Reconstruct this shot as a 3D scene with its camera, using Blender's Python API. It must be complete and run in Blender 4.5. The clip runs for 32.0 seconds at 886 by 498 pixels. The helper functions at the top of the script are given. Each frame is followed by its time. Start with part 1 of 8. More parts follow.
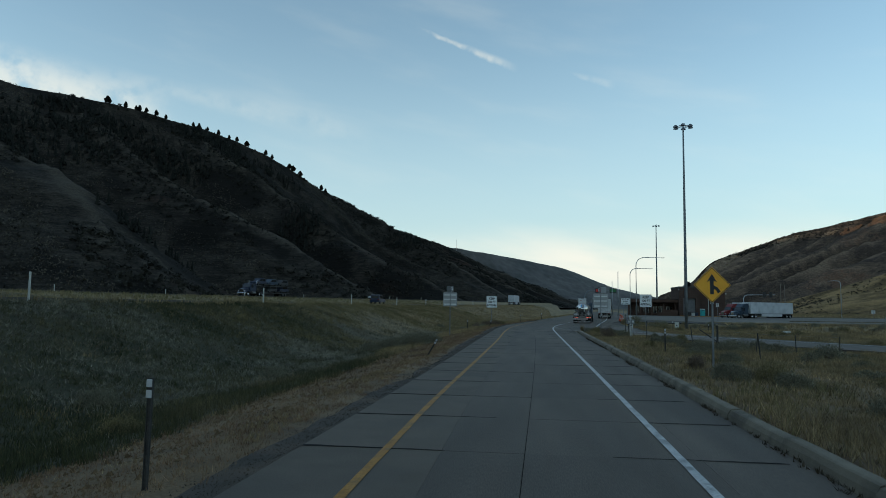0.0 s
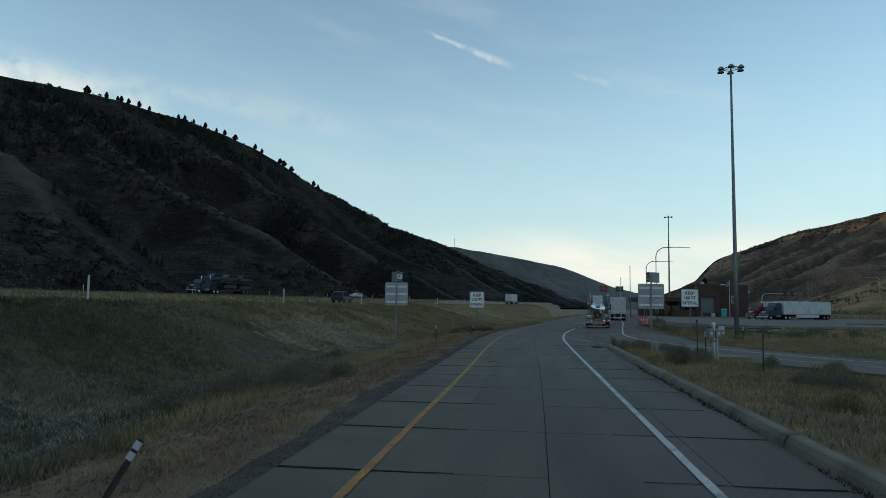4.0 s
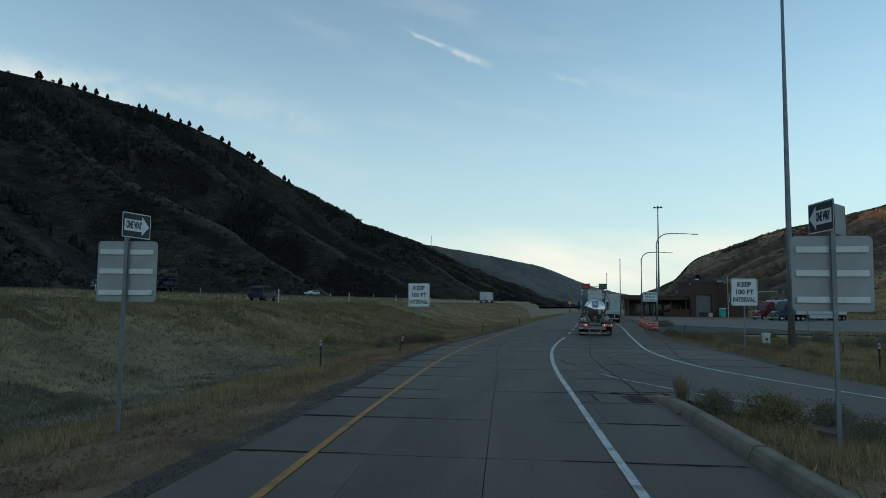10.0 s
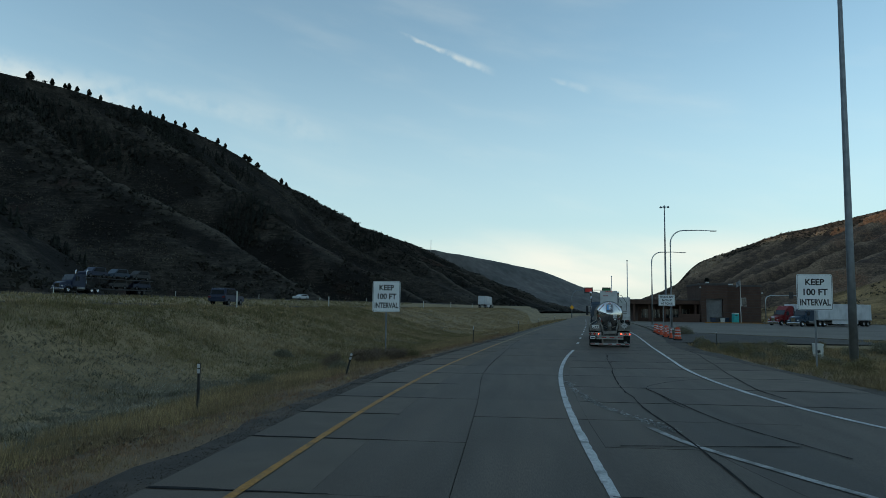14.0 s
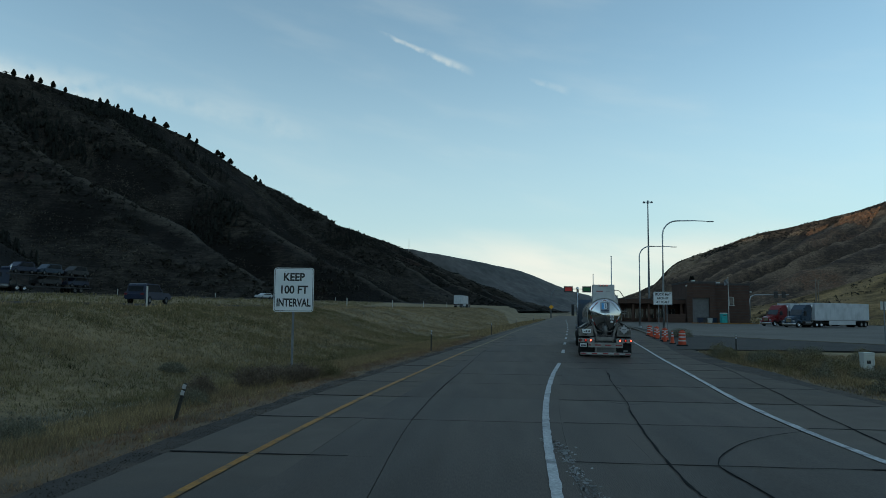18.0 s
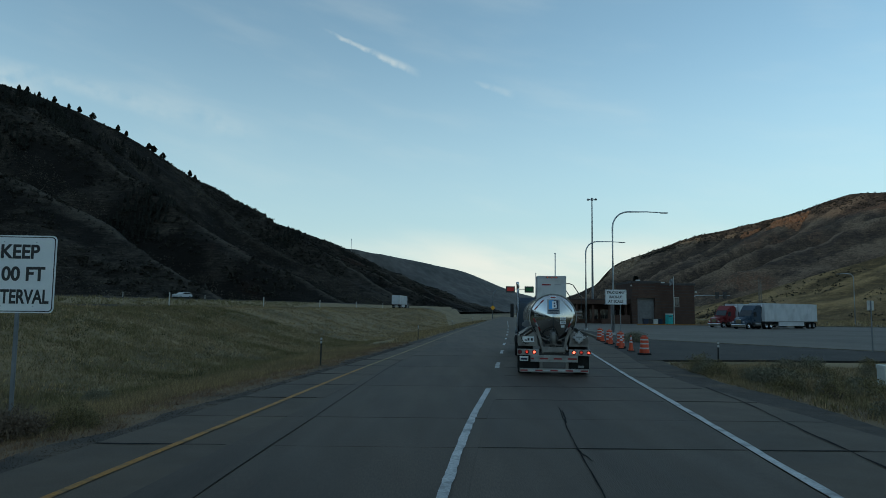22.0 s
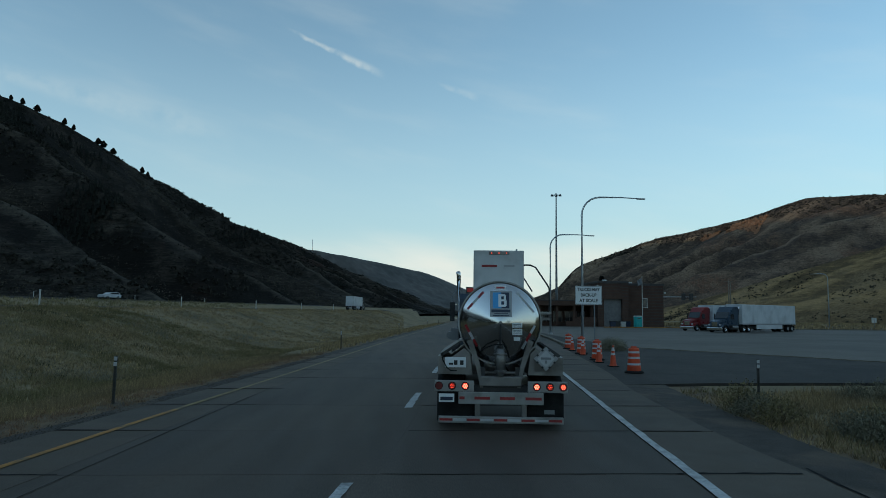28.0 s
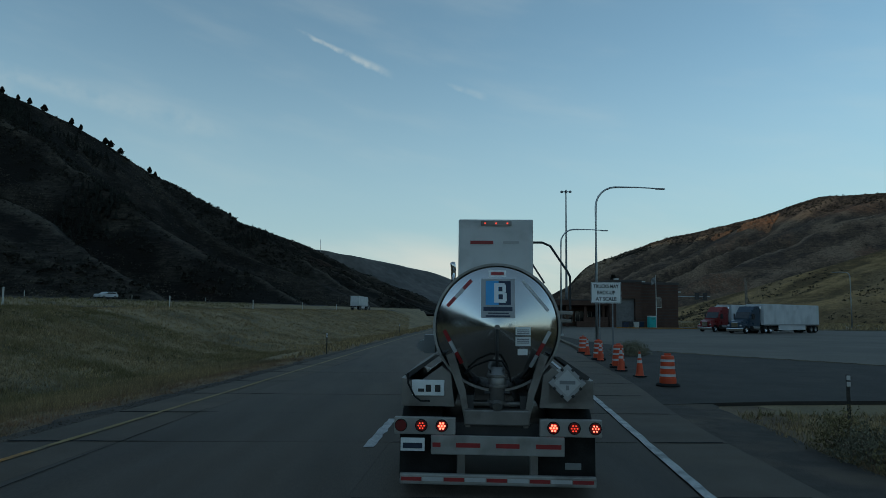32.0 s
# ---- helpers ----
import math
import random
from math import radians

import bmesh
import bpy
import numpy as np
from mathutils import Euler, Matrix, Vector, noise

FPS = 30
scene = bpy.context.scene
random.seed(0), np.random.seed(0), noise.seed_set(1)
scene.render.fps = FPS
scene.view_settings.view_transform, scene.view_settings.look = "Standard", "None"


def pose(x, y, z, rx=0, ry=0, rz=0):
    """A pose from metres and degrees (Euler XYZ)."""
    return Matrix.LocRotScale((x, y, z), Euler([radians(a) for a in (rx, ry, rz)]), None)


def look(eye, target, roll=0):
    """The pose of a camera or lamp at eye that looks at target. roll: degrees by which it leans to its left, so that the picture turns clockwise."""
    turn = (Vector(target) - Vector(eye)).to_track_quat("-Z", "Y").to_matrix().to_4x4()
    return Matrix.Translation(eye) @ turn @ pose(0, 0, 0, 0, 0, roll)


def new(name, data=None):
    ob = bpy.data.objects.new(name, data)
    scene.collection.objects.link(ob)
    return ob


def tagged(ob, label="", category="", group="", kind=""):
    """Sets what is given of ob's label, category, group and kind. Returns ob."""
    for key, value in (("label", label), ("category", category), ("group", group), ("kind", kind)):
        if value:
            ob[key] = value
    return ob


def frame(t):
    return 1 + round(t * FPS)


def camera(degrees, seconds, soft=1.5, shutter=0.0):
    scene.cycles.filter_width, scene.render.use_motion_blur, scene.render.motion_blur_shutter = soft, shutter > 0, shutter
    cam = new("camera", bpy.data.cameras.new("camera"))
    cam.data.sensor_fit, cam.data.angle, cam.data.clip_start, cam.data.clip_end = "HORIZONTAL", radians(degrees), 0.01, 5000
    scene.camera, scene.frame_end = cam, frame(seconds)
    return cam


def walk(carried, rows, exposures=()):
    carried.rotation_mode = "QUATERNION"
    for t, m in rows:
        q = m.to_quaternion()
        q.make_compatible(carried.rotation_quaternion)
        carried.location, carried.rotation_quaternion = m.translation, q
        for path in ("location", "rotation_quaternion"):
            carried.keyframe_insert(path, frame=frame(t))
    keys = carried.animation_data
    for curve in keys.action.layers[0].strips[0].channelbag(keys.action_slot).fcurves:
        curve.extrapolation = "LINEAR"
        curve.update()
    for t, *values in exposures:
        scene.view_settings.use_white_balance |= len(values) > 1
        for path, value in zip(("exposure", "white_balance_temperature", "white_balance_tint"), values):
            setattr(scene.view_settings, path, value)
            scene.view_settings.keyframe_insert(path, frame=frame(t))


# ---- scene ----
EXPO, SKY_STRENGTH, SKY_ELEV, CLOUD = 1.75, 0.12, 3.5, (2.35, 2.3, 2.15, 1)
cam = camera(65.2, 32.0, soft=0.5)

# seconds, x, y, tilt, heading of the cab camera
PATH = [
    (0, 0.00, 0.00, 94.72, 7.98),
    (0.5, -0.08, 3.43, 94.66, 7.91),
    (1, -0.17, 6.81, 94.66, 7.86),
    (1.5, -0.22, 9.91, 94.67, 7.83),
    (2, -0.28, 13.05, 94.74, 7.75),
    (2.5, -0.35, 16.07, 94.69, 7.77),
    (3, -0.33, 18.92, 94.63, 7.78),
    (3.5, -0.34, 21.61, 94.70, 7.92),
    (5.5, -0.25, 31.32, 94.67, 7.35),
    (6, -0.14, 33.41, 94.81, 7.00),
    (6.5, -0.12, 35.46, 94.87, 6.79),
    (7, -0.09, 37.21, 94.81, 6.51),
    (7.5, -0.05, 39.15, 94.77, 6.40),
    (8, -0.01, 40.90, 94.72, 6.33),
    (8.5, -0.04, 42.54, 94.61, 6.15),
    (9, -0.01, 44.06, 94.61, 6.16),
    (9.5, -0.01, 45.40, 94.57, 6.09),
    (10, -0.01, 46.81, 94.64, 6.12),
    (10.5, -0.02, 48.24, 94.61, 6.11),
    (11, 0.01, 49.59, 94.75, 6.13),
    (11.5, 0.04, 50.93, 94.81, 6.11),
    (12, 0.04, 52.09, 94.87, 6.10),
    (12.5, 0.12, 53.27, 94.87, 6.15),
    (13, 0.15, 54.42, 94.93, 6.14),
    (13.5, 0.17, 55.57, 94.93, 6.18),
    (14, 0.21, 56.73, 95.03, 6.16),
    (14.5, 0.23, 57.93, 95.00, 6.17),
    (16.5, 0.41, 63.03, 95.04, 6.02),
    (17, 0.44, 64.45, 95.00, 5.61),
    (17.5, 0.55, 65.72, 95.02, 5.09),
    (18, 0.70, 67.11, 95.03, 4.42),
    (18.5, 0.85, 68.48, 95.13, 3.63),
    (19, 0.99, 69.81, 95.16, 2.89),
    (19.5, 1.16, 71.10, 95.22, 2.21),
    (20, 1.29, 72.26, 95.20, 1.57),
    (20.5, 1.48, 73.46, 95.21, 0.95),
    (21, 1.67, 74.58, 95.17, 0.45),
    (21.5, 1.85, 75.71, 95.21, 0.09),
    (22, 1.96, 76.89, 95.15, -0.21),
    (22.5, 2.10, 77.88, 95.13, -0.36),
    (23, 2.27, 79.05, 95.14, -0.62),
    (23.5, 2.44, 80.09, 95.15, -0.85),
    (24, 2.59, 80.98, 95.12, -1.20),
    (24.5, 2.72, 81.94, 95.11, -1.46),
    (25, 2.93, 82.74, 95.17, -1.66),
    (25.5, 3.08, 83.55, 95.20, -1.79),
    (27.5, 3.94, 87.23, 95.31, -2.88),
    (28, 4.09, 87.94, 95.35, -3.19),
    (28.5, 4.27, 88.73, 95.32, -3.55),
    (29, 4.42, 89.41, 95.32, -3.77),
    (29.5, 4.53, 90.09, 95.34, -3.72),
    (30, 4.65, 90.77, 95.37, -3.49),
    (30.5, 4.74, 91.38, 95.38, -3.21),
    (31, 4.80, 91.93, 95.41, -2.99),
    (31.5, 4.87, 92.40, 95.39, -2.73),
    (32, 4.92, 92.74, 95.35, -2.47),
]
EYE_HEIGHT, CAMERA_ROLL = 2.2, 0.64


def cab(x, y, tilt, heading):
    return Matrix.Translation((x, y, EYE_HEIGHT)) @ pose(0, 0, 0, tilt, 0, heading) @ pose(0, 0, 0, 0, 0, CAMERA_ROLL)


walk(cam, [(t, cab(x, y, a, b)) for t, x, y, a, b in PATH],
     exposures=[(0.0, EXPO + 0.03, 6720, 4), (14.0, EXPO + 0.03, 6650, 3), (18.0, EXPO - 0.05, 6550, 2), (24.0, EXPO - 0.12, 6400, 1), (29.0, EXPO - 0.16, 6300, 1), (30.2, EXPO - 0.12, 6300, 1), (31.0, EXPO - 0.06, 6350, 0), (32.0, EXPO - 0.46, 6250, 0)])

# ------------------------------------------------------------------ light
SUN_ELEVATION, SUN_AZIMUTH = 2.5, -112.0   # degrees; azimuth clockwise from +y


def make_world():
    world = bpy.data.worlds.new("evening_sky")
    scene.world = world
    world.use_nodes = True
    nt = world.node_tree
    nt.nodes.clear()
    N, L = nt.nodes.new, nt.links.new
    out, bg, sky = N("ShaderNodeOutputWorld"), N("ShaderNodeBackground"), N("ShaderNodeTexSky")
    sky.sky_type, sky.sun_disc = "NISHITA", False
    sky.sun_elevation, sky.sun_rotation = radians(SKY_ELEV), radians(SUN_AZIMUTH)
    sky.altitude, sky.air_density, sky.dust_density, sky.ozone_density = 2000, 1.0, 0.6, 1.5
    geo = N("ShaderNodeTexCoord")

    def mth(op, a, b=None, c=None):
        n = N("ShaderNodeMath")
        n.operation = op
        for i, v in enumerate((a, b, c)):
            if v is None:
                continue
            if isinstance(v, (int, float)):
                n.inputs[i].default_value = v
            else:
                L(v, n.inputs[i])
        return n.outputs[0]

    def smooth(v, lo, hi):
        n = N("ShaderNodeMapRange")
        n.interpolation_type = "SMOOTHSTEP"
        n.inputs[1].default_value, n.inputs[2].default_value = lo, hi
        L(v, n.inputs[0])
        return n.outputs[0]

    sep = N("ShaderNodeSeparateXYZ")
    L(geo.outputs["Generated"], sep.inputs[0])
    az = mth("ARCTAN2", sep.outputs[0], sep.outputs[1])
    el = mth("ARCSINE", sep.outputs[2])
    # thin cirrus veil, stretched along the horizon
    comb = N("ShaderNodeCombineXYZ")
    L(mth("MULTIPLY", az, 2.2), comb.inputs[0])
    L(mth("MULTIPLY_ADD", el, 9.0, mth("MULTIPLY", az, 1.6)), comb.inputs[1])
    veil = N("ShaderNodeTexNoise")
    veil.inputs["Scale"].default_value, veil.inputs["Detail"].default_value = 1.9, 7
    L(comb.outputs[0], veil.inputs["Vector"])
    veil_mask = mth("MULTIPLY", smooth(veil.outputs["Fac"], 0.45, 0.85), 0.14)
    # bright low bank of cloud over the valley's mouth
    low = mth("MULTIPLY", smooth(el, 0.002, 0.05), mth("SUBTRACT", 1.0, smooth(el, 0.06, 0.13)))
    low = mth("MULTIPLY", low, mth("MULTIPLY", smooth(az, -0.25, 0.0), mth("SUBTRACT", 1.0, smooth(az, 0.25, 0.55))))
    low = mth("MULTIPLY", low, mth("MULTIPLY_ADD", smooth(veil.outputs["Fac"], 0.35, 0.6), 0.55, 0.4))
    # short contrail and a wisp beside it
    wob = N("ShaderNodeTexNoise")
    wob.inputs["Scale"].default_value, wob.inputs["Detail"].default_value = 38, 6
    L(geo.outputs["Generated"], wob.inputs["Vector"])
    wobble = mth("MULTIPLY_ADD", wob.outputs["Fac"], 0.012, -0.006)

    def streak(a0, e0, slope, half, width, strength):
        u = mth("SUBTRACT", az, a0)
        v = mth("SUBTRACT", mth("ADD", el, wobble), mth("MULTIPLY_ADD", u, slope, e0))
        along = mth("SUBTRACT", 1.0, smooth(mth("ABSOLUTE", u), half * 0.45, half))
        w = mth("MULTIPLY_ADD", u, width * 0.5 / half, width)
        across = mth("SUBTRACT", 1.0, smooth(mth("DIVIDE", mth("ABSOLUTE", v), w), 0.1, 1.0))
        return mth("MULTIPLY", mth("MULTIPLY", along, across), mth("MULTIPLY", smooth(wob.outputs["Fac"], 0.25, 0.65), strength))

    clouds = mth("ADD", veil_mask, mth("MULTIPLY", low, 0.95))
    for args in ((-0.106, 0.364, -0.36, 0.078, 0.0058, 0.40), (0.075, 0.318, -0.3, 0.035, 0.006, 0.16),
                 (-0.66, 0.262, -0.22, 0.16, 0.05, 0.6), (-0.42, 0.27, -0.15, 0.2, 0.02, 0.12)):
        clouds = mth("ADD", clouds, streak(*args))
    veil_low = N("ShaderNodeMix")      # pale thin overcast that thickens towards the horizon
    veil_low.data_type = "RGBA"
    L(mth("MULTIPLY_ADD", mth("SUBTRACT", 1.0, smooth(el, 0.0, 0.42)), 0.68, 0.12), veil_low.inputs["Factor"])
    L(sky.outputs[0], veil_low.inputs["A"])
    veil_low.inputs["B"].default_value = (1.3, 1.71, 1.98, 1)
    mix = N("ShaderNodeMix")
    mix.data_type = "RGBA"
    mix.clamp_factor = True
    L(clouds, mix.inputs["Factor"])
    L(veil_low.outputs["Result"], mix.inputs["A"])
    mix.inputs["B"].default_value = CLOUD
    L(mix.outputs["Result"], bg.inputs[0])
    bg.inputs[1].default_value = SKY_STRENGTH
    L(bg.outputs[0], out.inputs[0])


make_world()
sun = new("sun", bpy.data.lights.new("sun", "SUN"))
sun.data.energy, sun.data.angle, sun.data.color = 0.35, radians(0.5), (1.0, 0.72, 0.45)
_a, _e = radians(SUN_AZIMUTH), radians(SUN_ELEVATION)
sun.matrix_world = look((0, 0, 0), (-math.sin(_a) * math.cos(_e), -math.cos(_a) * math.cos(_e), -math.sin(_e)))


# ------------------------------------------------------------------ materials
def material(name, a, b, scale=4.0, fine=60.0, rough=0.8, metal=0.0, bump=0.15, c=None, c_scale=0.3, contrast=(0.35, 0.65),
             stretch=(1, 1, 1), per_object=0.0, rough_var=0.1, spec=0.4, island=0.0, coords="Object"):
    """Two colours mixed by coarse noise, a third by large stains, grain and bump from fine noise."""
    m = bpy.data.materials.new(name)
    m.use_nodes = True
    nt = m.node_tree
    N, L = nt.nodes.new, nt.links.new
    bsdf = nt.nodes["Principled BSDF"]
    tc, mp = N("ShaderNodeTexCoord"), N("ShaderNodeMapping")
    mp.inputs["Scale"].default_value = stretch
    if coords == "World":
        g = N("ShaderNodeNewGeometry")
        L(g.outputs["Position"], mp.inputs[0])
    else:
        L(tc.outputs["Object"], mp.inputs[0])

    def noi(s, d=5):
        n = N("ShaderNodeTexNoise")
        n.inputs["Scale"].default_value, n.inputs["Detail"].default_value = s, d
        L(mp.outputs[0], n.inputs["Vector"])
        return n.outputs["Fac"]

    def ramp(v, lo, hi):
        n = N("ShaderNodeMapRange")
        n.inputs[1].default_value, n.inputs[2].default_value = lo, hi
        L(v, n.inputs[0])
        return n.outputs[0]

    def mix(f, x, y, blend="MIX"):
        n = N("ShaderNodeMix")
        n.data_type, n.blend_type = "RGBA", blend
        for k, v in (("Factor", f), ("A", x), ("B", y)):
            if isinstance(v, tuple):
                n.inputs[k].default_value = (*v, 1.0) if len(v) == 3 else v
            elif isinstance(v, (int, float)):
                n.inputs[k].default_value = v
            else:
                L(v, n.inputs[k])
        return n.outputs["Result"]

    grain = noi(fine, 3)
    col = mix(ramp(noi(scale), *contrast), a, b)
    if c:
        col = mix(ramp(noi(c_scale, 4), 0.5, 0.68), col, c)
    k = 0.34 if rough > 0.65 else 0.07
    col = mix(ramp(grain, 0.25, 0.75), mix(1.0, col, (1 - k, 1 - k, 1 - k), "MULTIPLY"), mix(1.0, col, (1 + k * 0.8, 1 + k * 0.8, 1 + k * 0.8), "MULTIPLY"))
    if per_object or island:
        if island:
            r = N("ShaderNodeNewGeometry").outputs["Random Per Island"]
            amount = island
        else:
            r = N("ShaderNodeObjectInfo").outputs["Random"]
            amount = per_object
        h = N("ShaderNodeHueSaturation")
        L(ramp(r, 0, 1), h.inputs["Value"])
        h.inputs["Value"].links[0].from_node.inputs[3].default_value = 1 - amount
        h.inputs["Value"].links[0].from_node.inputs[4].default_value = 1 + amount
        L(col, h.inputs["Color"])
        col = h.outputs[0]
    L(col, bsdf.inputs["Base Color"])
    n = N("ShaderNodeMapRange")
    n.inputs[3].default_value, n.inputs[4].default_value = max(rough - rough_var, 0.03), min(rough + rough_var, 1)
    L(noi(scale * 2.3), n.inputs[0])
    L(n.outputs[0], bsdf.inputs["Roughness"])
    bsdf.inputs["Metallic"].default_value = metal
    bsdf.inputs["Specular IOR Level"].default_value = spec
    if bump:
        bp = N("ShaderNodeBump")
        bp.inputs["Strength"].default_value, bp.inputs["Distance"].default_value = bump, 0.02
        L(grain, bp.inputs["Height"])
        L(bp.outputs[0], bsdf.inputs["Normal"])
    return m


def hill_material(name, sage, grass, wood, soil, mottle=0.4, clod=0.75, soil_scale=0.013, soil_cut=0.57, relief=0.5):
    """Mountainside: sage and pale grass in mottles and thin terraces, woods and bare soil by the hill's own cover."""
    m = bpy.data.materials.new(name)
    m.use_nodes = True
    nt = m.node_tree
    N, L = nt.nodes.new, nt.links.new
    bsdf = nt.nodes["Principled BSDF"]
    pos = N("ShaderNodeNewGeometry").outputs["Position"]

    def noi(scale, detail, stretch=(1, 1, 1), rough=0.6):
        mp, n = N("ShaderNodeMapping"), N("ShaderNodeTexNoise")
        mp.inputs["Scale"].default_value = stretch
        L(pos, mp.inputs[0])
        L(mp.outputs[0], n.inputs["Vector"])
        n.inputs["Scale"].default_value, n.inputs["Detail"].default_value, n.inputs["Roughness"].default_value = scale, detail, rough
        return n.outputs["Fac"]

    def mth(op, a, b=0.0, c=None):
        n = N("ShaderNodeMath")
        n.operation = op
        for i, v in enumerate((a, b, c)):
            if v is None:
                continue
            if isinstance(v, (int, float)):
                n.inputs[i].default_value = v
            else:
                L(v, n.inputs[i])
        return n.outputs[0]

    def step(v, lo, hi):
        n = N("ShaderNodeMapRange")
        n.interpolation_type = "SMOOTHSTEP"
        n.inputs[1].default_value, n.inputs[2].default_value = lo, hi
        L(v, n.inputs[0])
        return n.outputs[0]

    def mix(f, a, b, blend="MIX"):
        n = N("ShaderNodeMix")
        n.data_type, n.blend_type = "RGBA", blend
        for k, v in (("Factor", f), ("A", a), ("B", b)):
            if isinstance(v, tuple):
                n.inputs[k].default_value = (*v, 1.0)
            elif isinstance(v, (int, float)):
                n.inputs[k].default_value = v
            else:
                L(v, n.inputs[k])
        return n.outputs["Result"]

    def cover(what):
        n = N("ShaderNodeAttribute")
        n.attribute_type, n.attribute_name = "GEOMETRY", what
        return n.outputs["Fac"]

    patch, tuft, terrace = noi(mottle * 0.28, 6), noi(clod, 4, rough=0.7), noi(0.9, 4, (0.16, 0.16, 1.5), 0.65)
    blend = mth("MULTIPLY_ADD", patch, 1.5, mth("MULTIPLY_ADD", terrace, 1.3, mth("MULTIPLY", tuft, 1.1)))
    pale = step(mth("ADD", blend, cover("grass")), 1.4, 2.5)
    col = mix(pale, sage, grass)
    col = mix(mth("MULTIPLY", step(noi(soil_scale, 5), soil_cut, soil_cut + 0.1), step(tuft, 0.35, 0.6)), col, soil)
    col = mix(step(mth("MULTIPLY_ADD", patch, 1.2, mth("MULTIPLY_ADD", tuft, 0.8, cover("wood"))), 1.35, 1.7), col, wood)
    grain = step(noi(clod * 2.2, 3, rough=0.8), 0.3, 0.7)
    col = mix(grain, mix(1.0, col, (0.55, 0.55, 0.55), "MULTIPLY"), mix(1.0, col, (1.45, 1.45, 1.45), "MULTIPLY"))
    L(col, bsdf.inputs["Base Color"])
    bsdf.inputs["Roughness"].default_value, bsdf.inputs["Specular IOR Level"].default_value = 0.95, 0.1
    bp = N("ShaderNodeBump")
    bp.inputs["Strength"].default_value, bp.inputs["Distance"].default_value = relief, 0.8
    L(mth("ADD", tuft, terrace), bp.inputs["Height"])
    L(bp.outputs[0], bsdf.inputs["Normal"])
    return m


def lit(name, colour, strength):
    m = bpy.data.materials.new(name)
    m.use_nodes = True
    b = m.node_tree.nodes["Principled BSDF"]
    b.inputs["Base Color"].default_value = (*colour, 1)
    b.inputs["Emission Color"].default_value = (*colour, 1)
    b.inputs["Emission Strength"].default_value = strength
    return m


CONCRETE = material("pavement_concrete", (0.0584, 0.0453, 0.0351), (0.0982, 0.0755, 0.0582), 0.9, 60, 0.75, bump=0.25, c=(0.0479, 0.0385, 0.0317), c_scale=0.35, stretch=(1, 0.13, 1), per_object=0.09, coords="World", contrast=(0.3, 0.7))
# same concrete in a lower tone, for the pavement beyond y = 84
DARKER_CONCRETE = material("darker_mainline_concrete", (0.0482, 0.0351, 0.0247), (0.0809, 0.0586, 0.0410), 0.9, 60, 0.75, bump=0.25, c=(0.0395, 0.0299, 0.0223), c_scale=0.35, stretch=(1, 0.13, 1), per_object=0.09, coords="World", contrast=(0.3, 0.7))
SHOULDER = material("shoulder_concrete", (0.0911, 0.0717, 0.0540), (0.1122, 0.0887, 0.0677), 0.8, 45, 0.8, bump=0.2, c=(0.0772, 0.0634, 0.0506), c_scale=0.3, per_object=0.08, coords="World")
# shoulder concrete in the same lower tone
DARKER_SHOULDER = material("darker_shoulder_concrete", (0.0747, 0.0547, 0.0370), (0.0918, 0.0678, 0.0465), 0.8, 45, 0.8, bump=0.2, c=(0.0631, 0.0484, 0.0347), c_scale=0.3, per_object=0.08, coords="World")
SEAL = material("joint_sealant", (0.018, 0.018, 0.01875), (0.033, 0.033, 0.033), 3, 40, 0.95, coords="World", spec=0.03, rough_var=0.04)
APRON = material("dark_apron_asphalt", (0.0270, 0.0223, 0.0181), (0.0437, 0.0356, 0.0284), 0.6, 70, 0.9, bump=0.3, c=(0.0208, 0.0173, 0.0147), c_scale=0.2, coords="World")
ASPHALT = material("asphalt", (0.0467, 0.0393, 0.0328), (0.0726, 0.0602, 0.0492), 0.6, 70, 0.85, bump=0.25, c=(0.0363, 0.0301, 0.0262), c_scale=0.15, coords="World")
LOT = material("lot_concrete", (0.0958, 0.0822, 0.0655), (0.1249, 0.1044, 0.0820), 0.25, 30, 0.8, bump=0.1, c=(0.0707, 0.0613, 0.0492), c_scale=0.06, coords="World")
CURB = material("curb_concrete", (0.1418, 0.12, 0.08742), (0.1943, 0.163, 0.119), 1.5, 50, 0.85, bump=0.35, c=(0.08925, 0.076, 0.0558), c_scale=0.9, per_object=0.08, coords="World")
YELLOW_FADED = material("faded_yellow_road_paint", (0.22, 0.155, 0.055), (0.28, 0.20, 0.08), 1.5, 25, 0.75, c=(0.13, 0.10, 0.06), c_scale=2.0, coords="World")
YELLOW_PAINT = material("yellow_road_paint", (0.31, 0.135, 0.016), (0.38, 0.178, 0.028), 1.5, 25, 0.7, c=(0.1445, 0.0897, 0.035), c_scale=2.6, coords="World")
WORN_WHITE = material("worn_white_paint", (0.32, 0.32, 0.312), (0.16, 0.1568, 0.1472), 2.6, 25, 0.75, c=(0.104, 0.0992, 0.0896), c_scale=1.1, coords="World", contrast=(0.42, 0.58))
WHITE_PAINT = material("white_road_paint", (0.4048, 0.4136, 0.4136), (0.5104, 0.5104, 0.506), 1.5, 25, 0.7, c=(0.2112, 0.2156, 0.2156), c_scale=2.2, coords="World")
SOIL = material("verge_soil", (0.122, 0.08, 0.042), (0.185, 0.123, 0.066), 0.8, 18, 0.95, bump=0.9, c=(0.075, 0.05, 0.028), c_scale=0.5, coords="World")
PASTURE = material("pasture_ground", (0.044, 0.036, 0.0125), (0.080, 0.060, 0.0235), 0.3, 9, 0.95, bump=0.6, c=(0.1014, 0.07616, 0.042), c_scale=0.09, coords="World", contrast=(0.3, 0.7))
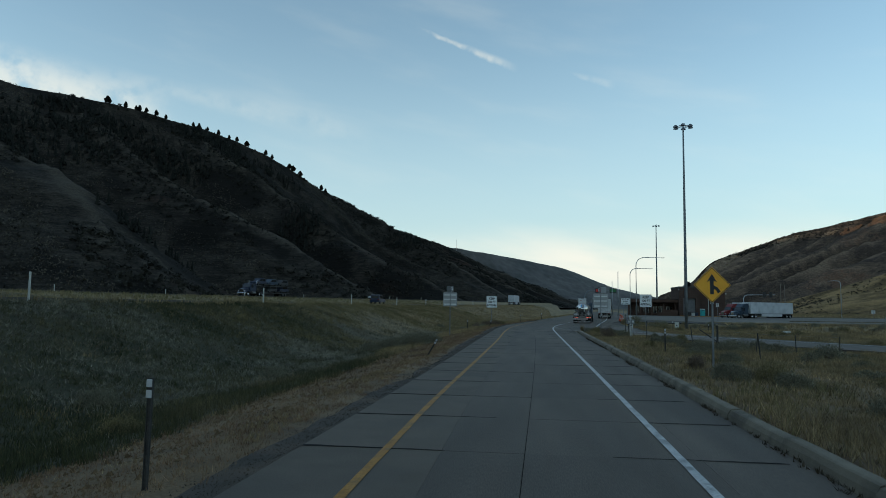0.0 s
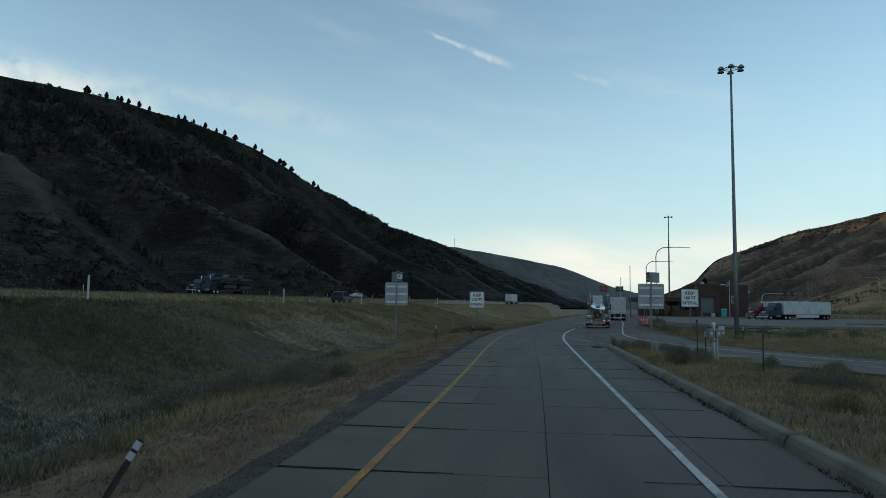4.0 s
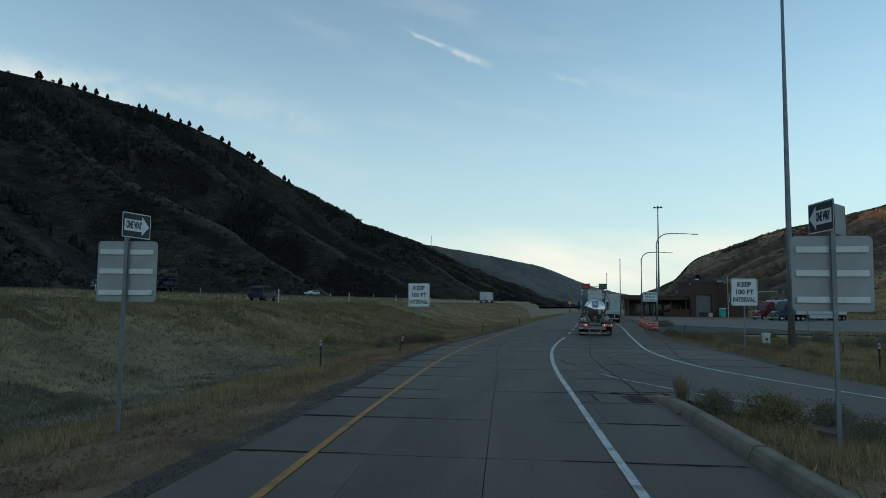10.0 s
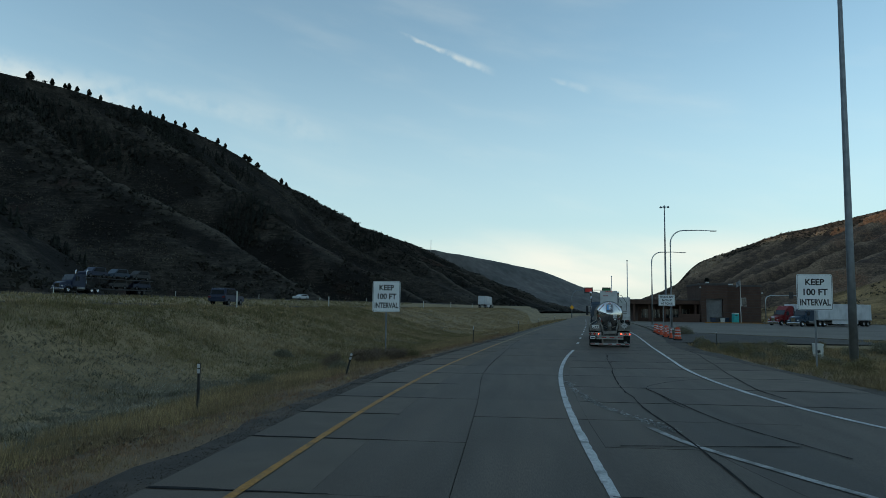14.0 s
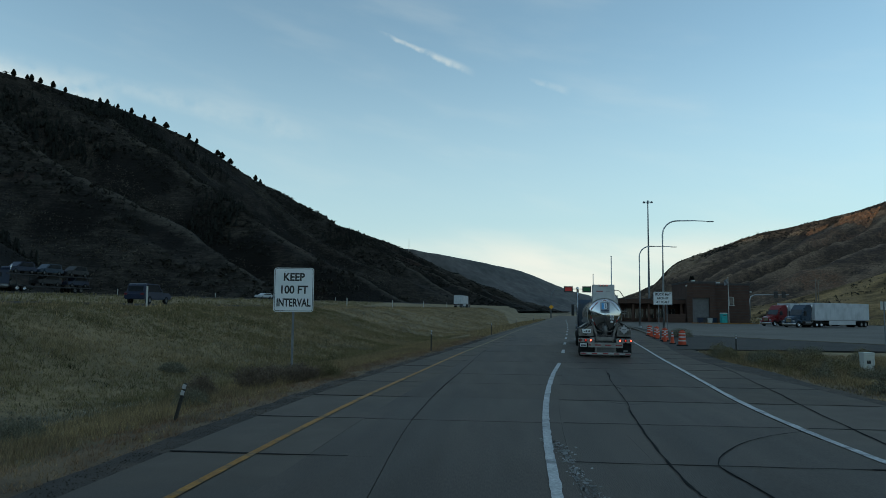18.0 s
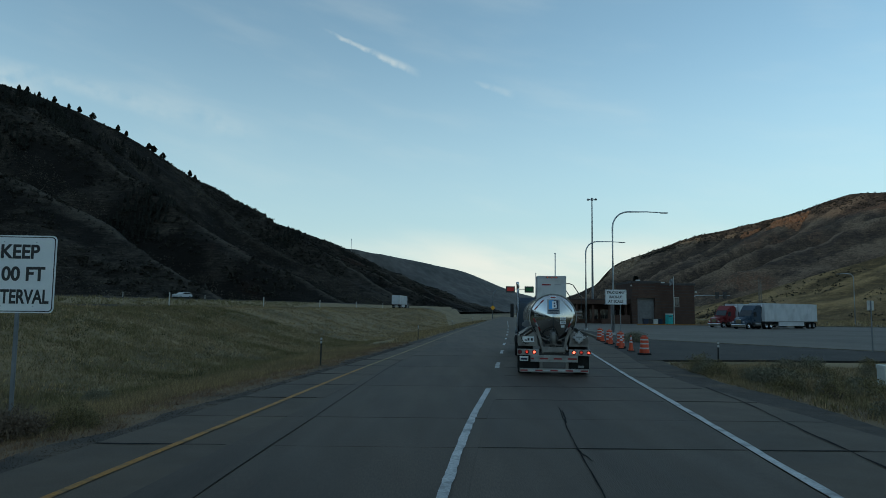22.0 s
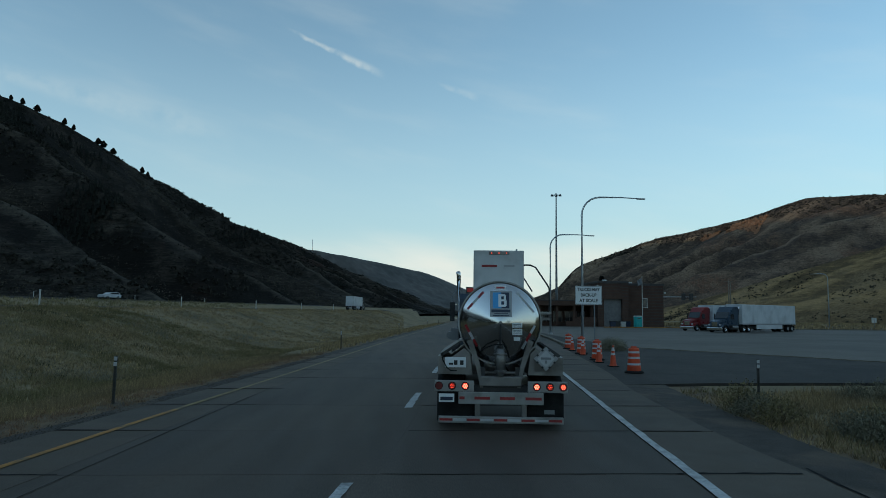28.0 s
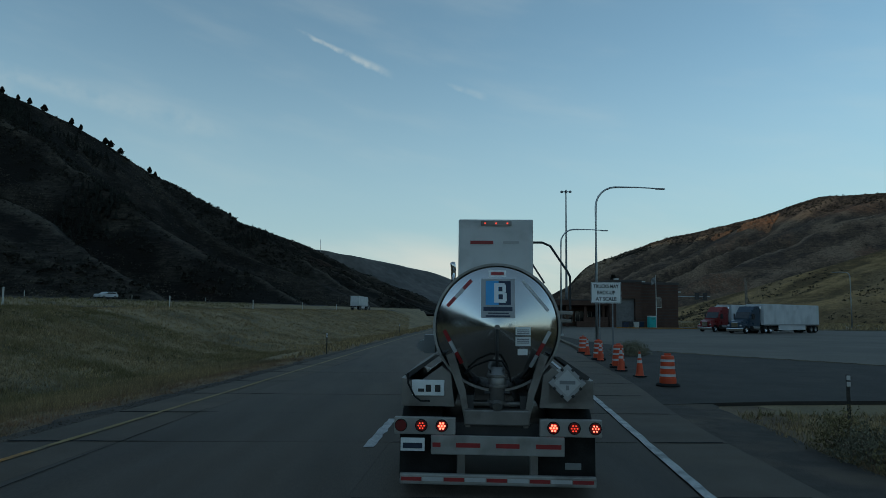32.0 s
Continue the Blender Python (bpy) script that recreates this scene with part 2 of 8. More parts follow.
PALE_PASTURE = material("pale_dry_pasture", (0.175, 0.128, 0.062), (0.265, 0.19, 0.093), 0.4, 9, 0.95, bump=0.6, c=(0.085, 0.066, 0.03), c_scale=0.12, coords="World", contrast=(0.3, 0.7))
TURF = material("dark_green_turf", (0.022, 0.023, 0.0085), (0.042, 0.039, 0.015), 0.4, 9, 0.95, bump=0.6, c=(0.062, 0.055, 0.026), c_scale=0.2, coords="World", contrast=(0.3, 0.7))
GRAVEL = material("dark_edge_gravel", (0.042, 0.034, 0.027), (0.066, 0.053, 0.042), 2.5, 60, 0.95, bump=0.8, c=(0.105, 0.078, 0.054), c_scale=0.7, coords="World")
# left mountainside: evening shade is put into these near-black cover colours
HILL_SHADED = hill_material("shaded_sagebrush_hillside", (0.0115, 0.0100, 0.0082), (0.066, 0.055, 0.042), (0.0058, 0.0058, 0.0044), (0.046, 0.027, 0.02))
HILL_RIGHT = hill_material("dry_hillside", (0.06, 0.045, 0.036), (0.20, 0.14, 0.096), (0.046, 0.039, 0.03), (0.15, 0.085, 0.056), 0.2, 0.32, 0.010, 0.57, 0.8)
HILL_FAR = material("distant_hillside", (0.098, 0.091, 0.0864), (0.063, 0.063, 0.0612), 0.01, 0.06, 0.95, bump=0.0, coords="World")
HILL_FOOT = hill_material("straw_foothill", (0.105, 0.072, 0.036), (0.33, 0.215, 0.098), (0.055, 0.044, 0.025), (0.22, 0.15, 0.08), 0.3, 0.9, 0.03, 0.5)
DRY_BRUSH = material("brown_hillside_brush", (0.03, 0.026, 0.018), (0.06, 0.048, 0.032), 0.05, 2, 0.95, bump=0.0, island=0.4, coords="World")
PALE_SAGE = material("pale_hillside_sage", (0.04, 0.035, 0.026), (0.10, 0.085, 0.064), 0.05, 2, 0.95, bump=0.0, island=0.5, coords="World")
CLIFF = material("red_sandstone", (0.30, 0.15, 0.085), (0.19, 0.115, 0.072), 0.05, 0.4, 0.9, bump=0.0, coords="World")
CLIFF_PALE = material("pale_limestone", (0.308, 0.2275, 0.156), (0.196, 0.143, 0.102), 0.06, 0.4, 0.9, bump=0.0, coords="World")
DRY_GRASS = material("dry_grass", (0.365, 0.264, 0.128), (0.23, 0.166, 0.084), 0.4, 5, 0.9, bump=0.0, island=0.45, coords="World", c=(0.18, 0.132, 0.075), c_scale=0.25)
RUSSET = material("russet_low_grass", (0.245, 0.142, 0.078), (0.165, 0.10, 0.058), 0.6, 6, 0.95, bump=0.0, island=0.4, coords="World", c=(0.30, 0.20, 0.11), c_scale=0.4)
LUSH = material("dull_green_grass", (0.036, 0.04, 0.0135), (0.072, 0.068, 0.026), 0.3, 5, 0.9, bump=0.0, island=0.45, coords="World", c=(0.11, 0.09, 0.042), c_scale=0.15)
LODGED = material("grey_lodged_grass", (0.27, 0.245, 0.185), (0.12, 0.11, 0.083), 0.5, 6, 0.95, bump=0.0, island=0.55, coords="World", c=(0.096, 0.084, 0.0407), c_scale=0.4)
WEED = material("grey_brown_weeds", (0.34, 0.24, 0.125), (0.20, 0.148, 0.08), 0.5, 6, 0.95, bump=0.0, island=0.5, coords="World", c=(0.115, 0.102, 0.056), c_scale=0.35)
GREEN_GRASS = material("pasture_grass", (0.125, 0.107, 0.044), (0.21, 0.167, 0.076), 0.25, 5, 0.9, bump=0.0, island=0.45, coords="World", c=(0.27, 0.203, 0.105), c_scale=0.1)
BRUSH_LITTER = material("dark_gutter_litter", (0.03, 0.024, 0.015), (0.085, 0.062, 0.036), 2, 20, 0.95, bump=0.0, island=0.5)
SAGE = material("sagebrush_leaf", (0.145, 0.135, 0.09), (0.195, 0.178, 0.12), 2, 20, 0.9, bump=0.0, island=0.45)
RABBIT = material("rabbitbrush_leaf", (0.195, 0.155, 0.068), (0.13, 0.112, 0.056), 2, 20, 0.9, bump=0.0, island=0.45)
TWIG = material("brown_twig", (0.12, 0.085, 0.06), (0.17, 0.13, 0.09), 4, 30, 0.9, bump=0.0, island=0.3)
NEEDLE = material("conifer_needles", (0.008, 0.0092, 0.006), (0.015, 0.0165, 0.0105), 0.3, 4, 0.9, bump=0.0, island=0.35, coords="World")
# scrub colour lowered with the mountainside, so it carries the shade too
BRUSH = material("shade_dark_hillside_brush", (0.013, 0.013, 0.009), (0.03, 0.027, 0.019), 0.05, 2, 0.95, bump=0.0, island=0.4, coords="World")
GALVANISED = material("galvanised_steel", (0.36, 0.38, 0.40), (0.48, 0.50, 0.51), 3, 60, 0.45, 0.85, bump=0.05, coords="World")
DULL_STEEL = material("weathered_steel_pole", (0.176, 0.192, 0.208), (0.24, 0.256, 0.272), 2, 60, 0.55, 0.6, bump=0.05, coords="World")
ALUMINIUM = material("sheet_aluminium", (0.29, 0.295, 0.30), (0.36, 0.365, 0.37), 2, 160, 0.5, 0.5, bump=0.01, c=(0.30, 0.305, 0.31), c_scale=1.5)
ALU_BRIGHT = material("bright_aluminium_rail", (0.55, 0.57, 0.57), (0.65, 0.66, 0.66), 2, 40, 0.5, 0.3, bump=0.02)
SIGN_WHITE = material("reflective_white_sheeting", (0.66, 0.69, 0.70), (0.74, 0.76, 0.76), 2, 120, 0.45, bump=0.02)
SIGN_BLACK = material("black_sign_ink", (0.02, 0.02, 0.022), (0.03, 0.03, 0.03), 3, 80, 0.5, bump=0.0)
SIGN_YELLOW = material("yellow_sign_sheeting", (0.80, 0.36, 0.02), (0.88, 0.42, 0.03), 2, 120, 0.45, bump=0.02)
ORANGE = material("safety_orange_plastic", (0.57, 0.072, 0.02), (0.47, 0.058, 0.02), 3, 60, 0.5, bump=0.05)
WHITE_BAND = material("reflective_band", (0.504, 0.504, 0.504), (0.432, 0.432, 0.432), 5, 80, 0.4, bump=0.0)
RUBBER = material("black_rubber", (0.012, 0.012, 0.012), (0.022, 0.022, 0.022), 4, 60, 0.85, bump=0.1, spec=0.15)
POLISHED = material("polished_tank_steel", (0.55, 0.55, 0.54), (0.62, 0.62, 0.61), 1.2, 90, 0.14, 1.0, bump=0.004, rough_var=0.05)
BRUSHED = material("brushed_aluminium", (0.1584, 0.1536, 0.1488), (0.2244, 0.2176, 0.2108), 2.5, 90, 0.45, 0.75, bump=0.03, c=(0.099, 0.0928, 0.0868), c_scale=2.0)
BUMPER = material("dull_aluminium_bumper", (0.24, 0.237, 0.228), (0.32, 0.317, 0.305), 2.5, 90, 0.5, 0.35, bump=0.03, c=(0.17, 0.165, 0.155), c_scale=2.0)
BLACK_PAINT = material("black_chassis_paint", (0.02, 0.021, 0.023), (0.04, 0.04, 0.042), 3, 60, 0.5, bump=0.05)
BOX_GREY = material("brushed_box_panel", (0.42, 0.43, 0.43), (0.50, 0.51, 0.51), 1.5, 80, 0.5, 0.1, bump=0.03, c=(0.33, 0.33, 0.33), c_scale=1.8)
RED_TAPE = material("red_reflective_tape", (0.27, 0.02, 0.022), (0.21, 0.017, 0.02), 8, 80, 0.4, bump=0.0)
WHITE_TAPE = material("white_reflective_tape", (0.434, 0.441, 0.448), (0.385, 0.392, 0.399), 8, 80, 0.4, bump=0.0)
BLUE_DECAL = material("blue_decal", (0.06, 0.30, 0.62), (0.08, 0.34, 0.66), 4, 60, 0.4, bump=0.0)
NAVY_DECAL = material("navy_decal", (0.012, 0.022, 0.05), (0.02, 0.03, 0.06), 4, 60, 0.4, bump=0.0)
RED_LAMP = lit("lit_red_lens", (1.0, 0.10, 0.06), 2.2)
DIM_LAMP = lit("dim_red_lens", (1.0, 0.06, 0.03), 0.5)
DARK_RED = material("unlit_red_lens", (0.16, 0.012, 0.012), (0.10, 0.01, 0.01), 5, 60, 0.3, bump=0.0)
BRICK = material("brown_brick", (0.068, 0.038, 0.028), (0.09, 0.051, 0.037), 0.8, 22, 0.9, bump=0.2, c=(0.072, 0.0396, 0.0279), c_scale=0.3, coords="World")
DARK_TRIM = material("dark_roof_trim", (0.045, 0.04, 0.04), (0.07, 0.06, 0.058), 1, 40, 0.7)
DOOR_GREY = material("grey_roller_door", (0.13, 0.13, 0.13), (0.17, 0.17, 0.17), 2, 40, 0.6, bump=0.05)
GLASS_DARK = material("dark_glazing", (0.02, 0.024, 0.03), (0.03, 0.035, 0.04), 2, 40, 0.12, bump=0.0, spec=0.6)
TEAL = material("teal_plastic", (0.03, 0.33, 0.32), (0.04, 0.40, 0.38), 2, 40, 0.55, bump=0.03)
TRAILER_WHITE = material("white_trailer_skin", (0.4836, 0.507, 0.5304), (0.5616, 0.5772, 0.5928), 0.8, 30, 0.45, bump=0.03, c=(0.4056, 0.4212, 0.4368), c_scale=0.5)
CAB_BLUE = material("slate_blue_truck_paint", (0.03, 0.051, 0.078), (0.036, 0.06, 0.09), 1, 60, 0.3, bump=0.0)
CAB_RED = material("dark_red_truck_paint", (0.169, 0.013, 0.01625), (0.2015, 0.0195, 0.0195), 1, 60, 0.3, bump=0.0)
CHROME = material("chrome", (0.6, 0.6, 0.6), (0.68, 0.68, 0.68), 3, 60, 0.15, 1.0, bump=0.0, rough_var=0.05)
WOOD = material("weathered_wood_post", (0.13, 0.105, 0.08), (0.20, 0.165, 0.13), 3, 40, 0.9, bump=0.3)
POST_BROWN = material("dark_marker_post", (0.035, 0.033, 0.03), (0.06, 0.055, 0.05), 3, 40, 0.8)
PALE_POST = material("pale_marker_post", (0.45, 0.45, 0.42), (0.55, 0.55, 0.52), 3, 40, 0.7)
BEIGE = material("beige_cabinet_paint", (0.50, 0.52, 0.48), (0.58, 0.60, 0.56), 2, 40, 0.6, bump=0.03)
GREY_PAINT = material("grey_equipment_paint", (0.15, 0.162, 0.168), (0.198, 0.21, 0.216), 2, 40, 0.55, bump=0.05)


# ------------------------------------------------------------------ mesh helpers
def mesh_ob(name, bm, mat, parent=None, label="", smooth=False):
    me = bpy.data.meshes.new(name)
    bm.normal_update()
    if smooth:
        for f in bm.faces:
            f.smooth = True
    bm.to_mesh(me)
    bm.free()
    if mat:
        me.materials.append(mat)
    ob = new(name, me)
    if parent:
        ob.parent = parent
    if label:
        tagged(ob, label)
    return ob


def part(name, bm, mat, parent, label="", smooth=False):
    return mesh_ob(name, bm, mat, parent, label, smooth)


def thing(name, m, label, category, group=""):
    e = new(name)
    e.empty_display_size = 0.2
    e.matrix_world = m
    return tagged(e, label, category, group)


def box(bm, x0, x1, y0, y1, z0, z1, bevel=0.0):
    r = bmesh.ops.create_cube(bm, size=1.0, matrix=Matrix.Translation(((x0 + x1) / 2, (y0 + y1) / 2, (z0 + z1) / 2)) @ Matrix.Diagonal((x1 - x0, y1 - y0, z1 - z0, 1)))
    if bevel:
        edges = list({e for v in r["verts"] for e in v.link_edges})
        bmesh.ops.bevel(bm, geom=edges, offset=bevel, segments=2, affect="EDGES", profile=0.6)
    return bm


def boxes(*rows, bevel=0.0):
    bm = bmesh.new()
    for r in rows:
        box(bm, *r, bevel=bevel)
    return bm


def each(name, mat, parent, *rows, bevel=0.0):
    """Alike pieces, a part each."""
    for r in rows:
        part(name, boxes(r, bevel=bevel), mat, parent)


def rod(bm, a, b, r0, r1=None, seg=10, caps=True):
    a, b = Vector(a), Vector(b)
    d = b - a
    m = Matrix.Translation((a + b) / 2) @ d.to_track_quat("Z", "Y").to_matrix().to_4x4()
    bmesh.ops.create_cone(bm, cap_ends=caps, segments=seg, radius1=r0, radius2=r0 if r1 is None else r1, depth=d.length, matrix=m)
    return bm


def rods(*rows, seg=10):
    bm = bmesh.new()
    for r in rows:
        rod(bm, *r, seg=seg)
    return bm


def tube(bm, pts, r, seg=8):
    """A pipe along points."""
    pts = [Vector(p) for p in pts]
    rings = []
    for i, p in enumerate(pts):
        d = (pts[min(i + 1, len(pts) - 1)] - pts[max(i - 1, 0)]).normalized()
        q = d.to_track_quat("Z", "Y").to_matrix()
        rr = r[i] if isinstance(r, (list, tuple)) else r
        rings.append([bm.verts.new(p + q @ Vector((math.cos(k * math.tau / seg) * rr, math.sin(k * math.tau / seg) * rr, 0))) for k in range(seg)])
    for a, b in zip(rings, rings[1:]):
        for k in range(seg):
            bm.faces.new((a[k], a[(k + 1) % seg], b[(k + 1) % seg], b[k]))
    bm.faces.new(list(reversed(rings[0])))
    bm.faces.new(rings[-1])
    return bm


def lathe(bm, profile, axis_m, seg=32):
    """Turn (radius, height) rows about z, then place by a matrix."""
    rings = []
    for r, z in profile:
        rings.append([bm.verts.new(axis_m @ Vector((math.cos(k * math.tau / seg) * max(r, 1e-4), math.sin(k * math.tau / seg) * max(r, 1e-4), z))) for k in range(seg)])
    for a, b in zip(rings, rings[1:]):
        for k in range(seg):
            bm.faces.new((a[k], a[(k + 1) % seg], b[(k + 1) % seg], b[k]))
    return bm


def prism(bm, pts, y0, y1):
    """An outline in x, z pushed along y."""
    a = [bm.verts.new((x, y0, z)) for x, z in pts]
    b = [bm.verts.new((x, y1, z)) for x, z in pts]
    n = len(pts)
    bm.faces.new(a)
    bm.faces.new(list(reversed(b)))
    for i in range(n):
        bm.faces.new((a[i], b[i], b[(i + 1) % n], a[(i + 1) % n]))
    bmesh.ops.recalc_face_normals(bm, faces=bm.faces)
    return bm


def side_prism(bm, pts, x0, x1):
    """An outline in y, z pushed along x."""
    a = [bm.verts.new((x0, y, z)) for y, z in pts]
    b = [bm.verts.new((x1, y, z)) for y, z in pts]
    n = len(pts)
    bm.faces.new(a)
    bm.faces.new(list(reversed(b)))
    for i in range(n):
        bm.faces.new((a[i], b[i], b[(i + 1) % n], a[(i + 1) % n]))
    bmesh.ops.recalc_face_normals(bm, faces=bm.faces)
    return bm


def writing(name, text, size, m, mat, parent, width=None):
    """Letters as a thin mesh; m places their centre, facing -y."""
    cu = bpy.data.curves.new(name, "FONT")
    cu.body, cu.size, cu.align_x, cu.align_y, cu.extrude = text, size, "CENTER", "CENTER", 0.002
    cu.offset = size * 0.03
    tmp = bpy.data.objects.new(name, cu)
    scene.collection.objects.link(tmp)
    bpy.context.view_layer.update()
    me = bpy.data.meshes.new_from_object(tmp.evaluated_get(bpy.context.evaluated_depsgraph_get()))
    bpy.data.objects.remove(tmp)
    bpy.data.curves.remove(cu)
    k = 1.0
    if width:
        xs = [v.co.x for v in me.vertices]
        k = width / max(max(xs) - min(xs), 1e-3)
    me.transform(m @ Matrix.Diagonal((k, 1, 1, 1)) @ pose(0, 0, 0, 90))
    me.materials.append(mat)
    ob = new(name, me)
    ob.parent = parent
    return ob


def grid_mesh(name, X, Y, Z, mat, smooth=True):
    """A sheet from 2-D arrays."""
    n, m = X.shape
    idx = np.arange(n * m).reshape(n, m)
    f = np.stack([idx[:-1, :-1], idx[1:, :-1], idx[1:, 1:], idx[:-1, 1:]], -1).reshape(-1, 4)
    me = bpy.data.meshes.new(name)
    me.vertices.add(n * m)
    me.vertices.foreach_set("co", np.stack([X, Y, Z], -1).reshape(-1).astype(np.float32))
    me.loops.add(f.size)
    me.loops.foreach_set("vertex_index", f.reshape(-1).astype(np.int32))
    me.polygons.add(len(f))
    me.polygons.foreach_set("loop_start", np.arange(0, f.size, 4, dtype=np.int32))
    me.polygons.foreach_set("loop_total", np.full(len(f), 4, dtype=np.int32))
    me.update(calc_edges=True)
    me.polygons.foreach_set("use_smooth", np.full(len(f), smooth))
    me.materials.append(mat)
    return new(name, me)


def tri_soup(name, V, mat, sides=3):
    """One mesh of loose polygons: V is (n, sides, 3)."""
    n = len(V)
    me = bpy.data.meshes.new(name)
    me.vertices.add(n * sides)
    me.vertices.foreach_set("co", V.reshape(-1).astype(np.float32))
    me.loops.add(n * sides)
    me.loops.foreach_set("vertex_index", np.arange(n * sides, dtype=np.int32))
    me.polygons.add(n)
    me.polygons.foreach_set("loop_start", np.arange(0, n * sides, sides, dtype=np.int32))
    me.polygons.foreach_set("loop_total", np.full(n, sides, dtype=np.int32))
    me.update(calc_edges=True)
    me.materials.append(mat)
    return new(name, me)


# ------------------------------------------------------------------ the plan: lines of the road, x at each y
def line(*pts):
    """A smooth x(y) through points."""
    p = np.array(pts, float)
    ys, xs = p[:, 1], p[:, 0]
    d = np.gradient(xs, ys)

    def at(y):
        y = np.asarray(y, float)
        i = np.clip(np.searchsorted(ys, y) - 1, 0, len(ys) - 2)
        h = ys[i + 1] - ys[i]
        s = np.clip((y - ys[i]) / h, -50, 50)
        inside = (s >= 0) & (s <= 1)
        c = xs[i] * (2 * s**3 - 3 * s**2 + 1) + d[i] * h * (s**3 - 2 * s**2 + s) + xs[i + 1] * (3 * s**2 - 2 * s**3) + d[i + 1] * h * (s**3 - s**2)
        e = np.where(s < 0, xs[i] + d[i] * h * s, xs[i + 1] + d[i + 1] * h * (s - 1))
        return np.where(inside, c, e)
    return at


LEFT_EDGE = line((-3.5, -60), (-3.7, 0), (-3.85, 28), (-4.1, 45), (-4.3, 62), (-4.4, 74), (-4.05, 84), (-3.1, 94), (-1.75, 106), (-0.1, 121), (3.0, 150), (8.1, 196), (19.3, 300), (30, 400))
YELLOW = line((-2.1, -60), (-2.13, 0), (-2.25, 7), (-2.44, 15), (-2.57, 28), (-2.8, 48), (-3.1, 63), (-3.08, 74), (-2.7, 83), (-1.95, 92.5), (-1.15, 102), (0.1, 114.5), (3.6, 150), (8.7, 196), (19.9, 300), (30.6, 400))
MIDDLE = line((-0.2, -60), (-0.25, 0), (-0.2, 28), (-0.3, 48), (-0.55, 63), (-0.75, 74), (-0.97, 81), (-0.86, 86), (-0.62, 91), (-0.42, 95.5), (0.0, 104), (0.6, 112), (1.6, 121), (5.5, 150), (11.6, 196), (22.8, 300), (33, 400))
WHITE_A = line((2.44, -60), (2.15, 0), (1.84, 28), (1.57, 48), (1.39, 63), (1.37, 73), (1.75, 82), (2.6, 91), (3.4, 97.2), (4.5, 107), (6.0, 121), (9.3, 152), (20.0, 263), (33, 400))
WHITE_B = line((6.62, 75), (6.5, 79), (6.75, 85), (7.25, 89.5), (7.87, 95), (8.61, 101.5), (9.78, 111), (11.35, 124), (14.2, 152), (25.0, 263), (38, 400))
RIGHT_EDGE = line((10.15, 74), (10.2, 86), (10.05, 95), (10.0, 99), (10.35, 103.3), (11.0, 108.5), (12.0, 114), (13.2, 122), (14.4, 131), (16.2, 142), (18.2, 155), (29.5, 263), (43, 400))
CURB_FACE = line((4.1, -60), (3.85, 0), (3.7, 18), (3.6, 28), (3.5, 42), (3.4, 50), (3.36, 56), (3.34, 62), (3.4, 67))
# transverse joints of the slabs, cast at uneven spacings
JOINTS = [17.3 - 3.3 * k for k in range(22, 0, -1)] + [17.3, 20.6, 23.85, 27.1, 30.25, 33.45, 36.75, 40.05, 43.3, 46.6, 49.9, 53.4, 57.05, 60.4, 63.2, 65.0, 68.5, 71.4, 74.2, 77.6, 81.2, 84.8, 88.4, 91.5, 94.6, 97.7, 101.25, 104.9] + [104.9 + 3.5 * k for k in range(1, 8)]
FREEWAY_NEAR = line((-31.5, -300), (-31.5, 0), (-31, 95), (-30.5, 146), (-25, 210), (-14, 300), (-2, 400), (24, 600), (60, 850), (110, 1200))
FREEWAY_FAR = line((-82, -300), (-80, 0), (-78, 110), (-70, 170), (-58, 230), (-42, 300), (-26, 400), (2, 600), (40, 850), (92, 1200))


def smoothstep(v, a, b):
    s = np.clip((v - a) / (b - a), 0, 1)
    return s * s * (3 - 2 * s)


# second ramp: centre line from the east, joining the first
RAMP2 = [(70, 10), (45, 24), (28, 36), (19.5, 45), (13.6, 53.5), (9.8, 59.5), (7.4, 65.5), (6.6, 72), (6.6, 80)]


def catmull(pts, n=12):
    p = [np.array(q, float) for q in pts]
    p = [2 * p[0] - p[1]] + p + [2 * p[-1] - p[-2]]
    out = []
    for a, b, c, d in zip(p, p[1:], p[2:], p[3:]):
        for s in np.linspace(0, 1, n, endpoint=False):
            out.append(0.5 * (2 * b + (c - a) * s + (2 * a - 5 * b + 4 * c - d) * s**2 + (3 * b - a - 3 * c + d) * s**3))
    out.append(p[-2])
    return np.array(out)


RAMP2_LINE = catmull(RAMP2)


def ramp2_distance(x, y):
    d = np.full(np.shape(x), 1e9)
    for px, py in RAMP2_LINE[::2]:
        d = np.minimum(d, np.hypot(x - px, y - py))
    return d


def value_noise(x, y, scale, seed=0):
    """Cheap smooth noise, about -1 to 1."""
    x, y = np.asarray(x, float) / scale, np.asarray(y, float) / scale
    i, j = np.floor(x), np.floor(y)
    u, v = x - i, y - j
    u, v = u * u * (3 - 2 * u), v * v * (3 - 2 * v)

    def hsh(a, b):
        s = np.sin(a * 127.1 + b * 311.7 + seed * 74.7) * 43758.5453
        return (s - np.floor(s)) * 2 - 1
    return (hsh(i, j) * (1 - u) + hsh(i + 1, j) * u) * (1 - v) + (hsh(i, j + 1) * (1 - u) + hsh(i + 1, j + 1) * u) * v


def fbm(x, y, scale, seed=0, octaves=4):
    out, amp = 0, 1.0
    for k in range(octaves):
        out = out + amp * value_noise(x, y, scale / 2**k, seed + k)
        amp *= 0.5
    return out


